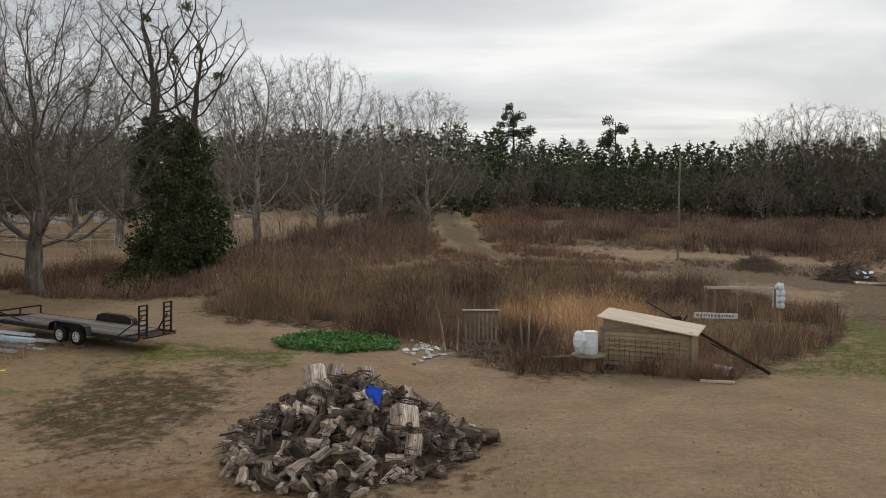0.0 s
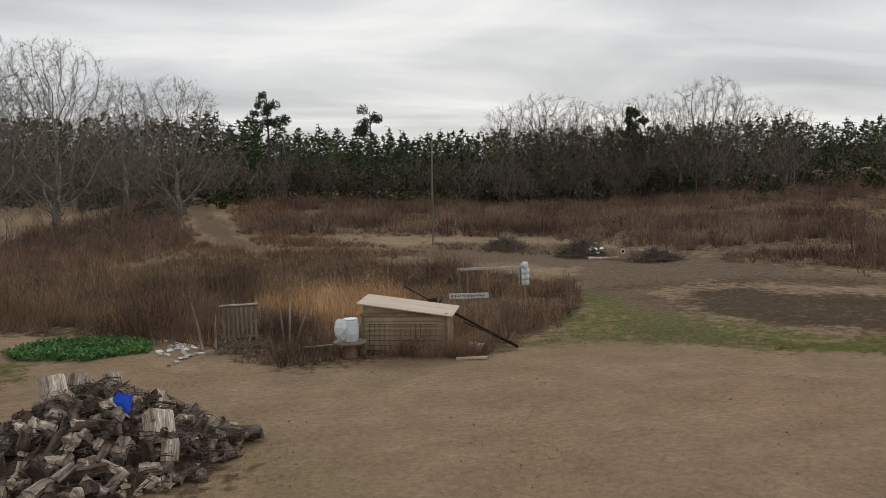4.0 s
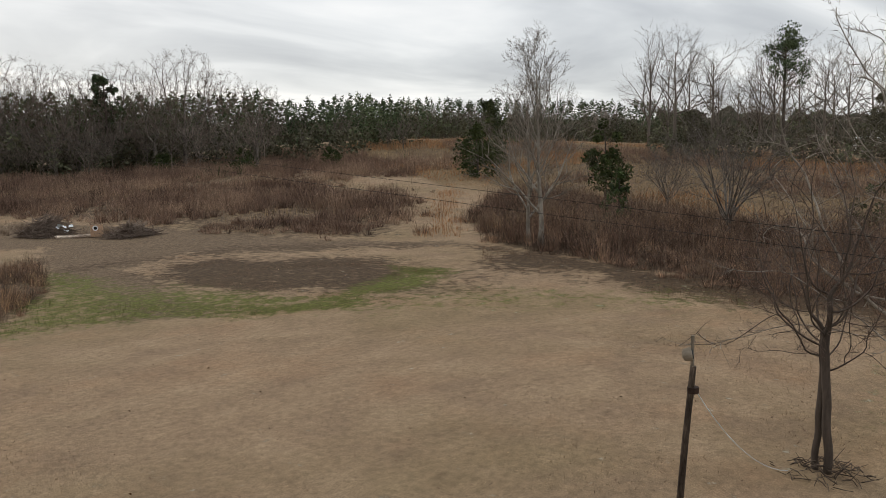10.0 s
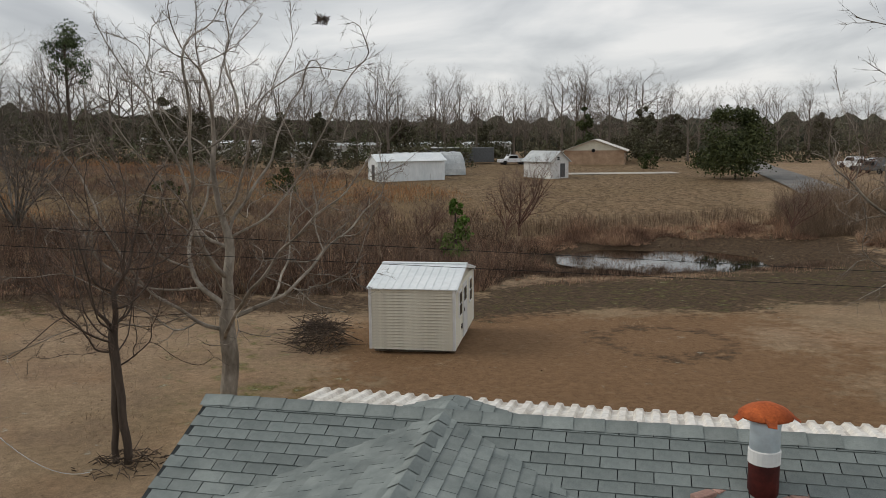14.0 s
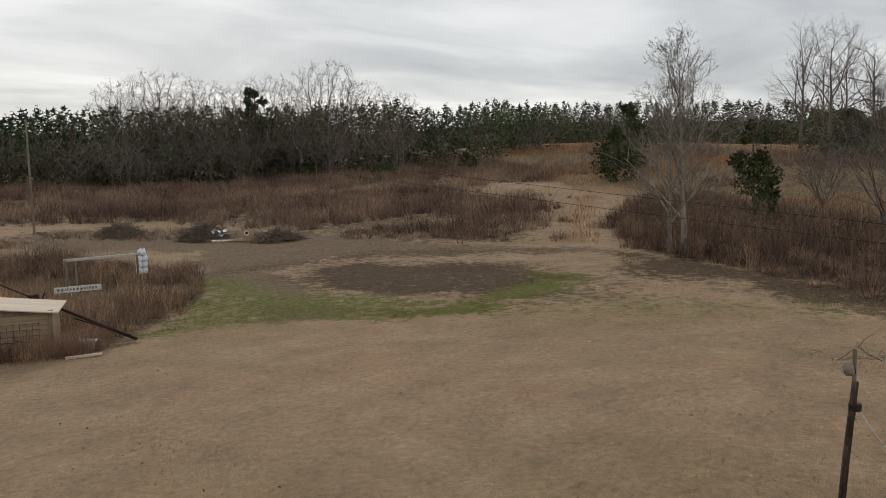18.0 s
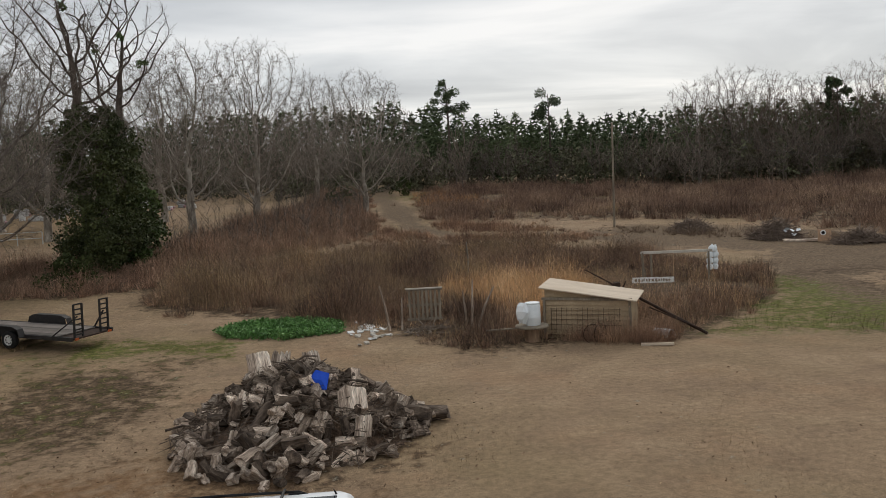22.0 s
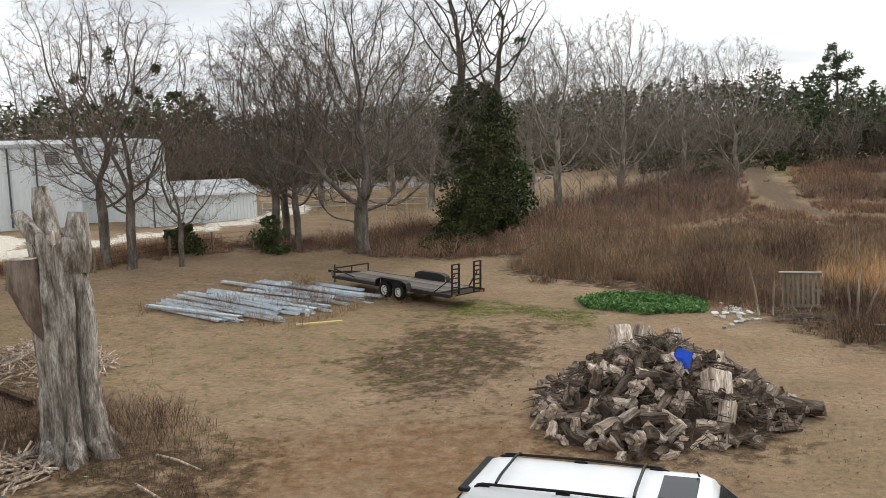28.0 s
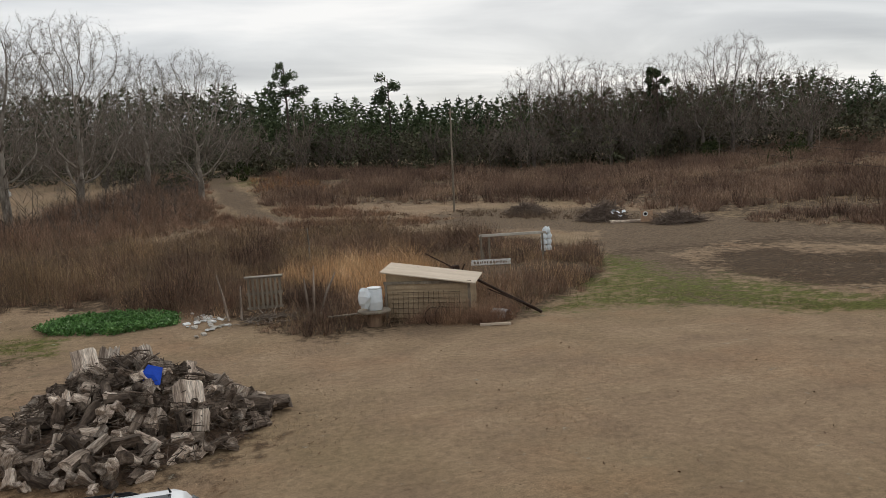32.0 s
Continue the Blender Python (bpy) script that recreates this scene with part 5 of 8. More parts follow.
zone_brush("street_brush", [(40, -34), (46, -36), (58, -36), (70, -40), (60, -40), (40, -38)], 4500, 1.9, .035, WEED, "brown brush along the street", twigs=6, bush=.6)
zone_brush("near_brush", [(19, -22), (24, -24), (30, -30), (30, -36), (20, -33), (16, -26)], 3200, 2.2, .018, WEED_GREY, "bare thin brush beside the house", twigs=8, lean=.6)
zone_brush("sparse_field", [(14, 68), (22, 62), (30, 56), (40, 60), (33, 74), (20, 80)], 2600, .6, .04, WEED_GREY, "sparse low weeds in the sandy field", twigs=4, bush=.4, extra=patchy(.12, .1))
zone_brush("sparse_field_left", [(-3, 66), (14, 63), (20, 70), (14, 80), (3, 84), (-2, 76)], 6500, .8, .04, WEED, "low brown weeds beside the track", twigs=4, bush=.4, extra=lambda X, Y: clear(X, Y) & patchy(.09, -.05)(X, Y))
zone_brush("fence_brush", [(-40, 30), (-36, 43), (-30, 46), (-30, 43), (-34, 38), (-37, 28)], 8000, 1.3, .022, WEED, "brown weeds along the wire fence", twigs=5, bush=.6)
zone_brush("stump_weeds", [(-20, 18), (-14, 17.5), (-11, 16), (-11.4, 13.6), (-17, 12.2), (-22, 13)], 4200, .9, .011, WEED_DARK, "brown weeds and twigs round the dead trunk", twigs=5, lean=.7)
zone_brush("trackside_weeds", [(2, 33.2), (5, 32.4), (11, 30.2), (13.5, 33), (12, 33.8), (9, 32.3), (4, 33.8)], 1500, .6, .014, WEED, "low brown weeds at the thicket's edge", twigs=5, ragged=.6)
zone_brush("far_lawn_brush", [(62, -14), (66, -6), (74, -6), (72, -40), (64, -40)], 2600, 1.1, .05, WEED_GREY, "low brush on the far bank", twigs=5)
zone_brush("pond_far_brush", [(56, -11), (60, -20), (59, -29), (54, -35), (60, -36), (65, -24), (63, -10)], 5200, 1.0, .035, WEED, "dark brush on the pond's far bank", twigs=5, bush=.5)
zone_brush("pond_clumps", POND, 1100, .8, .02, WEED_DARK, "dark dead stems standing in the shallow water", twigs=4, bush=.7, extra=patchy(.4, .22))
zone_brush("pond_bank_brambles", [(53, -11), (48.5, -14), (49, -17), (46.6, -19), (47, -22), (45.4, -24), (46, -29), (44, -29), (44.5, -18), (46, -10)], 5200, .75, .022, WEED_DARK, "dark brambles along the pond", twigs=5, bush=.5)
zone_brush("street_thicket", [(50, -37), (56, -35), (64, -37), (74, -42), (70, -47), (56, -42)], 9000, 3.2, .03, WEED_GREY, "tall bare thicket along the street", twigs=6, bush=.8)
zone_brush("pond_reeds", [(48, -12), (46.4, -18), (45.6, -27), (46.5, -33), (44.5, -33), (44, -20), (45, -11)], 2600, .55, .025, WEED_GREY, "grey dead reeds along the water", twigs=3)


def turf():
    """Short dead and green grass tufts over the yard, thickest where the camera looks closest."""
    yard = [(-30, 10), (-8, 8), (8, 10), (22, 2), (24, -14), (36, -16), (36, 4), (38, 18), (42, 28), (26, 40), (12, 31), (-2, 34), (-12, 41), (-24, 42), (-34, 32)]
    for nm, n, h, w, mt, label in (("dead_turf", 55000, .055, .014, STRAW_PALE, "short dead tan turf of the yard"), ("brown_turf", 45000, .05, .016, LITTER, "short brown stems and dead clippings of the yard")):
        P = scatter(rng, yard, n, lambda X, Y: np.hypot(X, Y) > 11)
        V, F = stalks(rng, P, h, w, 1.6, 1)
        stuff(nm, V, F, mt, label, "grass")
    for nm, poly, n, h, mt in [("green_turf", GREEN_A, 5000, .09, GRASS), ("green_turf", GREEN_B, 5000, .09, GRASS), ("green_turf", GREEN_YARD, 2500, .08, GRASS), ("dark_litter", DARK_B, 7000, .09, LITTER),
                               ("dark_litter", LITTER_EDGE, 9000, .14, LITTER), ("dark_litter", DARK_YARD, 1300, .06, LITTER), ("green_turf", BANK, 2500, .08, GRASS)]:
        P = scatter(rng, poly, n)
        V, F = stalks(rng, P, h, .02, 1.2, 2)
        stuff(nm, V, F, mt, {"green_turf": "short green winter grass", "dark_litter": "dark dead leaf litter and mown stems"}[nm], "grass")


turf()


def flecks():
    """Loose leaves, chips and small stones that lie about the yard."""
    yard = [(-30, 12), (-8, 9), (8, 10), (20, 2), (24, -14), (36, -16), (36, 4), (38, 18), (42, 28), (26, 40), (12, 31), (-2, 34), (-12, 41), (-24, 42), (-34, 32)]
    for nm, n, size, mat, label in (("fallen_leaves", 4000, .03, LITTER, "brown fallen leaves over the yard"), ("pale_chips", 900, .02, STRAW_PALE, "pale straw and wood chips over the yard")):
        P = scatter(rng, yard, n, lambda X, Y: np.hypot(X, Y) > 11)
        P = np.concatenate([P, scatter(rng, DARK_YARD, n // 5), scatter(rng, [(-7, 17), (2, 17), (3, 25), (-8, 26)], n // 6)])
        m = len(P)
        a, s, t = rng.uniform(0, 6.28, m), size * rng.uniform(.5, 1.6, m), rng.normal(0, .35, m)
        u = np.stack([np.cos(a), np.sin(a), t], 1) * s[:, None]
        w = np.stack([-np.sin(a), np.cos(a), rng.normal(0, .35, m)], 1) * (s * .55)[:, None]
        c = np.stack([P[:, 0], P[:, 1], lands(P[:, 0], P[:, 1]) + .035], 1)
        V = np.stack([c - u, c - w, c + u, c + w], 1).reshape(-1, 3)
        stuff(nm, V, np.arange(len(V)).reshape(-1, 4), mat, label, "litter")


flecks()


def water():
    s = Shape()
    s.add([(x, y, 0) for x, y in POND], [tuple(range(len(POND) - 1, -1, -1))])
    m = bpy.data.materials.new("still_water")
    m.use_nodes = True
    b = m.node_tree.nodes["Principled BSDF"]
    b.inputs["Base Color"].default_value = (.02, .017, .012, 1)
    b.inputs["Roughness"].default_value = .03
    n = node(m.node_tree, "ShaderNodeTexNoise", Scale=2.0, Detail=2.0)
    bp = node(m.node_tree, "ShaderNodeBump", Strength=.05, Distance=.02)
    m.node_tree.links.new(n.outputs["Fac"], bp.inputs["Height"])
    m.node_tree.links.new(bp.outputs[0], b.inputs["Normal"])
    zz = min(land(x, y) for x, y in POND) - .12
    solid("water", s, m, "still dark pond mirroring the sky", "pond", Matrix.Translation((0, 0, zz)), kind="structure")


water()

# ---- buildings ----
def rot_z(x, y, z, deg):
    return Matrix.Translation((x, y, z)) @ Matrix.Rotation(radians(deg), 4, "Z")


def plank_box(p, q, w, t):
    """A bar from p to q with a rectangular section."""
    p, q = Vector(p), Vector(q)
    d = q - p
    m = Matrix.Translation((p + q) / 2) @ d.to_track_quat("X", "Z").to_matrix().to_4x4()
    return Shape().box((0, 0, 0), (d.length, w, t), m)


def tab_mesh(w, e, t=.011):
    """One shingle tab lying in x (along) and y (down the slope), its lower edge raised."""
    s = Shape()
    s.add([(0, 0, 0), (w, 0, 0), (w, e, t), (0, e, t), (0, e, 0), (w, e, 0)], [(0, 1, 2, 3), (3, 2, 5, 4), (0, 3, 4), (1, 5, 2)])
    return s


def slope_frame(top, along, down):
    """Matrix whose x runs along the ridge, y down the slope and z out of it."""
    x, y = Vector(along).normalized(), Vector(down).normalized()
    z = x.cross(y)
    if z.z < 0:
        x = -x
        z = x.cross(y)
    m = Matrix((x, y, z)).transposed().to_4x4()
    m.translation = Vector(top)
    return m


def shingle_slope(parent, fr, x0, x1, depth, mats, parts=0, pick=None, seed=0, sag=0.0):
    """Courses of tabs on a slope; the first of them as parts, the rest joined."""
    rng = np.random.default_rng(seed)
    W, E = .285, .13
    single = tab_mesh(W - .008, E + .012).mesh("shingle", mats[0])
    rest, made = Shape(), 0
    for c in range(int(depth / E)):
        off = (c % 2) * W / 2 + rng.uniform(-.01, .01) - W
        for k in range(int((x1 - x0) / W) + 3):
            x, y = x0 + off + k * W, c * E
            wide = min(x + W, x1) - max(x, x0)
            if wide < .05:
                continue
            x = max(x, x0)
            z = .012 - sag * math.sin(math.pi * (x - x0) / (x1 - x0)) + rng.uniform(0, .004)
            m = Matrix.Translation((x, y, z)) @ Matrix.Rotation(rng.normal(0, .006), 4, "Z")
            if wide > W - .001 and made < parts and pick(x, y):
                part("shingle", single, None, parent, m=fr @ m)
                made += 1
            else:
                wide -= .008
                rest.add([(0, 0, 0), (wide, 0, 0), (wide, E + .012, .011), (0, E + .012, .011), (0, E + .012, 0), (wide, E + .012, 0)], [(0, 1, 2, 3), (3, 2, 5, 4), (0, 3, 4), (1, 5, 2)], m)
    ob = part("shingle_field", rest, mats[1], parent, m=fr)
    ob["kind"] = "stuff"


RIDGE = 3.8
MAIN_A, MAIN_U, MAIN_V = Vector((8.45, 1.14, RIDGE)), Vector((-.358, -.934, 0)), Vector((-.934, .358, 0))
WING_B, WING_D, WING_N = Vector((7.74, -1.1, RIDGE)), Vector((-.975, .222, 0)), Vector((.222, .975, 0))


def build_house():
    h = thing("house", "low house with weathered grey-green shingle roofs and a cross wing", "house")
    # main roof: two slopes from the ridge that runs past the flue pipe
    L, D, pitch = 17.0, 3.6, .42
    for sgn, nm in ((1, 0), (-1, 1)):
        down = MAIN_V * sgn + Vector((0, 0, -pitch))
        fr = slope_frame(MAIN_A, MAIN_U, down)
        along = 1 if fr.to_3x3() @ Vector((1, 0, 0)) @ MAIN_U > 0 else -1
        x0, x1 = (0, L) if along > 0 else (-L, 0)
        depth = D * math.hypot(1, pitch)
        part("roof_slope", Shape().box(((x0 + x1) / 2, depth / 2, -.06), (L, depth, .12)), FELT, h, m=fr)
        if sgn > 0:
            near = (lambda x, y: .3 < x < 12.5 and y < 2.2) if along > 0 else (lambda x, y: -12.5 < x < -.3 and y < 2.2)
            shingle_slope(h, fr, x0, x1, depth, (SHINGLE, SHINGLE_J), 300, near, 3)
            part("rake_board", Shape().box((x0 if along > 0 else x1, depth / 2, -.08), (.03, depth, .14)), FELT, h, m=fr)
        else:
            shingle_slope(h, fr, x0, x1, .6, (SHINGLE, SHINGLE_J), seed=4)
    # ridge caps, overlapping along the sagging ridge
    cap = Shape().add([(-.15, -.13, -.055), (.15, -.13, -.055), (.15, 0, .012), (-.15, 0, .012), (.15, .13, -.055), (-.15, .13, -.055)], [(0, 1, 2, 3), (3, 2, 4, 5)]).mesh("ridge_cap", SHINGLE)
    ax = math.degrees(math.atan2(MAIN_U.y, MAIN_U.x))
    for k in range(62):
        p = MAIN_A + MAIN_U * (.12 + k * .27) + Vector((0, 0, .035))
        part("ridge_cap", cap, None, h, m=rot_z(p.x, p.y, p.z, ax) @ Matrix.Rotation(-.03, 4, "Y"))
    # cross wing toward and below the viewer
    near_d, near_n = Vector((-.942, .337, 0)), Vector((.337, .942, 0))
    for L1, L2, D2, p2, sgn in ((-.4, 5.0, 2.7, .28, 1), (-.4, 5.0, 4.3, .28, -1), (5.0, 16.2, 4.75, .253, 1), (5.0, 16.2, 4.75, .253, -1)):
        wd, wn = (near_d, near_n) if L1 < 1 else (WING_D, WING_N)
        down = wn * sgn + Vector((0, 0, -p2))
        fr = slope_frame(WING_B + wd * L1, wd, down)
        along = 1 if fr.to_3x3() @ Vector((1, 0, 0)) @ wd > 0 else -1
        x0, x1 = (0, L2) if along > 0 else (-L2, 0)
        depth = D2 * math.hypot(1, p2)
        part("roof_slope", Shape().box(((x0 + x1) / 2, depth / 2, -.06), (L2, depth, .12)), FELT, h, m=fr)
        shingle_slope(h, fr, x0, x1, depth, (SHINGLE_DARK, SHINGLE_DARK_J) if L1 > 1 else (SHINGLE, SHINGLE_J), seed=6 + sgn)
        part("eave_board", Shape().box(((x0 + x1) / 2, depth + .01, -.08), (L2, .025, .14)), FELT, h, m=fr)
    ax = math.degrees(math.atan2(near_d.y, near_d.x))
    for k in range(17):
        p = WING_B + near_d * (k * .27) + Vector((0, 0, .03))
        part("ridge_cap", cap, None, h, m=rot_z(p.x, p.y, p.z, ax) @ Matrix.Rotation(-.03, 4, "Y"))
    # walls below
    for base, d, n, ln, half, ez in ((MAIN_A, MAIN_U, MAIN_V, 16.6, 3.2, 2.2), (WING_B, near_d, near_n, 5.2, 2.45, 2.95), (WING_B + WING_D * 5.6, WING_D, WING_N, 14.8, 4.3, 2.6)):
        c = base + d * (ln / 2 + .2)
        ang = math.degrees(math.atan2(d.y, d.x))
        s = Shape().prism([(-half, -1.2), (half, -1.2), (half, ez - .12), (0, RIDGE - .2), (-half, ez - .12)], ln)
        part("wall", s, VINYL, h, m=rot_z(c.x, c.y, 0, ang + 90))
    return h


house = build_house()


def build_flue():
    t = thing("flue_pipe", "dark red flue pipe with a rusty orange rain cap", "chimney", Matrix.Translation((6.12, -3.32, 0)))
    part("pipe", Shape().turned([(.115, 2.9), (.115, 3.83), (.11, 3.84)], 20), FLUE_RED, t, smooth=True)
    part("collar", Shape().turned([(.121, 3.80), (.121, 3.90), (.112, 3.91)], 20), WHITE_PAINT, t, "torn white tape collar")
    part("sleeve", Shape().turned([(.113, 3.89), (.113, 4.10), (.119, 4.11), (.119, 4.13), (.10, 4.13)], 20), GALV, t, "galvanised sleeve", True)
    for k in range(4):
        a = k * math.pi / 2 + .4
        part("cap_strut", Shape().box((.1 * math.cos(a), .1 * math.sin(a), 4.16), (.012, .025, .09)), GALV, t)
    part("vent_core", Shape().turned([(.085, 4.1), (.085, 4.19)], 16), CAR_BLACK, t)
    cap = Shape().turned([(.20, 4.165), (.205, 4.18), (.15, 4.225), (.07, 4.26), (.0, 4.27)], 18)
    part("rain_cap", cap, RUST_ORANGE, t, "dished rusty orange cap", True)
    for k in range(5):
        a = k * 1.257 + .3
        part("cap_flap", Shape().add([(.15, -.05, 4.215), (.15, .05, 4.215), (.245, .035, 4.15), (.25, -.03, 4.16)], [(0, 1, 2, 3)]).add([(.15, -.05, 4.21), (.15, .05, 4.21), (.245, .035, 4.145), (.25, -.03, 4.155)], [(3, 2, 1, 0)]), RUST_ORANGE, t, "bent rusty metal flap", m=Matrix.Rotation(a, 4, "Z"))
    s = thing("brick_stack", "low stack of pinkish bricks round the flue", "chimney")
    k = 0
    for lay in range(3):
        for i in range(-2, 3):
            for j in (-1, 1):
                mm = rot_z(6.12, -3.32, 3.38 + lay * .075, 21) @ Matrix.Translation((j * .2, i * .21 + (lay % 2) * .1, 0)) @ Matrix.Rotation(radians(90), 4, "Z")
                part("brick", Shape().box((0, 0, 0), (.195, .095, .066), bevel=.006), BRICK_PINK, s, m=mm)
    return t


build_flue()


def build_patio_roof():
    t = thing("patio_roof", "low patio roof of stained white corrugated panels", "roof")
    p0, u = Vector((12.0, .1, 2.72)), Vector((-.375, -.927, 0)).normalized()
    ang = math.degrees(math.atan2(u.y, u.x))
    W = .62
    s = Shape()
    prof = []
    for k in range(13):
        prof.append((W * k / 12 + (.012, -.012, .012, -.012)[k % 4] * (0 < k < 12), (0, .045, .045, 0)[k % 4] if k < 12 else 0))
    D = 3.2
    vs = [(x, y, z + (.0 if y == 0 else .42)) for y in (0, D) for x, z in prof]
    n = len(prof)
    vs += [(x, y, z - .006) for x, y, z in vs]
    fs = [(i, i + 1, n + i + 1, n + i) for i in range(n - 1)] + [(2*n + i + 1, 2*n + i, 3*n + i, 3*n + i + 1) for i in range(n - 1)] + [(i, 2*n + i, 2*n + i + 1, i + 1) for i in range(n - 1)]
    s.add(vs, fs)
    me = s.mesh("panel", METAL_STAIN)
    for k in range(12):
        p = p0 + u * (k * W)
        part("panel", me, None, t, m=rot_z(p.x, p.y, p.z + .004 * (k % 2), ang) @ Matrix.Scale(-1, 4, (0, 1, 0)))
    for k in (0, 3.6, 7.2):
        p = p0 + u * k
        part("post", Shape().box((0, 0, 0), (.09, .09, p.z - land(p.x, p.y) + .1), bevel=.01), WHITE_PAINT, t, m=Matrix.Translation((p.x - .3, p.y, (p.z + land(p.x, p.y)) / 2 - .08)))
    return t


build_patio_roof()


def gable_house(name, label, category, m, L, W, H, rise, wall, roof, over=.25, trim=None, roof_t=.08, courses=0):
    """A plain gabled building: x along the ridge, footprint centred on the origin."""
    t = thing(name, label, category, m)
    part("wall", Shape().prism([(-W/2, -.4), (W/2, -.4), (W/2, H), (0, H + rise), (-W/2, H)], L, Matrix.Rotation(math.pi / 2, 4, "Z")), wall, t)
    sl = math.hypot(W / 2 + over, rise * (1 + over / (W / 2)))
    a = math.atan2(rise, W / 2)
    for sgn in (1, -1):
        mm = Matrix.Translation((0, 0, H + rise + roof_t * .6)) @ Matrix.Rotation(-sgn * a, 4, "X") @ Matrix.Translation((0, sgn * sl / 2, 0))
        part("roof_slope", Shape().box((0, 0, 0), (L + 2 * over, sl, roof_t)), roof, t, m=mm)
    return t


def wall_window(t, x, y, z, w, h, face=0, glass=GLASS_DARK, surround=WHITE_PAINT, panes=2):
    """A framed window on a wall; face: the way it looks, in degrees (0 is -y)."""
    m = Matrix.Translation((x, y, z)) @ Matrix.Rotation(radians(face), 4, "Z")
    wn = part("window", Shape().box((0, .0, 0), (w + .12, .05, h + .12), bevel=.01), surround, t, m=m)
    for k in range(panes):
        part("pane", Shape().box((0, -.02, -h / 2 + h / panes * (k + .5)), (w, .03, h / panes - .05)), glass, wn)
    return wn


def build_shed():
    # corners on the ground: front wall of 2.75 m, side wall of 4.7 m
    a = math.degrees(math.atan2(-3.9 + 1.3, 25.9 - 26.7))
    W, D, H, rise = 2.75, 4.7, 1.98, .46
    cx, cy = 26.7, -1.3
    t = thing("storage_shed", "cream vinyl-sided storage shed with a pale metal roof on skids", "shed", rot_z(cx, cy, land(26.5, -2.5) + .12, a))
    # x runs along the front wall, y to the back of the shed
    part("wall", Shape().prism([(0.02, 0), (D - .02, 0), (D - .02, H), (D / 2, H + rise), (.02, H)], W - .06, Matrix.Translation((W / 2, 0, 0)) @ Matrix.Rotation(math.pi / 2, 4, "Z")), VINYL, t)
    n = 20
    g = .014
    lap = Shape().add([(0, 0, 0), (W, 0, 0), (W, -.014, H / n - g), (0, -.014, H / n - g), (0, -.045, 0), (W, -.045, 0)], [(4, 5, 2, 3), (0, 1, 5, 4), (0, 4, 3), (1, 2, 5)]).mesh("siding_board", VINYL)
    for k in range(n):
        part("siding_board", lap, None, t, m=Matrix.Translation((0, .012, k * H / n)))
    lap2 = Shape().add([(0, 0, 0), (D, 0, 0), (D, -.014, H / n - g), (0, -.014, H / n - g), (0, -.045, 0), (D, -.045, 0)], [(4, 5, 2, 3), (0, 1, 5, 4), (0, 4, 3), (1, 2, 5)]).mesh("siding_board", VINYL)
    for k in range(n):
        part("siding_board", lap2, None, t, m=Matrix.Translation((W - .012, 0, k * H / n)) @ Matrix.Rotation(math.pi / 2, 4, "Z"))
    for x, y in ((0, 0), (W, 0), (W, D), (0, D)):
        part("corner_trim", Shape().box((x, y, H / 2), (.09, .09, H)), WHITE_PAINT, t)
    sl, ang = math.hypot(D / 2 + .08, rise + .02), math.atan2(rise, D / 2)
    rib = Shape().box((0, 0, 0), (W + .24, sl, .03))
    seam = Shape().box((0, 0, .022), (.03, sl, .018)).mesh("roof_rib", METAL_WHITE)
    for sgn in (1, -1):
        rs = part("roof_slope", rib, METAL_WHITE, t, m=Matrix.Translation((W / 2, D / 2, H + rise + .02)) @ Matrix.Rotation(-sgn * ang, 4, "X") @ Matrix.Translation((0, sgn * sl / 2, 0)))
        for k in range(12):
            part("roof_rib", seam, None, rs, m=Matrix.Translation((-W / 2 - .05 + k * .26, 0, 0)))
    part("ridge_strip", Shape().box((W / 2, D / 2, H + rise + .04), (W + .24, .25, .02)), METAL_WHITE, t)
    for sgn in (1, -1):
        part("gable_trim", Shape().box((0, 0, 0), (.03, sl, .12)), WHITE_PAINT, t, m=Matrix.Translation((W + .09, D / 2, H + rise - .03)) @ Matrix.Rotation(-sgn * ang, 4, "X") @ Matrix.Translation((0, sgn * sl / 2, 0)))
    for y in (1.15, 3.75):
        wall_window(t, W + .03, y, 1.32, .5, .78, 90)
    d = part("door", Shape().box((W + .025, 2.3, .92), (.05, .95, 1.84), bevel=.008), WHITE_PAINT, t)
    for k in (-1, 1):
        part("door_batten", Shape().box((W + .055, 2.3 + k * .4, .92), (.02, .07, 1.8)), WHITE_PAINT, d)
    part("door_window", Shape().box((W + .055, 2.3, 1.45), (.015, .5, .45)), GLASS_DARK, d)
    part("door_handle", Shape().box((W + .07, 1.92, .95), (.04, .03, .12)), CAR_BLACK, d)
    part("vent", Shape().box((W + .03, 1.55, .45), (.03, .22, .16)), CAR_BLACK, t)
    for y in (.35, D - .35):
        part("skid", Shape().box((W / 2, y, -.1), (W - .1, .18, .22)), WOOD_OLD, t)
    return t


build_shed()


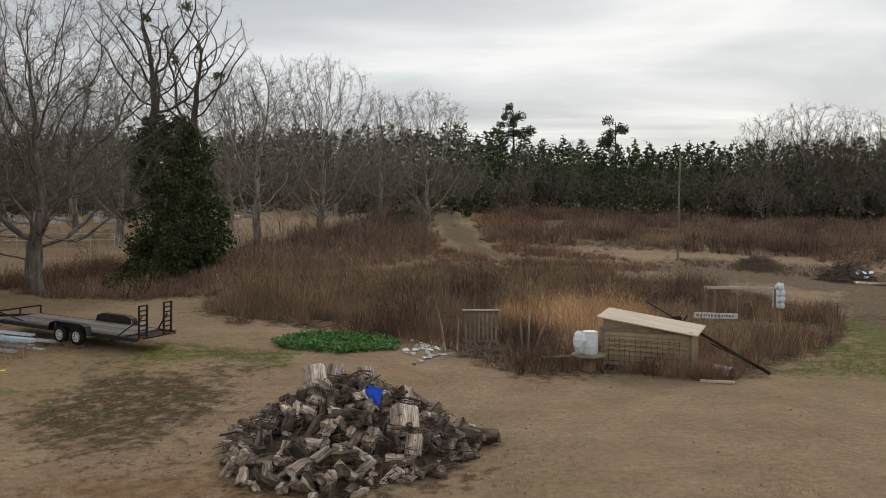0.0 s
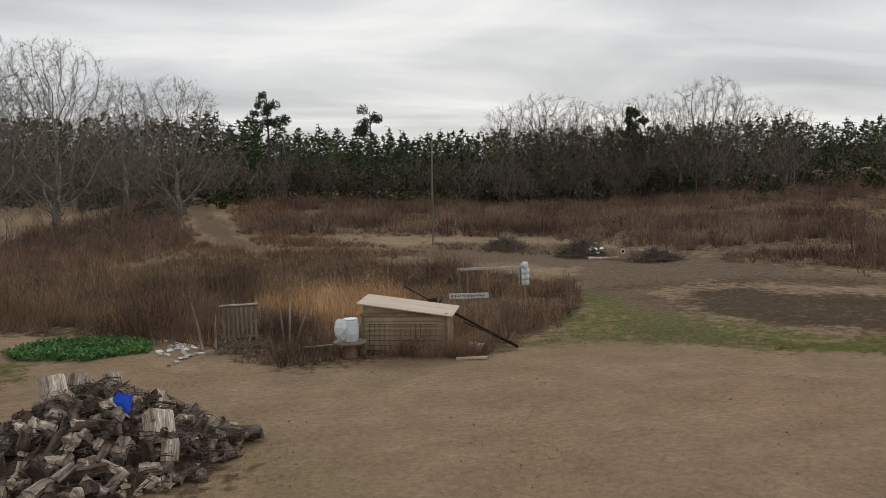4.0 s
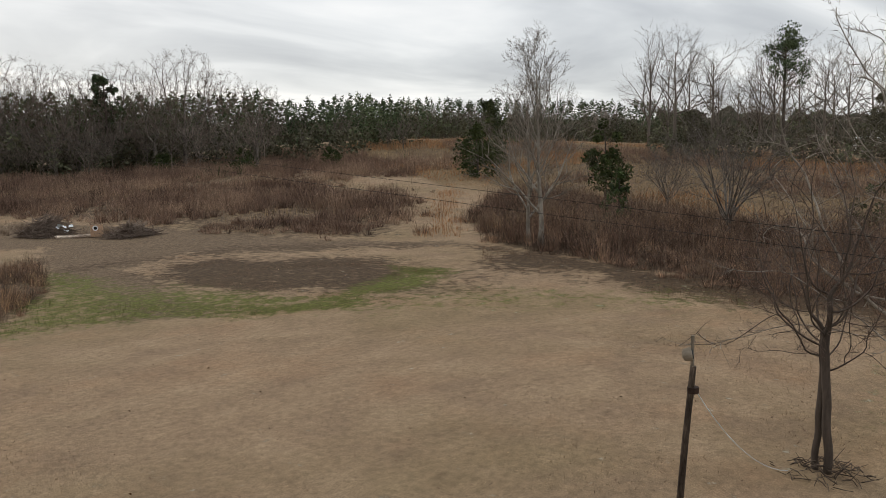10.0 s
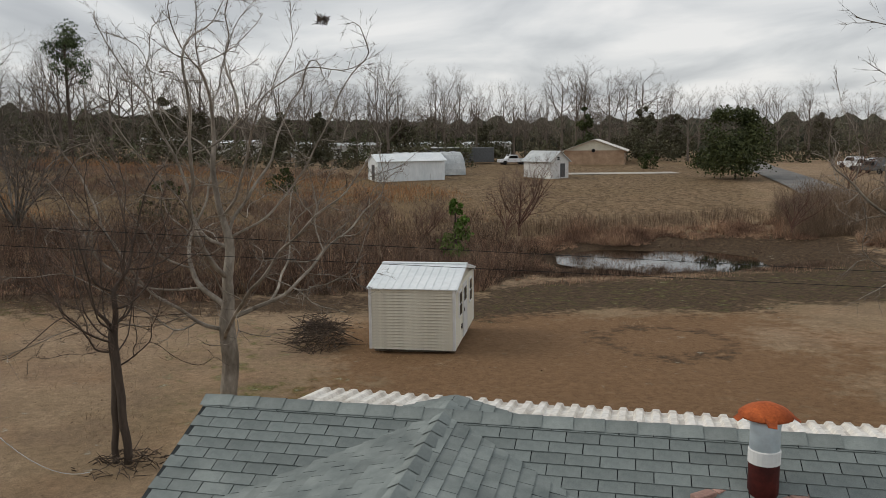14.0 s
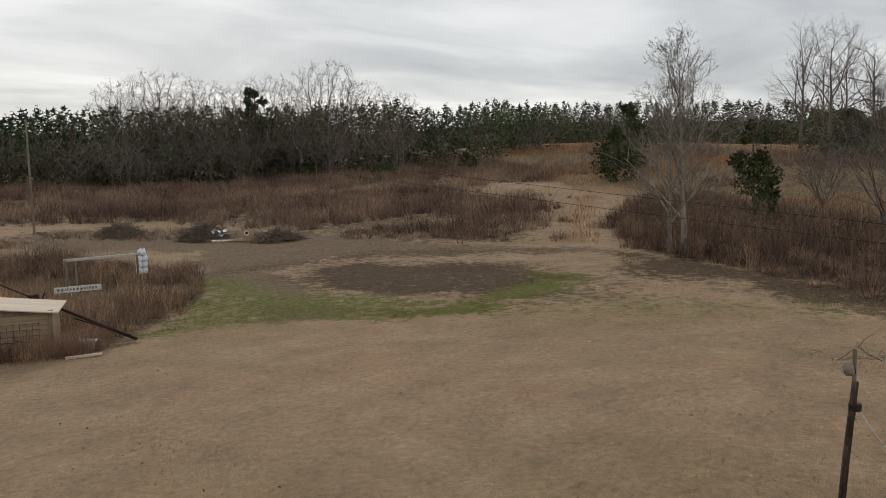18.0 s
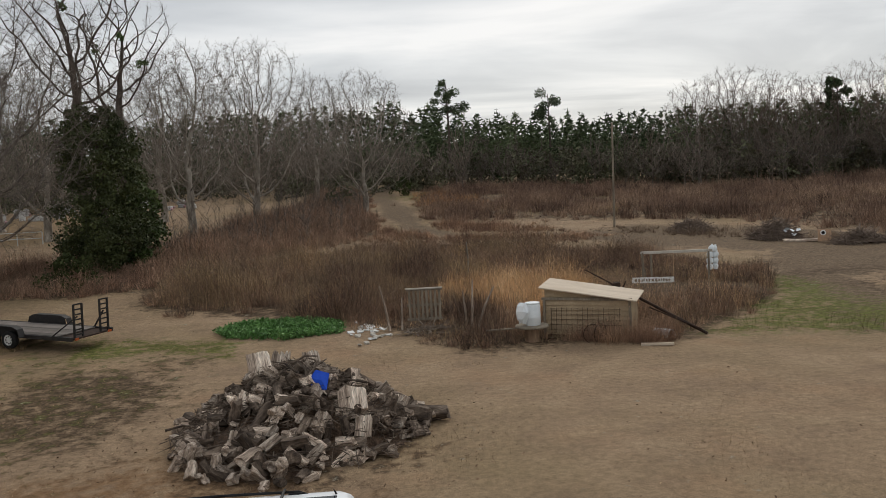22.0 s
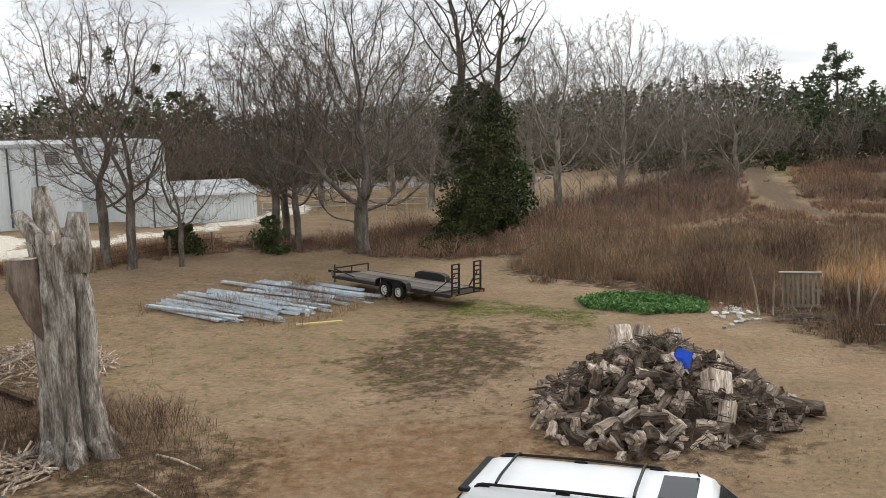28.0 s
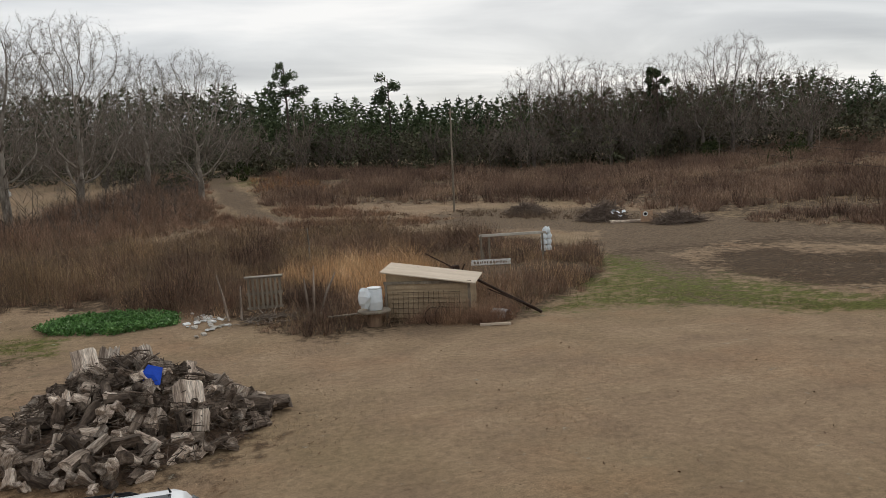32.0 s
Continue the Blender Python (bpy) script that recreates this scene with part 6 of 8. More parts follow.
def build_brick_hall():
    # long hall with a lower white-walled aisle in front; x runs along the front, y to the back
    p, q = Vector((-49.9, 4.0, 0)), Vector((-54.6, 37.5, 0))
    a = math.degrees(math.atan2(q.y - p.y, q.x - p.x))
    gz = 2.35
    L = 46.0
    m = rot_z(q.x, q.y, gz, a) @ Matrix.Translation((-L, 0, 0))
    t = thing("brick_hall", "long brick hall with brown metal roofs and white wall", "building", m)
    H1, D1, H2, D2, HR = 4.05, 5.0, 5.95, 12.0, 9.2
    X2 = 6.5
    part("aisle_wall", Shape().box((L / 2, .15, H1 / 2 - .6), (L, .3, H1 + 1.2)), WALL_WHITE, t, "white painted wall")
    part("hall_wall", Shape().box((L / 2 + X2 / 2, D1 + D2 / 2, H2 / 2 - .5), (L + X2, D2, H2 + 1)), BRICK_RED, t, "red brick wall")
    def slab(name, y0, z0, y1, z1, mat, x0=-.3, x1=L + .3, th=.14):
        s = Shape().prism([(y0, z0), (y1, z1), (y1, z1 + th), (y0, z0 + th)], x1 - x0, Matrix.Translation(((x0 + x1) / 2, 0, 0)) @ Matrix.Rotation(math.pi / 2, 4, "Z") @ Matrix.Scale(1, 4))
        return part(name, s, mat, t)
    # the outline's x becomes y after the quarter turn
    low = slab("aisle_roof", -.45, H1 - .1, D1, H2 - .45, ROOF_BROWN)
    up = slab("hall_roof", D1 - .6, H2 - .05, D1 + D2 / 2, HR, ROOF_BROWN, x1=L + X2 + .3)
    slab("hall_roof", D1 + D2 + .6, H2 - .05, D1 + D2 / 2, HR, ROOF_BROWN, x1=L + X2 + .3)
    part("gutter", Shape().box((L / 2, -.5, H1 + .02), (L + .6, .14, .14)), WHITE_PAINT, t, "white gutter")
    part("upper_gutter", Shape().box((L / 2 + X2 / 2, D1 - .66, H2 + .04), (L + X2 + .6, .16, .2)), WHITE_PAINT, t, "white gutter")
    for k in range(60):
        x = .4 + k * ((L + X2) / 60)
        if x < L:
            part("roof_seam", plank_box((x, -.4, H1 + .07), (x, D1 - .05, H2 - .28), .025, .02), ROOF_BROWN, low)
        part("roof_seam", plank_box((x, D1 - .55, H2 + .13), (x, D1 + D2 / 2, HR + .17), .025, .02), ROOF_BROWN, up)
    # brick gable end
    s = Shape().prism([(0, -.6), (D1, -.6), (D1, H2 - .5), (0, H1 - .15)], .3, Matrix.Translation((L - .12, 0, 0)) @ Matrix.Rotation(math.pi / 2, 4, "Z"))
    part("end_wall", s, BRICK_RED, t, "red brick end wall")
    s = Shape().prism([(D1, H2 - .1), (D1 + D2, H2 - .1), (D1 + D2 / 2, HR - .05)], .3, Matrix.Translation((L + X2 - .12, 0, 0)) @ Matrix.Rotation(math.pi / 2, 4, "Z"))
    part("gable", s, BRICK_RED, t, "red brick gable")
    part("corner_pilaster", Shape().box((L - .05, -.06, H1 / 2 - .5), (.5, .25, H1 + .8)), BRICK_RED, t, "red brick corner")
    for x, y, h in ((L - 21.5, D1 + 3.2, .8), (L - 32, D1 + 3.8, .5), (L - 25, D1 - .6, .9), (L - 38, D1 + 1, .6)):
        part("vent_pipe", Shape().turned([(.09, -.3), (.09, h * .6), (.16, h * .62), (.12, h)], 10), CONCRETE, t, m=Matrix.Translation((x, y, H2 + (HR - H2) * max(0, y - D1) / (D2 / 2))))
    for x in (L - 12.5, L - 28):
        part("downpipe", Shape().box((x, -.06, H1 / 2), (.1, .1, H1)), WHITE_PAINT, t)
    for k in range(3):
        part("wall_rail", Shape().box((L - 17 - k * 6.2, -.03, 1.55), (5.0, .05, .05)), CONCRETE, t)
    # steps at the brick end
    for k in range(6):
        part("step", Shape().box((L + 1.9 - k * .28, 2.2, .17 * k), (.3, 1.3, .05)), WOOD_OLD, t)
    for y in (1.55, 2.85):
        part("stair_rail", plank_box((L + 2.0, y, .9), (L + .3, y, 2.0), .06, .09), WOOD_OLD, t)
        part("stair_post", Shape().box((L + 2.0, y, .4), (.09, .09, 1.1)), WOOD_OLD, t)
    return t


build_brick_hall()


def build_white_hall():
    L0, M0 = Vector((-61.4, 43.4)), Vector((-52.0, 53.4))
    a = math.degrees(math.atan2(M0.y - L0.y, M0.x - L0.x))
    gz = 3.4
    L, H, D = (M0 - L0).length, 6.1, 10.0
    t = thing("metal_hall", "large white ribbed metal hall with dark downpipes", "building", rot_z(L0.x, L0.y, gz, a))
    part("wall", Shape().prism([(0, -1), (D, -1), (D, H - .1), (D / 2, H + .5), (0, H - .1)], L, Matrix.Translation((L / 2, 0, 0)) @ Matrix.Rotation(math.pi / 2, 4, "Z")), METAL_WHITE, t)
    rib = Shape().box((0, -.02, H / 2 - .5), (.05, .04, H + .8)).mesh("wall_rib", METAL_WHITE)
    for k in range(int(L / .3)):
        part("wall_rib", rib, None, t, m=Matrix.Translation((.15 + k * .3, 0, 0)))
    for k in range(int(D / .3)):
        part("wall_rib", rib, None, t, m=Matrix.Translation((L, .15 + k * .3, 0)) @ Matrix.Rotation(math.pi / 2, 4, "Z"))
    part("eave_gutter", Shape().box((L / 2, -.12, H - .02), (L + .3, .2, .24)), METAL_GREY, t, "grey gutter")
    for sgn in (0, 1):
        s = Shape().prism([(-.2, H - .02), (D / 2, H + .58), (D / 2, H + .68), (-.2, H + .1)], L + .4, Matrix.Translation((L / 2, 0, 0)) @ Matrix.Rotation(math.pi / 2, 4, "Z"))
        part("roof_slope", s, METAL_GREY, t, m=Matrix.Translation((0, D, 0)) @ Matrix.Scale(-1, 4, (0, 1, 0)) if sgn else None)
    for x in (5.2, 8.6, 10.6):
        part("downpipe", Shape().box((x, -.1, H / 2 - .3), (.14, .14, H + .2)), CAMO_GREY, t, "dark downpipe")
    # louvre and side door canopy
    v = part("louvre", Shape().box((L - 1.9, -.05, H - 1.0), (1.0, .12, .9)), CAMO_GREY, t, "grey louvre")
    for k in range(5):
        part("slat", Shape().box((L - 1.9, -.13, H - 1.35 + k * .17), (.9, .05, .05)), METAL_GREY, v)
    # taller end bay whose wall faces the yard
    near = t.matrix_basis.inverted() @ rot_z(-56.7, 54.2, gz, 36)
    bay = part("end_bay", Shape().prism([(0, -1), (9.5, -1), (9.5, 6.55), (4.0, 6.85), (0, 6.6)], 8.0, Matrix.Translation((0, 4, 0))), METAL_WHITE, t, m=near)
    for k in range(31):
        part("wall_rib", Shape().box((.15 + k * .3, -.02, 2.75), (.05, .04, 7.5)), METAL_WHITE, bay)
    part("bay_trim", Shape().box((9.5, -.02, 2.75), (.12, .1, 7.6)), WHITE_PAINT, bay)
    part("louvre", Shape().box((5.6, -.05, 5.7), (1.0, .1, .8)), CAMO_GREY, bay, "grey louvre")
    part("louvre", Shape().box((2.9, -.05, 5.7), (.8, .1, .7)), CAMO_GREY, bay, "grey louvre")
    c = part("canopy", Shape().box((1.2, -.9, 3.1), (2.4, 1.8, .1)), METAL_GREY, t)
    for x in (.1, 2.3):
        part("canopy_post", Shape().box((x, -1.7, 1.4), (.08, .08, 3.3)), WHITE_PAINT, c)
    part("door", Shape().box((1.2, -.04, 1.05), (1.1, .08, 2.1)), WHITE_PAINT, t)
    return t


build_white_hall()


def build_low_store():
    # gable end toward the drive, long side to the yard
    p, q = Vector((-44.6, 53.2)), Vector((-41.2, 62.6))
    a = math.degrees(math.atan2(q.y - p.y, q.x - p.x))
    L, W, H, rise = (q - p).length, 4.4, 2.5, 1.1
    m = rot_z(p.x, p.y, 2.55, a) @ Matrix.Translation((L / 2, W / 2, 0))
    t = gable_house("metal_store", "low white metal store with a weathered grey roof", "building", m, L, W, H, rise, METAL_WHITE, METAL_GREY, .3)
    rib = Shape().box((0, -.02, H / 2), (.04, .03, H)).mesh("wall_rib", METAL_WHITE)
    for k in range(int(L / .35)):
        part("wall_rib", rib, None, t, m=Matrix.Translation((-L / 2 + .2 + k * .35, -W / 2, 0)))
    for k in range(int(W / .35)):
        part("wall_rib", rib, None, t, m=Matrix.Translation((-L / 2, -W / 2 + .2 + k * .35, 0)) @ Matrix.Rotation(-math.pi / 2, 4, "Z"))
    part("gutter", Shape().box((0, -W / 2 - .3, H - .08), (L + .5, .12, .12)), WHITE_PAINT, t)
    part("downpipe", Shape().box((-L / 2 + .02, -W / 2 - .06, H / 2), (.1, .1, H)), CAMO_GREY, t)
    part("corner_trim", Shape().box((-L / 2 - .02, -W / 2 - .02, H / 2), (.1, .1, H)), WHITE_PAINT, t)
    part("door", Shape().box((-L / 2 - .03, .4, 1.02), (.06, 1.6, 2.05)), WHITE_PAINT, t)
    return t


build_low_store()


def build_far_places():
    # white metal workshop with an arched store behind
    t = gable_house("workshop", "low white metal workshop on the far lawn", "building", rot_z(116.2, -11.0, .35, 104), 9.8, 4.6, 2.6, .9, METAL_WHITE, METAL_WHITE, .3)
    part("door", Shape().box((-4.93, .2, 1.05), (.06, 1.2, 2.1)), CAMO_GREY, t)
    part("door", Shape().box((4.93, .2, 1.05), (.06, 1.2, 2.1)), CAMO_GREY, t)
    q = thing("arched_store", "ribbed arched metal store behind the workshop", "building", rot_z(123.5, -14.5, .5, 104))
    arch = [(2.6 * math.cos(math.pi * k / 12), 3.4 * math.sin(math.pi * k / 12)) for k in range(13)]
    for k in range(14):
        part("arch_rib", Shape().prism([(x * (1 + .02 * (k % 2)), z * (1 + .02 * (k % 2))) for x, z in arch], .75, Matrix.Translation((-5.2 + k * .75, 0, 0)) @ Matrix.Rotation(math.pi / 2, 4, "Z")), METAL_GREY, q)
    part("door", Shape().box((-5.62, .3, 1.05), (.06, 1.0, 2.1)), WHITE_PAINT, q)
    part("door", Shape().box((5.02, .3, 1.05), (.06, 1.0, 2.1)), WHITE_PAINT, q)
    # small white cottage shed
    s = gable_house("cottage_shed", "small white clapboard shed with a dark door", "shed", rot_z(115.5, -31.0, .4, 30), 5.4, 3.6, 2.3, 1.3, WHITE_PAINT, METAL_GREY, .3)
    part("door", Shape().box((-2.72, -.6, .95), (.06, .9, 1.9)), CAMO_GREY, s)
    part("door", Shape().box((1.2, -1.82, .95), (.9, .06, 1.9)), CAMO_GREY, s)
    wall_window(s, -2.72, .3, 2.6, .5, .5, -90)
    # tan brick house
    h = gable_house("brick_house", "tan brick bungalow with a pale metal roof", "house", rot_z(146.5, -48.8, .9, -22), 13, 10.4, 2.6, 1.9, BRICK_TAN, METAL_STAIN, .6)
    part("gable_panel", Shape().prism([(-4.9, 2.62), (4.9, 2.62), (0, 4.4)], .06, Matrix.Translation((-6.53, 0, 0)) @ Matrix.Rotation(math.pi / 2, 4, "Z")), VINYL, h, "cream gable")
    part("gable_vent", Shape().turned([(.32, 0), (.32, .06)], 12), CAR_BLACK, h, m=Matrix.Translation((-6.55, .1, 2.6)) @ Matrix.Rotation(-math.pi / 2, 4, "Y"))
    wall_window(h, 2, -5.22, 1.6, 1.4, 1.1, 0)
    wall_window(h, -4, -5.22, 1.6, 1.4, 1.1, 0)
    # long dark box trailer, pickups and far white trailers
    b = thing("box_trailer", "long dark grey box trailer on the far lawn", "trailer", rot_z(150, -24, .9, 95))
    part("body", Shape().box((0, 0, 1.9), (12.5, 2.6, 2.7), bevel=.1), CAMO_GREY, b)
    part("roof", Shape().box((2, 0, 3.3), (7, 2.5, .16), bevel=.04), WHITE_PAINT, b)
    for x in (2.2, 3.2):
        for y in (-1.2, 1.2):
            part("wheel", Shape().turned([(.2, -.13), (.42, -.13), (.42, .13), (.2, .13)], 14), RUBBER, b, m=Matrix.Translation((x, y, .42)) @ Matrix.Rotation(math.pi / 2, 4, "X"))
    for x, y, a, mt in ((146, -33, 95, CAR_WHITE), (158, -46, 80, CAR_WHITE), (104, -74, 15, CAMO_GREY), (110, -77, 200, CAR_WHITE), (112, -80, 20, CAMO_GREY), (117, -80, 10, CAR_WHITE)):
        pickup(x, y, a, mt)
    for k, (x, y, a) in enumerate(((185, 6, 95), (180, -6, 92), (182, -20, 97), (178, -34, 90), (188, 20, 100), (186, 34, 95))):
        w = gable_house("mobile_home", "long pale mobile home far off behind trees", "house", rot_z(x, y, land(x, y) + .2, a), 11, 4, 2.6, .5, WHITE_PAINT, METAL_WHITE, .2)
        for u in (-3.5, 0, 3.5):
            wall_window(w, u, 2.02, 1.5, .8, .8, 180, panes=1)


def pickup(x, y, a, mat):
    t = thing("pickup_truck", "parked pickup truck on the far drive", "car", rot_z(x, y, land(x, y), a))
    part("body", Shape().prism([(-2.6, .45), (2.6, .45), (2.6, .95), (1.3, 1.05), (.75, 1.75), (-.7, 1.75), (-.9, 1.1), (-2.6, 1.1)], 1.85), mat, t)
    part("window", Shape().prism([(.62, 1.62), (1.08, 1.12), (-.75, 1.12), (-.62, 1.62)], 1.88), CAR_GLASS, t)
    part("windscreen", Shape().add([(1.24, -.75, 1.1), (1.24, .75, 1.1), (.8, .7, 1.7), (.8, -.7, 1.7)], [(0, 1, 2, 3)]), CAR_GLASS, t)
    for sx in (-1.6, 1.65):
        for sy in (-.85, .85):
            part("wheel", Shape().turned([(.2, -.12), (.37, -.12), (.37, .12), (.2, .12)], 14), RUBBER, t, m=Matrix.Translation((sx, sy, .37)) @ Matrix.Rotation(math.pi / 2, 4, "X"))
    return t


build_far_places()


def build_street():
    # asphalt strip that follows the land
    s = Shape()
    pts = []
    for (x0, y0), (x1, y1) in zip(STREET, STREET[1:]):
        for k in range(8):
            pts.append((x0 + (x1 - x0) * k / 8, y0 + (y1 - y0) * k / 8))
    pts.append(STREET[-1])
    vs, fs = [], []
    for i, (x, y) in enumerate(pts):
        nx, ny = pts[min(i + 1, len(pts) - 1)], pts[max(i - 1, 0)]
        d = Vector((nx[0] - ny[0], nx[1] - ny[1])).normalized()
        for o in (-2.6, 0, 2.6):
            px, py = x - d.y * o, y + d.x * o
            vs.append((px, py, max(land(px, py), land(x, y)) + .12))
    for i in range(len(pts) - 1):
        for k in range(2):
            fs.append((i*3 + k, i*3 + k + 1, i*3 + k + 4, i*3 + k + 3))
    s.add(vs, fs)
    asphalt = material("worn_asphalt", [srgb(102, 100, 97), srgb(126, 123, 119)], scale=.4, fine=14, rough=.85, spec=.35)
    solid("road", s, asphalt, "worn grey asphalt street beyond the pond", "road", kind="structure")
    edge = [(119 - .25 * k, -34 - 1.15 * k) for k in range(16)]
    d = Shape().add([(x + o, y, land(x + o, y) + .06) for x, y in edge for o in (0, 3.5)], [(2*k, 2*k + 1, 2*k + 3, 2*k + 2) for k in range(15)])
    solid("pavement", d, CONCRETE, "pale concrete drive before the brick house", "pavement", kind="structure")


build_street()

# ---- the yard ----
def rough_log(seed, L, r, mats_split=False):
    """A short log or split billet along z, with a bark side and uneven ends."""
    rg = np.random.default_rng(seed)
    n = 9
    s = Shape()
    if mats_split:
        base = [(0, 0), (r * 1.25, -r * .15), (r * 1.35, r * .35), (r * .95, r * .95), (r * .3, r * 1.2)]
        base = [(x - r * .7 + rg.normal(0, r * .16), y - r * .45 + rg.normal(0, r * .16)) for x, y in base]
    else:
        base = [(r * math.cos(6.283 * k / n) * rg.uniform(.86, 1.1), r * math.sin(6.283 * k / n) * rg.uniform(.86, 1.1)) for k in range(n)]
    vs = []
    for i, z in enumerate((-.5, -.47, -.15, .2, .47, .5)):
        k = .9 if i in (0, 5) else 1.0
        vs += [(x * k * (1 - .3 * z) + rg.normal(0, r * .09), y * k * (1 - .3 * z) + rg.normal(0, r * .09), z * L + rg.normal(0, L * (.06 if i in (0, 5) else .02))) for x, y in base]
    m = len(base)
    fs = [(i*m + k, i*m + (k + 1) % m, (i + 1)*m + (k + 1) % m, (i + 1)*m + k) for i in range(5) for k in range(m)]
    s.add(vs, fs + [tuple(range(m - 1, -1, -1)), tuple(5*m + k for k in range(m))])
    return s


def build_wood_pile():
    rg = np.random.default_rng(77)
    cx, cy, A, B, H = -2.5, 21.4, 3.25, 3.3, 1.95
    t = thing("firewood_pile", "large heap of weathered grey split logs and bark in the yard", "wood pile", Matrix.Translation(on(cx, cy)))
    core = Shape()
    nr, na = 9, 36
    vs = [(0, 0, H - .55)]
    for i in range(1, nr + 1):
        f = i / nr
        for k in range(na):
            a = 6.2832 * k / na
            w = 1 + .08 * math.sin(3 * a + 1) + .05 * math.sin(7 * a)
            vs.append((A * .95 * f * w * math.cos(a), B * .95 * f * w * math.sin(a), max(-.1, (H - .48) * (1 - f ** 1.3) + rg.normal(0, .06) - .04)))
    fs = [(0, 1 + k, 1 + (k + 1) % na) for k in range(na)]
    for i in range(nr - 1):
        fs += [(1 + i*na + k, 1 + (i+1)*na + k, 1 + (i+1)*na + (k+1) % na, 1 + i*na + (k+1) % na) for k in range(na)]
    core.add(vs, fs)
    part("bark_rubble", core, material("bark_rubble", [srgb(66, 53, 44), srgb(118, 97, 80)], scale=6, fine=26, bump=.08, vary=.6), t, "dark bark and rotted chips")
    logs = [rough_log(k, rg.uniform(.5, .75), rg.uniform(.14, .22)).mesh("log", (WOOD_GREY, WOOD_DARK)[k % 2]) for k in range(6)]
    splits = [rough_log(20 + k, rg.uniform(.45, .75), rg.uniform(.15, .24), True).mesh("split_log", (WOOD_GREY, WOOD_GREY, WOOD_DARK, WOOD_GREY, WOOD_DARK)[k % 5]) for k in range(10)]
    for k in range(290):
        a = rg.uniform(0, 6.2832)
        f = rg.uniform(0.02, 1.02) ** .55
        w = 1 + .08 * math.sin(3 * a + 1) + .05 * math.sin(7 * a)
        x, y = A * f * w * math.cos(a), B * f * w * math.sin(a)
        z = max(.1, (H - .22) * (1 - f ** 1.3) + rg.uniform(-.05, .2) * (1 - .5 * f))
        me = logs[rg.integers(6)] if rg.random() < .3 else splits[rg.integers(10)]
        tilt = rg.normal(80, 38)
        part(me.name.split(".")[0], me, None, t, m=Matrix.Translation((x, y, z)) @ Matrix.Rotation(rg.uniform(0, 6.28), 4, "Z") @ Matrix.Rotation(radians(tilt), 4, "X") @ Matrix.Rotation(rg.uniform(0, 6.28), 4, "Z") @ Matrix.Scale(rg.uniform(.58, .95), 4))
    for k in range(295):
        a = rg.uniform(0, 6.2832)
        f = rg.uniform(0.0, 1.08) ** .6
        w = 1 + .08 * math.sin(3 * a + 1) + .05 * math.sin(7 * a)
        x, y = A * f * w * math.cos(a), B * f * w * math.sin(a)
        z = max(.06, (H - .3) * (1 - f ** 1.3) + rg.uniform(-.08, .12))
        me = splits[rg.integers(10)]
        part("chunk", me, None, t, m=Matrix.Translation((x, y, z)) @ Matrix.Rotation(rg.uniform(0, 6.28), 4, "Z") @ Matrix.Rotation(radians(rg.normal(90, 35)), 4, "X") @ Matrix.Rotation(rg.uniform(0, 6.28), 4, "Z") @ Matrix.Scale(rg.uniform(.28, .6), 4))
    tw = Shape()
    for k in range(1500):
        a, f = rg.uniform(0, 6.28), rg.uniform(0, .96) ** .6
        p = Vector((A * f * math.cos(a), B * f * math.sin(a), max(.05, (H - .12) * (1 - f ** 1.3)) + rg.uniform(0, .12)))
        d = Vector((rg.normal(), rg.normal(), rg.normal(0, .3))).normalized() * rg.uniform(.2, .7)
        tw.tube([p - d * .5, p + Vector((0, 0, .03)), p + d * .5], [.014, .011, .005], 3, cap=False)
    part("twig_tangle", tw, WOOD_DARK, t)["kind"] = "stuff"
    # the long logs at the end of the heap
    for x, y, r, L, a in ((3.0, .2, .24, .9, 70), (3.5, .35, .21, .8, 75), (2.7, .9, .2, 1.0, 60), (2.5, .0, .26, .7, 100)):
        part("log", rough_log(int(x * 100), L, r), WOOD_DARK, t, m=Matrix.Translation((x, y, r)) @ Matrix.Rotation(radians(a), 4, "Z") @ Matrix.Rotation(math.pi / 2, 4, "X"))
    # broad weathered slabs that lie on top
    for x, y, z, w, h, a, b in ((-1.1, 1.5, 1.42, .62, .75, 15, 35), (-.55, 1.6, 1.4, .5, .62, -5, 40), (1.5, -1.2, .95, .7, .5, 8, 55), (1.75, -1.75, .45, .4, .5, -12, 58), (.35, 1.2, 1.5, .45, .45, 20, 50)):
        # one fibrous slab, ridged along its grain, with a ragged upper end
        n = 15
        front = [(-w / 2 + w * q / (n - 1), -.05 - (.02 if q % 2 else 0) - rg.uniform(0, .015)) for q in range(n)]
        ring = front + [(w / 2, .05), (-w / 2, .05)]
        m = len(ring)
        vs = [(x, y, -h / 2 + rg.normal(0, .01)) for x, y in ring] + [(x, y, h / 2 + rg.normal(0, .05)) for x, y in ring]
        s = Shape().add(vs, [(i, (i + 1) % m, m + (i + 1) % m, m + i) for i in range(m)] + [tuple(range(m - 1, -1, -1)), tuple(range(m, 2 * m))])
        part("slab", s, WOOD_GREY, t, "grey fibrous wood slab", m=Matrix.Translation((x, y, z + .16)) @ Matrix.Rotation(radians(a), 4, "Z") @ Matrix.Rotation(radians(b - 90), 4, "X"))
    for k in range(16):
        a, f = rg.uniform(0, 6.28), rg.uniform(.1, .9)
        p = Vector((A * f * math.cos(a), B * f * math.sin(a), (H - .1) * (1 - f ** 1.3) + .15))
        d = Vector((rg.normal(), rg.normal(), rg.uniform(-.1, .5))).normalized() * rg.uniform(.5, 1.3)
        part("branch", Shape().tube([p - d * .5, p + Vector((0, 0, .1)), p + d * .5], [.035, .028, .014], 6), WOOD_DARK, t)
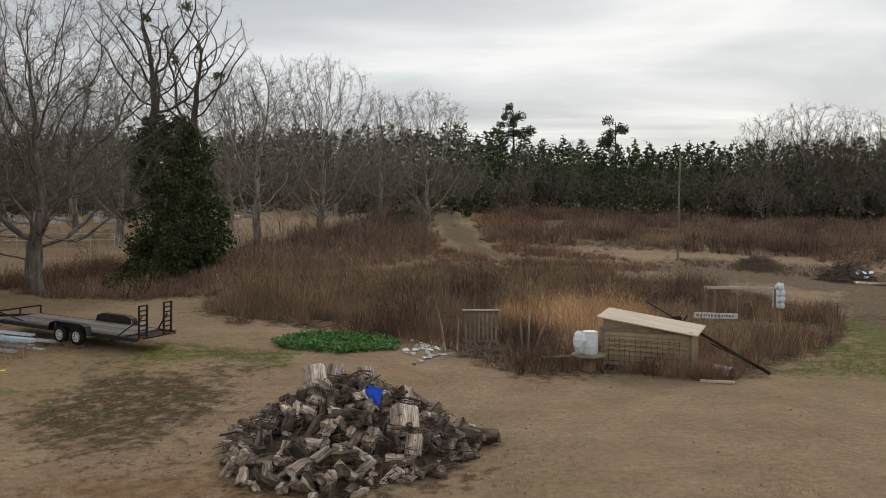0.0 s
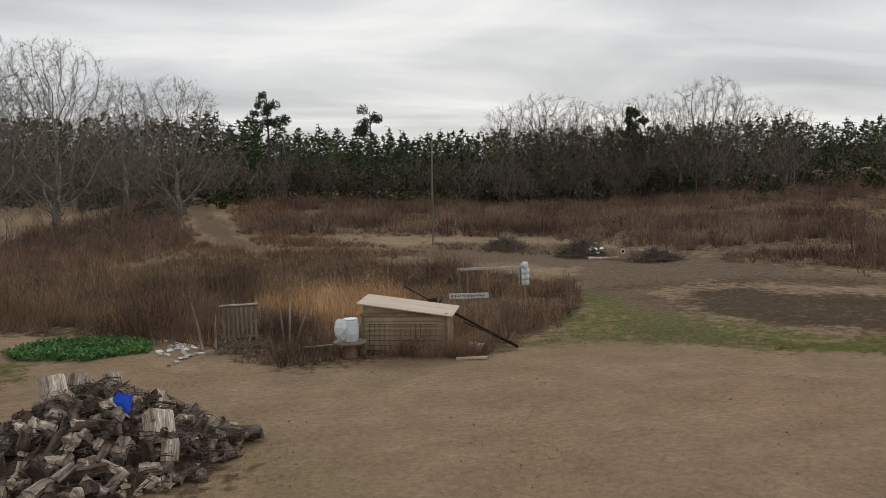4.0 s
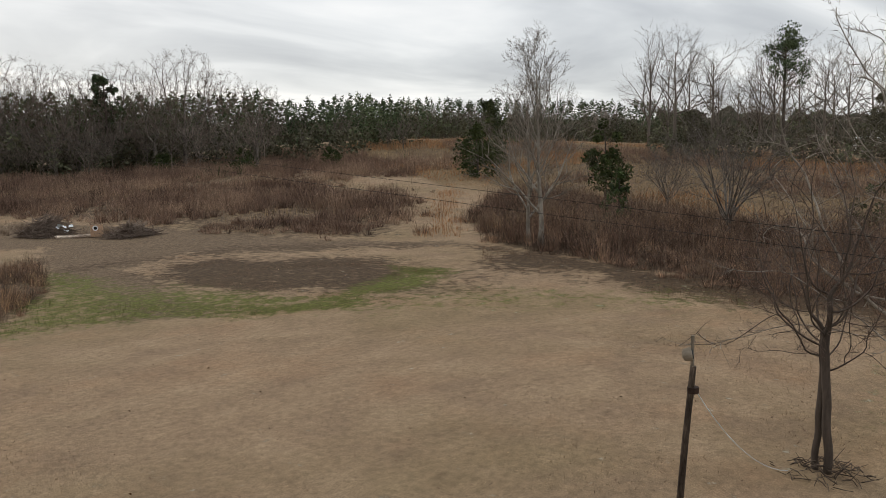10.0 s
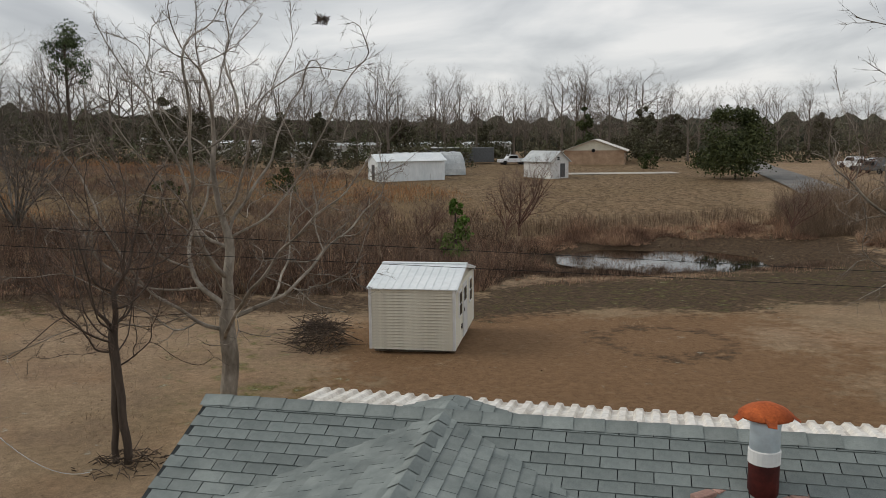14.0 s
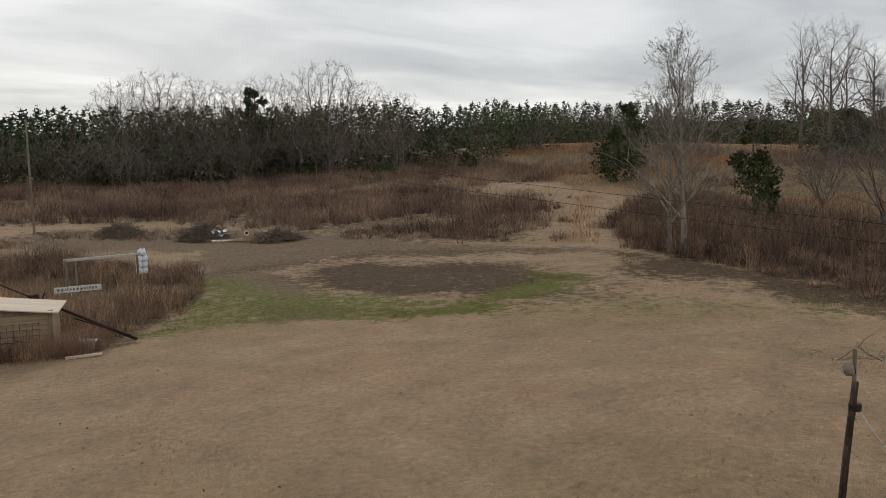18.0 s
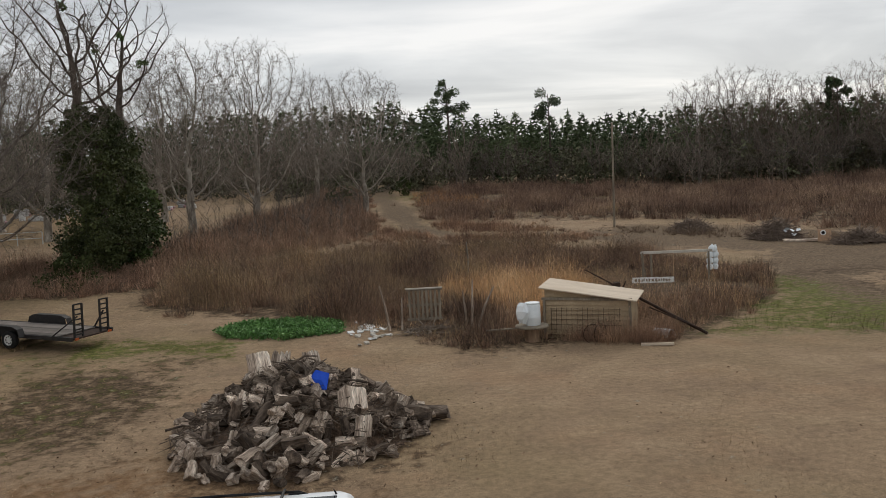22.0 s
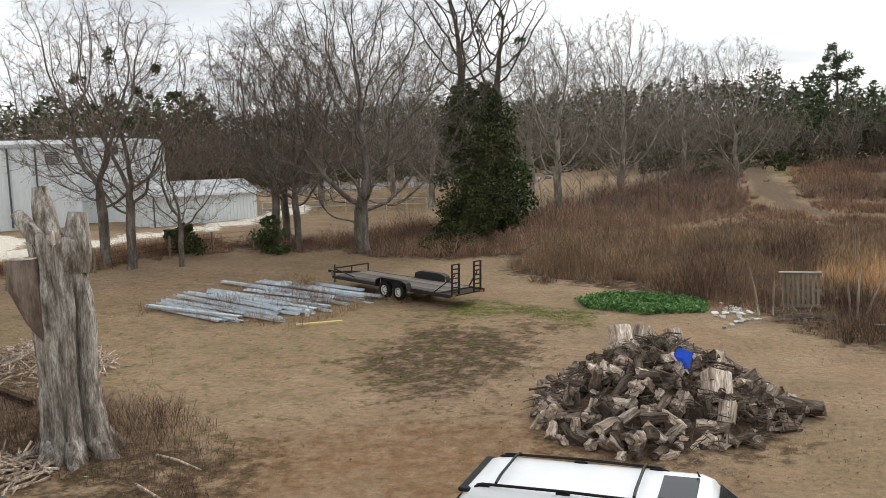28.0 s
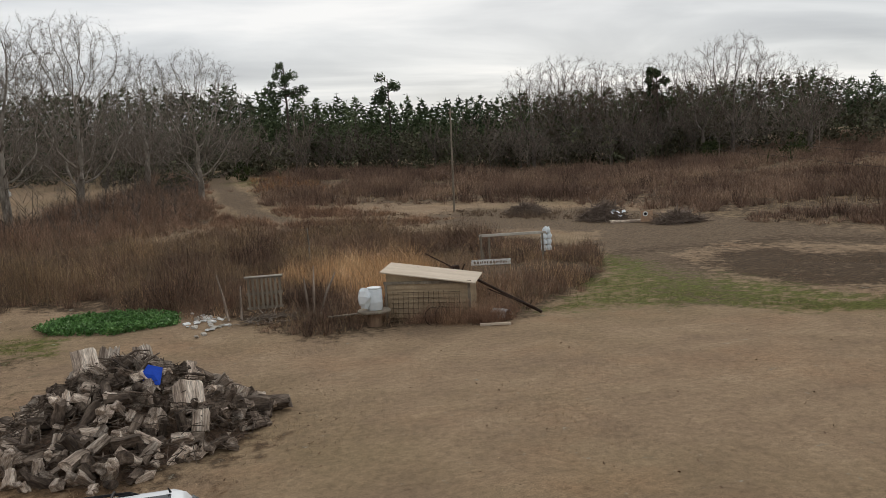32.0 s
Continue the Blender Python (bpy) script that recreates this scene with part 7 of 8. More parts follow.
    b = Shape().add([(-.28, -.1, 0), (.2, -.22, .05), (.3, .2, .34), (-.12, .3, .44), (-.3, .1, .3), (.05, .0, .24)], [(0, 1, 5), (1, 2, 5), (2, 3, 5), (3, 4, 5), (4, 0, 5)]).add([(-.28, -.1, -.02), (.2, -.22, .03), (.3, .2, .32), (-.12, .3, .42), (-.3, .1, .28), (.05, .0, .22)], [(5, 1, 0), (5, 2, 1), (5, 3, 2), (5, 4, 3), (5, 0, 4)])
    solid("plastic_sheet", b, PLASTIC_BLUE, "crumpled bright blue plastic bucket scrap on the heap", "plastic", Matrix.Translation(on(cx + .72, cy - .8, 1.42)) @ Matrix.Rotation(.5, 4, "X") @ Matrix.Scale(.78, 4))


build_wood_pile()


def wheel(parent, m, r=.36, w=.22):
    y = part("tyre", Shape().turned([(r * .6, -w / 2), (r * .93, -w / 2), (r, -w * .3), (r, w * .3), (r * .93, w / 2), (r * .6, w / 2)], 22, closed=False), RUBBER, parent, m=m, smooth=True)
    rim = part("rim", Shape().turned([(.02, -.08), (r * .58, -.06), (r * .62, -w * .48), (r * .62, w * .48), (r * .5, w * .3), (r * .2, w * .36), (.02, w * .36)], 18), CHROME_WHITE, parent, "white spoked rim", m=m, smooth=True)
    for k in range(8):
        a = k * math.pi / 4
        part("rim_slot", Shape().turned([(.032, w * .3), (.032, w * .40)], 8), RUBBER, rim, m=Matrix.Translation((math.cos(a) * r * .4, math.sin(a) * r * .4, 0)))
    return y


def build_trailer():
    # x runs from the rear ramps to the tongue, +y is the side toward the house
    rear = Vector((-11.95, 34.2, .36))
    m = rot_z(rear.x, rear.y, rear.z, 156.6) @ Matrix.Rotation(radians(-2.6), 4, "Y")
    t = thing("car_trailer", "black steel car trailer with a grey plank deck and raised ramps", "trailer", m)
    L, W, z = 8.0, 2.2, .56
    for y in (-W / 2, W / 2):
        part("side_rail", Shape().box((L / 2, y, z - .06), (L, .09, .16), bevel=.01), BLACK_STEEL, t)
    for k in range(9):
        part("cross_member", Shape().box((.3 + k * .92, 0, z - .12), (.07, W - .1, .1)), BLACK_STEEL, t)
    pl = Shape().box((0, 0, 0), (L - .9, .185, .045), bevel=.006).mesh("plank", DECK_WOOD)
    for k in range(11):
        part("plank", pl, None, t, m=Matrix.Translation((L / 2 + .35, -W / 2 + .2 + k * .18, z)))
    part("dovetail", Shape().box((.45, 0, z - .07), (.95, W - .1, .05), Matrix.Rotation(0, 4, "Y")), RUST_BLACK, t)
    for sgn in (1, -1):
        y = sgn * (W / 2 + .18)
        f = Shape()
        prof = [(2.35, .5), (2.45, .82), (2.75, .93), (4.15, .93), (4.45, .82), (4.55, .5)]
        inner = [(x * .99 + .03, h - .03) for x, h in prof]
        f.prism(prof + inner[::-1], .3)
        part("fender", f, BLACK_STEEL, t, "curved black fender", m=Matrix.Translation((0, y, 0)))
        part("fender_plate", Shape().prism([(2.45, .5), (2.5, .8), (2.77, .9), (4.13, .9), (4.4, .8), (4.45, .5)], .02), BLACK_STEEL, t, m=Matrix.Translation((0, sgn * (W / 2 + .04), 0)))
        for x in (2.98, 3.92):
            wheel(t, Matrix.Translation((x, y, .36)) @ Matrix.Rotation(-sgn * math.pi / 2, 4, "X"))
        # upright ramp of two rails and rungs
        r = part("ramp", Shape().box((.06, y * .55 - .22, z + .62), (.06, .07, 1.35)).box((.06, y * .55 + .22, z + .62), (.06, .07, 1.35)), BLACK_STEEL, t)
        for k in range(7):
            part("rung", Shape().box((.06, y * .55, z + .08 + k * .2), (.05, .44, .05)), BLACK_STEEL, r)
        part("ramp_strut", plank_box((.08, y * .55, z + .8), (.95, y * .9, z + .02), .05, .05), BLACK_STEEL, t)
    for k in (-1, 1):
        part("tongue_bar", plank_box((L, k * W / 2, z - .08), (L + 1.5, 0, z - .1), .09, .12), BLACK_STEEL, t)
    part("coupler", Shape().box((L + 1.6, 0, z - .06), (.3, .12, .12), bevel=.02), RUST_BLACK, t)
    part("jack", Shape().tube([(L + 1.1, .12, .02), (L + 1.1, .12, z + .35)], [.035, .035], 8).box((L + 1.1, .12, .03), (.16, .16, .03)), BLACK_STEEL, t)
    part("head_rail", Shape().box((L - .1, 0, z + .38), (.06, W, .06)), BLACK_STEEL, t)
    for y in (-W / 2, 0, W / 2):
        part("head_post", Shape().box((L - .1, y, z + .18), (.05, .05, .42)), BLACK_STEEL, t)
    part("winch_bar", plank_box((L - .1, W / 2, z + .36), (L - 1.6, W / 2, z + .1), .05, .05), BLACK_STEEL, t)
    for k in (-1, 1):
        part("tail_light", Shape().box((-.02, k * .9, z - .08), (.03, .2, .09)), RUST_ORANGE, t, "small red-orange lamp")
    return t


build_trailer()


def build_metal_stack():
    rg = np.random.default_rng(4)
    L = 6.6
    prof = [(-.13, 0), (.13, 0), (.13, .09), (.115, .09), (.115, .015), (-.115, .015), (-.115, .09), (-.13, .09)]
    def channel(ln):
        return Shape().prism([(x, z) for x, z in prof], ln, Matrix.Rotation(math.pi / 2, 4, "Z")).mesh("steel_channel", GALV)
    meshes = [channel(L * f) for f in (1, .8, .6)]
    k = 0
    for i in range(54):
        s = i / 53
        x, y = -22.3 + 2.1 * s + rg.normal(0, .7), 29.3 + 6.5 * s
        lay = rg.integers(0, 4)
        ob = new("steel_channel", meshes[rg.integers(3)])
        zz = max(land(x - 2.5, y), land(x, y), land(x + 2.5, y))
        ob.matrix_basis = rot_z(x, y, land(x, y) + .04 + .075 * lay, -14 + rg.normal(0, 4)) @ Matrix.Rotation(math.atan2(land(x - 3, y + .8) - land(x + 3, y - .8), 6.2), 4, "Y") @ Matrix.Rotation(math.pi if rg.random() < .5 else 0, 4, "X")
        tagged(ob, "galvanised steel channel lying in the stacked heap", "metal beam", "stacked steel channels")
    for i, (x, y) in enumerate(((-22.5, 30.5), (-20.2, 32.0), (-22, 34), (-19.5, 35))):
        solid("timber_bearer", Shape().box((0, 0, 0), (.12, 2.4, .1), bevel=.01), WOOD_OLD, "grey timber bearer under the steel stack", "timber", rot_z(x, y, land(x, y) + .03, -14 + 5 * i))
    P = scatter(rg, [(-26, 29), (-17, 28), (-16, 35), (-23, 37)], 150)
    V, F = bushes(rg, P, 1.15, .014, upright=.9)
    stuff("stack_weeds", V, F, WEED, "thin dead weeds growing through the steel stack")
    P = scatter(rg, [(-23.5, 30), (-19, 29.6), (-18, 33), (-21.5, 35.2)], 46)
    V, F = bushes(rg, P, 1.5, .013, 50, upright=1.0)
    stuff("dark_stack_weeds", V, F, BARK_RED, "dark dead stems standing between the steel channels")
    for poly in ([(-16.7, 34.6), (-15.2, 33.9), (-14.6, 34.5), (-16.2, 35.1)], [(-21.5, 35.2), (-20.5, 35), (-20.3, 36), (-21.4, 36)]):
        P = scatter(rg, poly, 260)
        V, F = stalks(rg, P, .95, .016, .35, 3)
        stuff("straw_tuft", V, F, STRAW_PALE, "tall dead grass tuft beside the trailer", "grass")
    s = plank_box((-17.4, 28.8, land(-17.4, 28.8) + .07), (-15.9, 29.9, land(-15.9, 29.9) + .07), .2, .07)
    solid("painted_board", s, YELLOW, "faded yellow board lying on the grass", "board")
    s = Shape().tube([(0, 0, 0), (.0, 0, .28)], [.11, .11], 12).tube([(0, 0, .28), (0, 0, .33)], [.11, .04], 12)
    solid("plastic_jug", s, PLASTIC_WHITE, "small white plastic jug beside the steel stack", "jug", Matrix.Translation(on(-17.9, 30.6)))


build_metal_stack()


def build_suv():
    m = rot_z(-2.03, 11.88, land(-2, 11.8), -.5)
    t = thing("parked_suv", "white estate car with black roof bars and a dark sunroof", "car", m)
    # x forward
    W = 1.86
    low = Shape().prism([(-2.5, .45), (-2.55, .75), (-2.45, 1.12), (-2.35, 1.18), (1.95, 1.15), (2.75, 1.02), (2.95, .8), (2.92, .42), (2.5, .34), (-2.1, .34)], W)
    part("body", low, CAR_WHITE, t)
    cab = Shape()
    levels = [(1.14, -2.4, 1.98, .92), (1.42, -2.26, 1.68, .84), (1.66, -2.1, 1.38, .74), (1.75, -2.04, 1.32, .71), (1.785, -1.97, 1.26, .67), (1.808, -1.8, 1.16, .57)]
    vs, fs = [], []
    for z, xa, xb, w in levels:
        c = .12
        vs += [(xa, -w + c, z), (xa + c, -w, z), (xb - c, -w, z), (xb, -w + c, z), (xb, w - c, z), (xb - c, w, z), (xa + c, w, z), (xa, w - c, z)]
    for i in range(len(levels) - 1):
        fs += [(i*8 + k, i*8 + (k+1) % 8, i*8 + 8 + (k+1) % 8, i*8 + 8 + k) for k in range(8)]
    fs.append(tuple(range(len(vs) - 8, len(vs))))
    cab.add(vs, fs)
    part("roof", cab, CAR_WHITE, t, "white roof", True)
    for sgn in (-1, 1):
        for x0, x1 in ((-2.1, -1.05), (-.97, .2), (.28, 1.5)):
            z0, z1, y0, y1 = 1.2, 1.56, .905, .775
            part("side_window", Shape().add([(x0, sgn * y0, z0), (x1, sgn * y0, z0), (x1 - (.26 if x1 > .5 else .02), sgn * y1, z1), (x0 + (.06 if x0 < -1.5 else .02), sgn * y1, z1)], [(0, 1, 2, 3) if sgn < 0 else (3, 2, 1, 0)]), CAR_GLASS, t)
        part("roof_rail", Shape().tube([(-1.9, sgn * .64, 1.78), (-1.8, sgn * .64, 1.835), (-.6, sgn * .65, 1.85), (.55, sgn * .64, 1.83), (.7, sgn * .63, 1.77)], [.022] * 5, 6), CAR_BLACK, t, "black roof rail")
        for x in (-1.78, -.62, .5):
            part("rail_foot", Shape().box((x, sgn * .62, 1.80), (.2, .05, .06), bevel=.01), CAR_BLACK, t)
        part("mirror", Shape().box((1.55, sgn * 1.0, 1.2), (.12, .2, .16), bevel=.03), CAR_WHITE, t)
        part("headlight", Shape().box((2.82, sgn * .66, .88), (.2, .34, .18), bevel=.04), CAR_GLASS, t)
        part("tail_light", Shape().box((-2.46, sgn * .82, .98), (.12, .14, .42), bevel=.03), RUST_ORANGE, t, "red tail lamp")
        for x in (-1.55, 2.0):
            wheel(t, Matrix.Translation((x, sgn * .82, .36)) @ Matrix.Rotation(-sgn * math.pi / 2, 4, "X"), .36, .23)
    for x in (-1.58, .35):
        part("crossbar", Shape().tube([(x, -.64, 1.87), (x, -.4, 1.905), (x, .4, 1.905), (x, .64, 1.87)], [.022] * 4, 6), CAR_BLACK, t, "black crossbar")
    part("sunroof", Shape().box((.88, 0, 1.808), (.5, .84, .016), bevel=.004), CAR_GLASS, t, "dark sunroof glass")
    part("windscreen", Shape().add([(1.93, -.78, 1.2), (1.93, .78, 1.2), (1.395, .66, 1.67), (1.395, -.66, 1.67)], [(0, 1, 2, 3)]), CAR_GLASS, t)
    part("rear_window", Shape().add([(-2.4, -.74, 1.2), (-2.16, -.64, 1.62), (-2.16, .64, 1.62), (-2.4, .74, 1.2)], [(0, 1, 2, 3)]), CAR_GLASS, t)
    part("spoiler", Shape().box((-2.05, 0, 1.73), (.2, 1.36, .06), bevel=.015), CAR_BLACK, t)
    part("aerial", Shape().tube([(1.12, .5, 1.79), (1.08, .5, 1.88)], [.02, .008], 6), CAR_BLACK, t)
    part("front_bumper", Shape().box((2.88, 0, .55), (.16, 1.7, .3), bevel=.06), CAR_BLACK, t)
    part("rear_bumper", Shape().box((-2.51, 0, .58), (.16, 1.75, .3), bevel=.06), CAR_BLACK, t)
    return t


build_suv()


def build_dead_trunk():
    rg = np.random.default_rng(8)
    t = thing("dead_tree_trunk", "huge sawn-off dead tree trunk with silvery cracked bark", "tree", Matrix.Translation(on(-15.0, 14.9, -.1)))
    s = Shape()
    n, lv = 110, 80
    vs = []
    for i in range(lv + 1):
        z = 5.1 * i / lv
        f = z / 5.1
        r = .64 + .26 * math.exp(-z / .5) + .06 * math.sin(2.2 * z + 1) * f - .03 * f
        cx, cy = -.08 * z * .6, .05 * z * .5
        for k in range(n):
            a = 6.2832 * k / n
            groove = .05 * math.sin(5 * a + .5 * z) + .04 * math.sin(9 * a + 1.3) - .34 * math.exp(-((a - 5.9 + .06 * math.sin(1.3 * z) - .03 * z) / .09) ** 2) * min(1, max(0, (4.4 - z) / 1.2)) - .2 * math.exp(-((a - 5.2 + .05 * math.sin(2 * z)) / .06) ** 2) * max(0, math.sin(1.1 * z + .5))
            groove += .07 * noise.fractal(Vector((math.cos(a) * 5, math.sin(a) * 5, z * .9)), 1, 2, 4) + .035 * noise.fractal(Vector((math.cos(a) * 14, math.sin(a) * 14, z * 2.5)), 1, 2, 3)
            top = .35 * noise.noise(Vector((math.cos(a) * 2, math.sin(a) * 2, 7))) if i == lv else 0
            vs.append((cx + (r + groove) * math.cos(a), cy + (r + groove) * math.sin(a), z + top))
    fs = [(i*n + k, i*n + (k+1) % n, (i+1)*n + (k+1) % n, (i+1)*n + k) for i in range(lv) for k in range(n)] + [tuple(lv*n + k for k in range(n))]
    s.add(vs, fs)
    bark = material("silvery_dead_bark", [srgb(84, 74, 67), srgb(146, 138, 129), srgb(200, 195, 186)], scale=6, fine=34, stretch=(1, 1, .2), bump=.07, vary=.55)
    part("trunk", s, bark, t, "cracked silvery trunk", True)
    def limb(name, pts, rad, mat=bark, label=""):
        return part(name, Shape().tube(pts, rad, 12), mat, t, label, True)
    up = limb("sawn_limb", [(-.25, .1, 4.3), (-.55, .2, 5.2), (-.72, .25, 5.9), (-.78, .25, 6.35)], [.36, .30, .24, .17], label="upright broken limb")
    limb("sawn_limb", [(.12, .15, 4.4), (.2, .3, 5.2), (.22, .34, 5.75)], [.42, .3, .2], label="upright broken limb")
    limb("sawn_limb", [(-.35, -.1, 4.9), (-.8, -.2, 5.5), (-1.05, -.2, 5.75)], [.24, .18, .15], label="short forked limb")
    limb("sawn_limb", [(-.05, -.2, 2.6), (-.36, -.4, 3.4), (-.58, -.54, 4.1), (-.56, -.56, 4.75)], [.2, .33, .37, .33], WOOD_SMOOTH, label="thick sawn limb with a flat cut")
    part("cut_face", Shape().turned([(.33, 0), (.31, .02), (0, .025)], 14), WOOD_GREY, t, "brown sawn face", m=Matrix.Translation((-.56, -.56, 4.75)))
    for k in range(9):
        a = rg.uniform(0, 6.28)
        p = Vector((.42 * math.cos(a) - .25, .42 * math.sin(a) + .1, 4.9))
        part("splinter", Shape().tube([p, p + Vector((rg.normal(0, .05), rg.normal(0, .05), rg.uniform(.3, .75)))], [.11, .03], 6), WOOD_GREY if k % 2 else bark, t)
    for k in range(7):
        a = k * .9
        part("root", Shape().tube([(.55 * math.cos(a), .55 * math.sin(a), .45), (.9 * math.cos(a), .9 * math.sin(a), .12), (1.35 * math.cos(a), 1.35 * math.sin(a), -.05)], [.26, .18, .06], 8), bark, t, smooth=True)
    return t


build_dead_trunk()


def stick_heap(name, label, cx, cy, A, B, H, n, mat, seed, r=.02, ln=1.2, category="brush pile"):
    """A heap of loose sticks as one joined part over a low mound."""
    rg = np.random.default_rng(seed)
    t = thing(name, label, category, Matrix.Translation(on(cx, cy)))
    s = Shape()
    for k in range(n):
        a, f = rg.uniform(0, 6.28), rg.uniform(0, 1) ** .6
        p = Vector((A * f * math.cos(a), B * f * math.sin(a), H * (1 - f * f) * rg.uniform(.3, 1.0) + .03))
        d = Vector((rg.normal(), rg.normal(), rg.normal(0, .35))).normalized() * ln * rg.uniform(.4, 1.1)
        q = p + d * .5 + Vector((0, 0, rg.normal(0, .08)))
        s.tube([p - d * .5, p + Vector((0, 0, rg.normal(0, .05))), q], [r * rg.uniform(.5, 1.3), r, r * .4], 4, cap=False)
    ob = part("stick_tangle", s, mat, t)
    ob["kind"] = "stuff"
    return t


stick_heap("brush_pile", "round heap of dark cut branches in the sandy field", 26.6, 70.5, 1.9, 1.7, 1.1, 420, WOOD_SMOOTH, 1, .03, 1.6)
stick_heap("brush_pile", "tangled heap of dark branches with white scraps", 30.4, 62.6, 1.9, 1.6, 1.5, 520, WOOD_SMOOTH, 2, .03, 1.8)
stick_heap("brush_pile", "long low heap of dark cut branches", 34.0, 57.0, 2.0, 1.2, .9, 380, WOOD_SMOOTH, 3, .03, 1.8)
stick_heap("brush_pile", "heap of pale broken sticks beside the dead trunk", -22.2, 20.6, 2.6, 2.0, 1.0, 420, WOOD_GREY, 4, .025, 1.2)
stick_heap("brush_pile", "heap of pale broken sticks beside the dead trunk", -15.6, 13.0, 1.3, 1.0, .5, 240, WOOD_GREY, 5, .025, 1.0)
stick_heap("twig_ring", "ring of cut twigs round the fruit tree", 17.0, 4.1, .8, .8, .2, 90, WOOD_DARK, 6, .01, .5)
stick_heap("brush_pile", "scatter of dead sticks by the thicket", 1.6, 33.6, 1.4, .7, .25, 60, WOOD_GREY, 7, .02, 1.4)
stick_heap("brush_pile", "dark branches leaning beside the shed", 28.0, .4, 1.7, .9, 1.0, 260, WOOD_DARK, 9, .011, 1.9)
rgx = np.random.default_rng(31)
for k in range(7):
    solid("paper_scrap", Shape().add([(-.3, -.2, 0), (.3, -.25, .1), (.25, .2, .35), (-.2, .25, .3)], [(0, 1, 2, 3)]).add([(-.3, -.2, -.02), (.3, -.25, .08), (.25, .2, .33), (-.2, .25, .28)], [(3, 2, 1, 0)]), PLASTIC_WHITE, "white rubbish scrap on the brush pile", "rubbish", Matrix.Translation(on(30.9 + rgx.normal(0, .4), 61.2 + rgx.normal(0, .4), .3 + rgx.uniform(0, .7))) @ Matrix.Scale(.55, 4) @ Matrix.Rotation(rgx.uniform(0, 6), 4, "Z"))


def build_target():
    t = thing("target_board", "tan board with a dark round hole in the sandy field", "board", rot_z(32.2, 58.6, land(32.2, 58.6), -28))
    part("board", Shape().box((0, 0, .5), (.9, .06, .9), bevel=.01), WOOD_RAW, t)
    part("hole_ring", Shape().turned([(.2, -.01), (.2, .02), (.12, .02), (.12, -.01)], 16), WHITE_PAINT, t, m=Matrix.Translation((-.1, -.035, .7)) @ Matrix.Rotation(math.pi / 2, 4, "X"))
    part("hole", Shape().turned([(.12, -.01), (.12, .015)], 16), CAR_BLACK, t, m=Matrix.Translation((-.1, -.035, .7)) @ Matrix.Rotation(math.pi / 2, 4, "X"))
    part("prop", plank_box((.3, .05, 1.0), (.3, .9, 0), .06, .06), WOOD_OLD, t)
    solid("timber_log", rough_log(3, 2.6, .14), WOOD_GREY, "fallen pale timber beside the brush piles", "log", Matrix.Translation(on(30.9, 59.4, .14)) @ Matrix.Rotation(radians(65), 4, "Z") @ Matrix.Rotation(math.pi / 2, 4, "X"))


build_target()


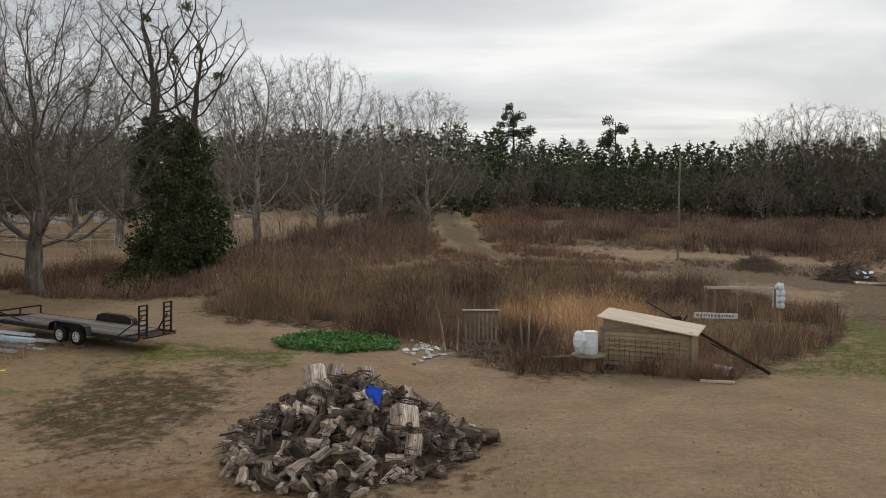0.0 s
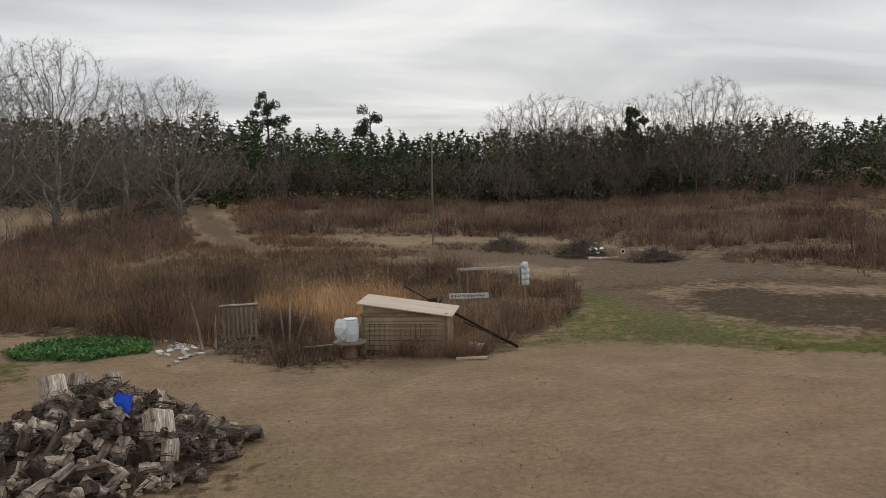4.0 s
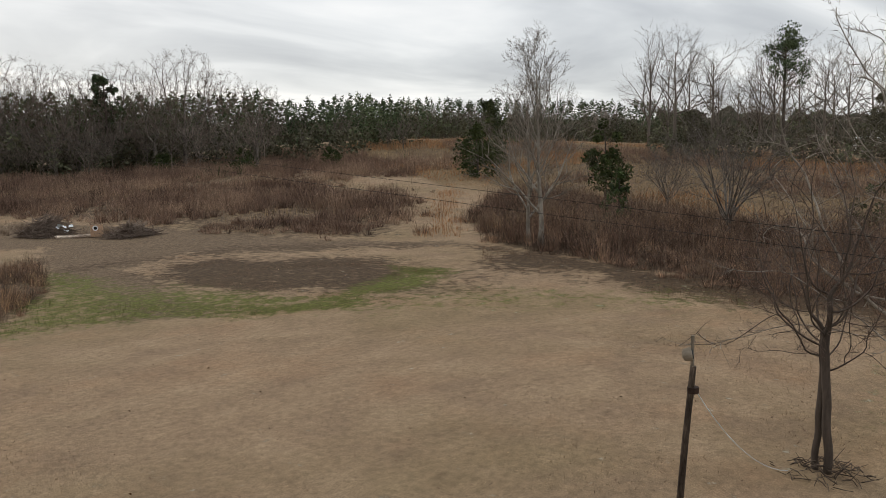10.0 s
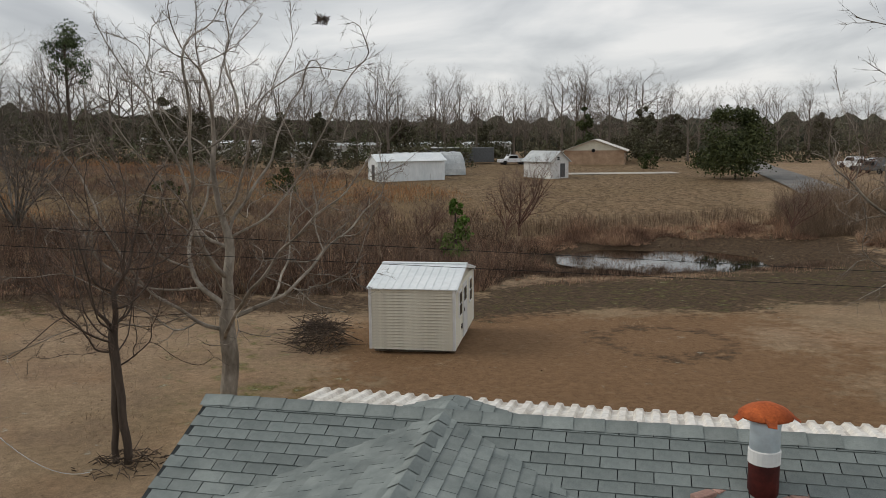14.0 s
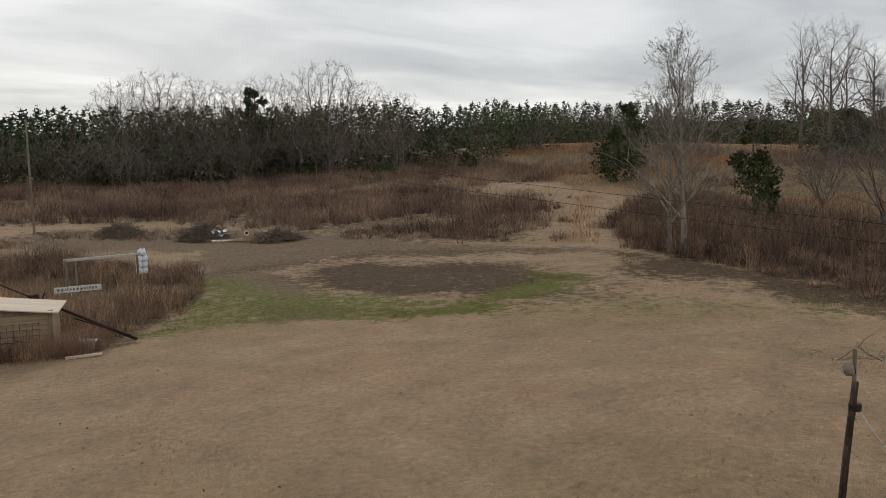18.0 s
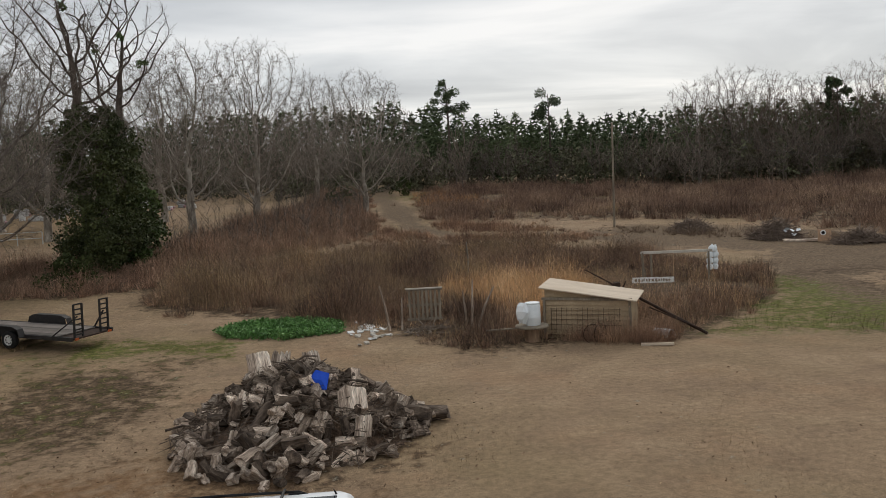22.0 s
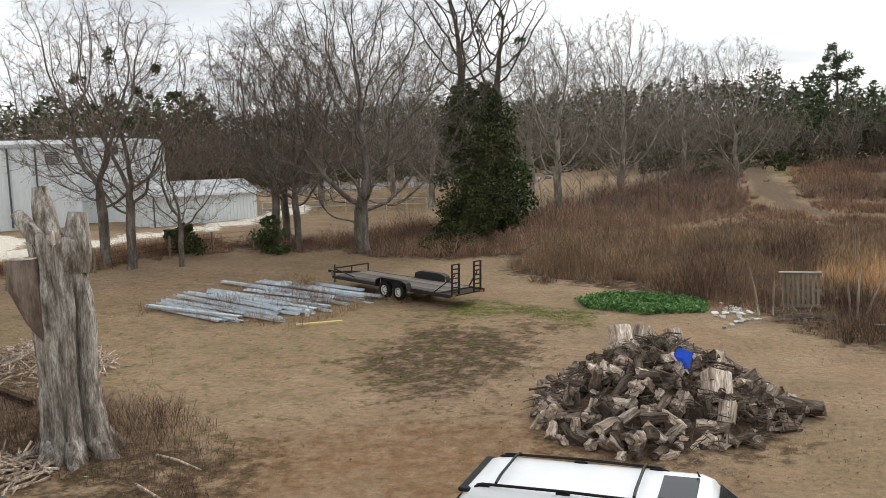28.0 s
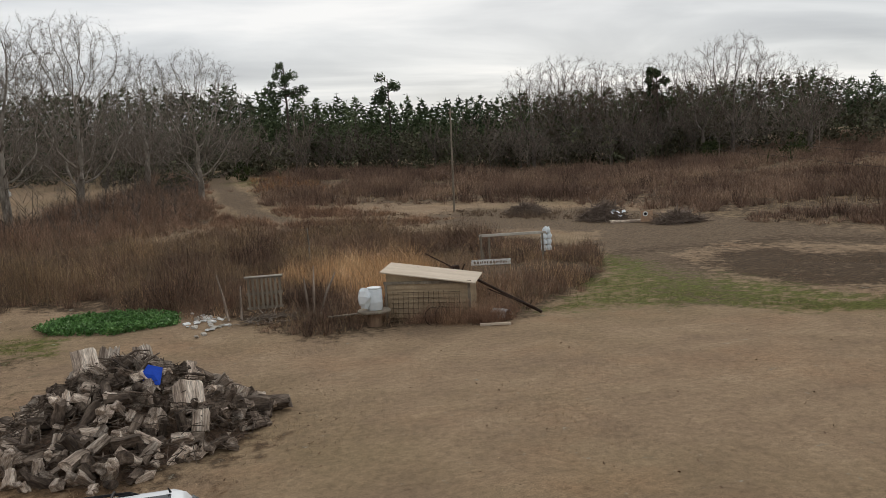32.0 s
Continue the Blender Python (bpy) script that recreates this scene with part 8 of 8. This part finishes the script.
def build_coop():
    a = math.degrees(math.atan2(30.1 - 31.6, 8.95 - 5.95))
    m = rot_z(5.95, 31.6, land(6, 31.5), a)
    t = thing("chicken_coop", "low beige lap-sided coop with a slipped plywood roof", "coop", m)
    L, D, H = 3.35, 1.5, 1.3
    for k in range(7):
        h = H / 7
        part("siding_board", Shape().add([(0, 0, 0), (L, 0, 0), (L, .02, h), (0, .02, h), (0, -.03, 0), (L, -.03, 0)], [(4, 5, 2, 3), (0, 1, 5, 4), (0, 4, 3), (1, 2, 5)]), SIDING, t, m=Matrix.Translation((0, 0, .1 + k * h)))
    part("frame_box", Shape().box((L / 2, D / 2 + .05, H / 2 + .08), (L - .04, D, H)), SIDING, t)
    for x in (.04, L - .04):
        part("corner_post", Shape().box((x, -.02, .72), (.09, .09, 1.5)), WOOD_OLD, t)
    part("top_rail", Shape().box((L / 2, -.03, H + .16), (L + .1, .06, .1)), WOOD_OLD, t)
    # roof sheet, high at one end and tipped to the front
    s = Shape().box((0, 0, 0), (3.75, 1.7, .05), bevel=.01)
    part("roof_sheet", s, BOARD, t, "pale plywood sheet", m=Matrix.Translation((1.75, .6, 1.74)) @ Matrix.Rotation(radians(7.6), 4, "Y") @ Matrix.Rotation(radians(5), 4, "X"))
    part("roof_prop", plank_box((.1, .9, 1.3), (.1, .9, 1.9), .08, .08), WOOD_OLD, t)
    part("gable_board", Shape().prism([(.05, 1.4), (3.3, 1.4), (3.3, 1.46), (.05, 1.88)], .04), SIDING, t, m=Matrix.Translation((0, .06, 0)))
    # welded wire panel that leans on the front
    for k in range(14):
        part("panel_wire", Shape().tube([(.35 + k * .2, -.28, .02), (.35 + k * .2, -.14, 1.15)], [.008, .008], 4), RUST_BLACK, t)
    for k in range(6):
        z = .1 + k * .2
        part("panel_wire", Shape().tube([(.3, -.28 + z * .12, z), (3.0, -.28 + z * .12, z)], [.008, .008], 4), RUST_BLACK, t)
    P = scatter(np.random.default_rng(3), [(6, 31.0), (7.6, 29.9), (9.2, 29.0), (10.8, 29.6), (9.6, 30.6), (8.9, 29.9)], 130)
    V, F = bushes(np.random.default_rng(4), P, 1.0, .012, 50, upright=1.2)
    stuff("coop_weeds", V, F, WEED, "dead brown weeds before the coop")
    # fallen dark boom with a clamp
    p, q = Vector((11.7, 29.8, .1)), Vector((8.0, 33.0, 2.35))
    b = thing("antenna_mast", "long dark fallen mast leaning across the coop", "mast", Matrix.Translation(p))
    d = q - p
    part("mast_tube", Shape().tube([(0, 0, 0), d * .33, d * .66], [.06, .055, .05], 10), RUST_BLACK, b)
    part("mast_tip", Shape().tube([d * .66, d], [.03, .022], 8), RUST_BLACK, b)
    part("clamp", Shape().box(tuple(d * .73), (.28, .2, .3), bevel=.03), RUST_BLACK, b)
    for k, s in enumerate((.68, .78)):
        part("clamp_arm", Shape().tube([d * s, d * s + Vector((.1, -.15, .32 - .5 * k))], [.03, .02], 6), RUST_BLACK, b)
    part("stay", Shape().tube([d * .05 + Vector((0, -.1, .05)), d * .5 + Vector((.15, -.25, -.25))], [.028, .028], 6), RUST_BLACK, b)
    # spool table with a white drum and a plastic bag
    tm = Matrix.Translation(on(5.35, 30.9))
    tb = thing("log_table", "round board on an upright log beside the coop", "table", tm)
    part("log", Shape().turned([(.3, -.05), (.28, .05), (.27, .5), (.26, .52)], 14), WOOD_RAW, tb, "cut log")
    part("tabletop", Shape().turned([(.62, .52), (.64, .54), (.64, .58), (.62, .6)], 20), WOOD_OLD, tb)
    part("slat", plank_box((-1.7, .4, .42), (-.3, .1, .5), .1, .04), WOOD_OLD, tb)
    part("slat", plank_box((-1.6, .7, .36), (-.2, .4, .44), .1, .04), WOOD_OLD, tb)
    dr = thing("plastic_drum", "white plastic drum standing on the log table", "drum", tm @ Matrix.Translation((.05, 0, .6)))
    part("drum_body", Shape().turned([(.26, 0), (.29, .03), (.295, .3), (.30, .31), (.295, .33), (.29, .75), (.27, .8), (.2, .82)], 20), PLASTIC_WHITE, dr, smooth=True)
    part("drum_lid", Shape().turned([(.27, .81), (.28, .83), (.27, .86), (.1, .87)], 20), PLASTIC_WHITE, dr)
    rg = np.random.default_rng(12)
    g = Shape()
    nn = 10
    vs = [(-.32 + .22 * math.cos(a := 6.2832 * k / nn) * f + rg.normal(0, .03), .2 * math.sin(a) * f + rg.normal(0, .03), z + rg.normal(0, .03)) for z, f in ((.15, .6), (.35, 1.2), (.6, 1.3), (.8, 1.0), (.92, .35)) for k in range(nn)]
    g.add(vs, [(i*nn + k, i*nn + (k+1) % nn, (i+1)*nn + (k+1) % nn, (i+1)*nn + k) for i in range(4) for k in range(nn)] + [tuple(4*nn + k for k in range(nn))])
    solid("plastic_bag", g, PLASTIC_WHITE, "crumpled white plastic bag hanging on the drum", "bag", tm @ Matrix.Translation((0, -.05, .55)))
    s = plank_box((8.9, 28.9, land(8.9, 28.9) + .05), (10.0, 28.6, land(10, 28.6) + .05), .12, .08)
    solid("loose_board", s, BOARD, "short pale board lying before the coop", "board")
    h = Shape()
    for k in range(9):
        a0 = math.pi * k / 8
        h.v += [(.3 * math.cos(a0), y, .3 * math.sin(a0)) for y in (-.35, .35)]
    h.f += [(2*k, 2*k + 1, 2*k + 3, 2*k + 2) for k in range(8)]
    solid("sheet_metal_scrap", h, METAL_GREY, "bent pale sheet metal scrap", "scrap", Matrix.Translation(on(10.1, 30.0, .05)) @ Matrix.Rotation(.7, 4, "Z"))
    for k in range(2):
        ring = [(.35 * math.cos(6.283 * i / 20), 0, .35 * math.sin(6.283 * i / 20) + .33) for i in range(21)]
        solid("wire_hoop", Shape().tube(ring, [.012] * 21, 5), RUST_BLACK, "thin bent wire hoop in the weeds", "wire", rot_z(7.4 + .3 * k, 29.9, land(7.4, 29.9), 10 + 25 * k))


build_coop()


def build_sheds_and_signs():
    # open white timber frame with jugs
    m = rot_z(13.6, 43.2, land(13.6, 43), -12)
    t = thing("swing_stand", "open weathered white timber swing stand in weeds", "stand", m)
    for x, z in ((0, 1.75), (.45, 1.65), (3.4, 1.7)):
        part("frame_post", Shape().box((x, 0, z / 2), (.1, .1, z), bevel=.01), WOOD_OLD, t)
    part("top_rail", Shape().box((1.75, 0, 1.72), (3.7, .09, .14), bevel=.01), CONCRETE, t)
    part("side_rail", plank_box((0, 0, 1.7), (.1, 1.4, 1.4), .08, .1), CONCRETE, t)
    part("cross_rail", plank_box((.2, 0, .1), (0, 0, 1.2), .06, .08), WOOD_OLD, t)
    j = thing("jug_stack", "strung bundle of white plastic jugs on a post", "jugs", rot_z(17.75, 44.2, land(17.7, 44.2), 0))
    part("post", Shape().box((0, 0, .9), (.08, .08, 1.8)), WOOD_OLD, j)
    for k in range(4):
        for q in range(2):
            part("jug", Shape().turned([(.14, 0), (.17, .04), (.17, .22), (.12, .3), (.05, .34), (.05, .4)], 12), PLASTIC_WHITE, j, m=Matrix.Translation((.13 * (q * 2 - 1) * (1 if k < 3 else .3), -.16, .55 + k * .33)) @ Matrix.Rotation(.3 * (q - .5) + .1 * k, 4, "Y"), smooth=True)
    # long sign on a post, its lettering too worn to read
    s = thing("road_sign", "long white sign board with worn black lettering", "sign", rot_z(12.55, 38.4, land(12.5, 38.4), -16))
    part("sign_board", Shape().box((0, 0, .95), (1.95, .03, .27), bevel=.008), WHITE_PAINT, s)
    rg = np.random.default_rng(9)
    x = -.85
    while x < .8:
        w = rg.uniform(.05, .11)
        part("letter_bar", Shape().box((x + w / 2, -.018, .95 + rg.normal(0, .008)), (w, .006, rg.uniform(.08, .12))), WOOD_OLD, s)
        x += w + rg.uniform(.03, .07)
    part("sign_post", Shape().box((.45, .04, .42), (.07, .05, .95)), WOOD_OLD, s)
    # upright pallet and broken posts at the edge of the thicket
    p = thing("pallet", "weathered pallet standing upright in the weeds", "pallet", rot_z(1.5, 34.7, land(1.5, 34.7), -3))
    for k in range(8):
        part("slat", Shape().box((-.62 + k * .18, 0, .95), (.1, .03, 1.3), bevel=.006), WOOD_OLD, p)
    for z in (.35, .95, 1.6):
        part("rail", Shape().box((0, .05, z), (1.5, .07, .1)), WOOD_OLD, p)
    part("rail", Shape().box((0, -.02, 1.66), (1.55, .12, .05)), CONCRETE, p, "pale cap rail")
    for (x, y, dx, h) in ((.0, 34.3, -.35, 1.9), (.5, 34.2, .05, 1.4), (3.4, 34.0, .1, 2.0), (3.6, 33.8, .75, 1.7), (3.2, 34.3, -.1, 1.5)):
        solid("leaning_post", Shape().tube([(0, 0, -.05), (dx * .4, 0, h * .5), (dx, .1, h)], [.06, .05, .025], 7), WOOD_GREY, "broken grey post leaning in the thicket", "post", Matrix.Translation(on(x, y)))
    solid("birch_pole", Shape().tube([(0, 0, -.05), (.05, 0, 1.2), (.0, 0, 2.3)], [.06, .05, .03], 8), BARK_PALE, "pale dead sapling pole in the thicket", "post", Matrix.Translation(on(4.6, 47)))
    for k in range(46):
        solid("rubble_chunk", Shape().box((0, 0, 0), (rg.uniform(.08, .3), rg.uniform(.08, .26), rg.uniform(.03, .1)), bevel=.015), (CONCRETE, WHITE_PAINT)[k % 2], "pale broken rubble on the ground", "rubble", Matrix.Translation(on(-.85 + rg.normal(0, .4), 34.2 + rg.normal(0, .9), .04)) @ Matrix.Rotation(rg.uniform(0, 6), 4, "Z") @ Matrix.Rotation(rg.normal(0, .3), 4, "X"), "rubble by the thicket")
    # leafy garden bed
    rg2 = np.random.default_rng(15)
    bed = [(-7.5, 36.0), (-6.2, 37.6), (-3.4, 37.4), (-1.9, 35.8), (-2.0, 34.4), (-4.4, 33.7), (-6.8, 34.7)]
    P = scatter(rg2, bed, 1500)
    C = np.stack([P[:, 0], P[:, 1], lands(P[:, 0], P[:, 1]) + rg2.uniform(.03, .2, len(P))], 1)
    V, F = leaf_cloud(rg2, C, np.full(len(C), .14), 21000, .048, .7)
    stuff("turnip_greens", V, F, LEAF_BED, "low bed of broad bright green leaves", "plants")


build_sheds_and_signs()


def build_poles():
    base = on(21.5, 76.2)
    t = thing("utility_pole", "tall grey wooden utility pole in the brush", "pole", Matrix.Translation(base))
    part("pole", Shape().tube([(0, 0, -.3), (.05, 0, 5), (.12, 0, 9.7)], [.11, .095, .08], 10), WOOD_OLD, t)
    part("bracket", Shape().box((.12, 0, 9.3), (.5, .08, .08)), WOOD_OLD, t)
    part("insulator", Shape().turned([(.05, 0), (.07, .05), (.04, .15)], 8), CONCRETE, t, m=Matrix.Translation((.3, 0, 9.35)))
    for k, (dz, dx) in enumerate(((0, 0), (-.55, .2))):
        p, q = Vector((21.6, 76.2, base.z + 9.4 + dz)), Vector((9.6 + dx, -13, 4.1 + dz * .4))
        pts = [p.lerp(q, s / 16) - Vector((0, 0, 2.0 * 4 * (s / 16) * (1 - s / 16) * .1)) for s in range(17)]
        solid("power_line", Shape().tube(pts, [.0045] * 17, 4, cap=False), WIRE, "thin black power line sagging over the yard", "cable")
    b = on(13.05, 5.24)
    l = thing("yard_light_post", "dark wooden post with a small grey floodlight", "lamp post", Matrix.Translation(b))
    part("post", Shape().tube([(-.08, .22, -.2), (-.01, .12, 1.5), (.06, .03, 2.75)], [.06, .055, .05], 10), WOOD_DARK, l)
    part("upper_post", Shape().tube([(.09, .06, 2.2), (.09, .06, 3.25)], [.035, .03], 8), WOOD_OLD, l)
    part("strap", Shape().turned([(.095, 0), (.095, .1)], 10), RUST_BLACK, l, m=Matrix.Translation((.06, .03, 2.3)))
    h = part("lamp_head", Shape().turned([(.05, -.05), (.1, -.02), (.115, .08), (.1, .1), (.03, .11)], 16), WOOD_OLD, l, "round grey floodlight", True, m=Matrix.Translation((-.06, .12, 2.95)) @ Matrix.Rotation(radians(80), 4, "X") @ Matrix.Rotation(.5, 4, "Y"))
    part("lamp_lens", Shape().turned([(.09, .1), (.085, .118), (.0, .12)], 16), GLASS_DARK, h)
    part("lamp_arm", Shape().tube([(.08, .06, 2.98), (-.05, .1, 3.0)], [.018, .018], 6), METAL_GREY, l)
    p, q = b + Vector((.08, 0, 2.35)), on(16.6, 4.7, .05)
    pts = [p.lerp(q, s / 10) - Vector((0, 0, .35 * 4 * (s / 10) * (1 - s / 10))) for s in range(11)]
    solid("guy_line", Shape().tube(pts, [.008] * 11, 4, cap=False), PLASTIC_WHITE, "slack white line from post to tree", "cable")
    s = on(62.5, -45.5)
    u = thing("utility_pole", "wooden utility pole beside the street", "pole", Matrix.Translation(s))
    part("pole", Shape().tube([(0, 0, -.3), (0, 0, 4), (0, 0, 8.3)], [.15, .13, .1], 10), WOOD_OLD, u)
    part("bracket", Shape().box((0, 0, 7.9), (1.4, .09, .09)), WOOD_OLD, u)


build_poles()


def build_water_tower():
    t = thing("water_tower", "small grey water tower far beyond the hall", "tower", Matrix.Translation(at(-63.4, 280)))
    part("tank", Shape().turned([(.6, 33.4), (1.9, 34.6), (2.2, 36), (2.2, 38), (1.7, 39.2), (.3, 40)], 18), METAL_GREY, t, smooth=True)
    part("riser", Shape().tube([(0, 0, -1), (0, 0, 34)], [.4, .35], 8), METAL_GREY, t)
    for k in range(4):
        a = k * math.pi / 2 + .4
        part("leg", Shape().tube([(3.4 * math.cos(a), 3.4 * math.sin(a), -1), (1.9 * math.cos(a), 1.9 * math.sin(a), 35.4)], [.16, .14], 6), METAL_GREY, t)


build_water_tower()


def build_fence():
    t = thing("wire_fence", "rusty wire fence on leaning wooden posts", "fence")
    line = [(-38.5, 20), (-36.2, 26), (-34.2, 30), (-33.4, 35), (-32.5, 40), (-30, 45), (-27, 49)]
    pts = []
    for (x0, y0), (x1, y1) in zip(line, line[1:]):
        for k in range(2):
            pts.append((x0 + (x1 - x0) * k / 2, y0 + (y1 - y0) * k / 2))
    rg = np.random.default_rng(2)
    tops = []
    for x, y in pts:
        g = on(x, y)
        dx = rg.normal(0, .1)
        part("post", Shape().tube([g - Vector((0, 0, .2)), g + Vector((dx, 0, 1.35))], [.07, .06], 7), WOOD_OLD, t)
        tops.append((g, dx))
    for h in (.3, .6, .9, 1.2):
        part("fence_wire", Shape().tube([g + Vector((dx * h / 1.35, 0, h)) for g, dx in tops], [.007] * len(tops), 4, cap=False), RUST_BLACK, t)


build_fence()


def build_shrubs():
    rg = np.random.default_rng(19)
    # green laurel and the wide bare shrub round it
    evergreen(51, 6.2, 5.6, LEAF_LAUREL, "laurel_tree", "bushy green laurel rising from a bare shrub", on(-26.4, 15.4), leaf=.06, n=24000, lobes=80, shape=.5, trunk_r=.12, lobe=.85, base=.12)
    hull = [(-31, 11), (-27, 9.5), (-22.5, 10.5), (-19.4, 13.5), (-20.5, 16.5), (-24, 19), (-29, 20), (-32, 15)]
    P = scatter(rg, hull, 900)
    V, F = bushes(rg, P, 2.7, .015, 50, edge=off_poly(P[:, 0], P[:, 1], hull), upright=.5)
    stuff("bare_shrub", V, F, WEED_DARK, "wide tangled shrub of grey-brown bare stems", "shrub")
    P = scatter(rg, hull, 170)
    V, F = stalks(rg, P, 2.6, .03, .8, 14)
    stuff("shrub_branches", V, F, TWIG_PALE, "pale bare branches rising from the tangled shrub", "shrub")
    P = scatter(rg, hull, 1100)
    deep = np.clip(-off_poly(P[:, 0], P[:, 1], hull), 0, 2.2)
    C = np.stack([P[:, 0], P[:, 1], lands(P[:, 0], P[:, 1]) + rg.uniform(.05, 1, len(P)) * (.5 + .9 * deep)], 1)
    V, F = leaf_cloud(rg, C, np.full(len(C), .5), 46000, .042, .6)
    stuff("shrub_leaves", V, F, LEAF_CEDAR, "dull green leaves on the tangled shrub", "shrub")
    evergreen(52, 2.4, 2.6, LEAF_MID, "ivy_bush", "dark green ivy bush at the foot of bare trunks", at(-32.4, 52), leaf=.1, n=1800, trunk_r=.05, category="shrub")
    evergreen(53, 2.0, 3.6, LEAF_CEDAR, "green_shrub", "olive green shrub at the thicket's edge", at(-20.3, 52), leaf=.1, n=2400, trunk_r=.05, category="shrub")
    evergreen(54, 1.9, 2.6, LEAF_CEDAR, "green_shrub", "olive green shrub by the fence", on(-32.6, 41.5), leaf=.09, n=1400, trunk_r=.05, category="shrub")
    evergreen(55, 1.1, 1.2, LEAF_MID, "green_shrub", "small leafy shrub beside the house", on(-6.9, 8.6), leaf=.06, n=700, trunk_r=.03, category="shrub")
    for k, (az, r, s) in enumerate([(-3.0, 104, 3.2), (1.5, 118, 2.6), (33, 126, 3.0), (38, 122, 3.2), (44, 118, 3.0), (79.5, 66, 4.2), (87, 100, 3), (92, 150, 5), (99, 150, 5)]):
        evergreen(60 + k, s, s * 1.3, LEAF_CEDAR, "cedar_shrub", "low dull green cedar among the weeds", at(az, r), leaf=.16, n=700, trunk_r=.05, category="shrub")
    # nest and mistletoe
    s = Shape()
    for k in range(140):
        a, b = rg.uniform(0, 6.28), rg.uniform(-1, 1)
        p = Vector((.16 * math.cos(a), .16 * math.sin(a), .12 * b))
        s.tube([p * .6, p * .6 + Vector(rg.normal(0, .05, 3))], [.012, .006], 4, cap=False)
    solid("bird_nest", s, WOOD_DARK, "old dark twig nest in the bare crown", "nest", Matrix.Translation(atn(90.1, 20.0, 8.95)))


def atn(az, r, z):
    return Vector((r * math.sin(radians(az)), r * math.cos(radians(az)), z))


build_shrubs()


def build_cemetery():
    rg = np.random.default_rng(41)
    g = Shape().prism([(-.3, 0), (.3, 0), (.3, .6), (.22, .75), (0, .82), (-.22, .75), (-.3, .6)], .16).mesh("gravestone", STONE)
    low = Shape().box((0, 0, .2), (.7, .3, .4), bevel=.05).mesh("gravestone", STONE)
    fl = Shape().turned([(.05, 0), (.16, .12), (.2, .25), (.1, .38), (0, .4)], 8).mesh("grave_flowers", PINKF)
    for k in range(120):
        az, r = rg.uniform(-34, -12.5), rg.uniform(112, 134)
        p = at(az, r)
        turn = Matrix.Rotation(rg.normal(.3, .1), 4, "Z")
        ob = new("gravestone", g if rg.random() < .6 else low)
        ob.matrix_basis = Matrix.Translation(p) @ turn @ Matrix.Scale(rg.uniform(.8, 1.5), 4)
        tagged(ob, "pale gravestone in the cemetery beyond the trees", "gravestone", "gravestones")
        if rg.random() < .5:
            ob = new("grave_flowers", fl)
            ob.matrix_basis = Matrix.Translation(at(az + .2, r - .5))
            tagged(ob, "faded artificial flowers by a gravestone", "flowers", "grave flowers")
    t = thing("pipe_rail_fence", "low pale pipe rail beside the cemetery lawn", "fence")
    for k in range(9):
        p = at(-33 + k * 1.4, 78)
        part("post", Shape().tube([p, p + Vector((0, 0, 1.1))], [.04, .04], 6), METAL_GREY, t)
    for h in (.55, 1.08):
        part("rail", Shape().tube([at(-33 + k * 1.4, 78, h) for k in range(9)], [.03] * 9, 6), METAL_GREY, t)


build_cemetery()


def build_fence_side():
    c = thing("utility_cabinet", "dark green utility cabinet beside the fence", "cabinet", rot_z(-35.6, 44.6, land(-35.6, 44.6), 35))
    box = material("dark_green_paint", [srgb(58, 64, 50), srgb(76, 82, 64)], rough=.6)
    part("cabinet_body", Shape().box((0, 0, .5), (1.5, .9, 1.0), bevel=.04), box, c)
    part("cabinet_lid", Shape().box((0, 0, 1.03), (1.58, .98, .08), bevel=.02), box, c)
    part("plinth", Shape().box((0, 0, .03), (1.7, 1.1, .12)), CONCRETE, c)
    for p, q in (((-12.2, 13.6), (-9.9, 12.4)), ((-13.0, 15.2), (-11.4, 14.7))):
        solid("fallen_branch", Shape().tube([on(*p, .06), on((p[0] + q[0]) / 2, (p[1] + q[1]) / 2, .1), on(*q, .05)], [.032, .03, .018], 7), WOOD_GREY, "pale fallen branch on the grass", "branch")
    b = thing("rusty_beam", "dark rusty iron beam lying by the brush pile", "beam", rot_z(-20.2, 17.8, land(-20.2, 17.8) + .12, -20))
    part("flange", Shape().box((0, 0, .08), (2.4, .2, .03)), RUST_BLACK, b)
    part("web", Shape().box((0, 0, 0), (2.4, .03, .16)), RUST_BLACK, b)
    part("flange", Shape().box((0, 0, -.08), (2.4, .2, .03)), RUST_BLACK, b)


build_fence_side()
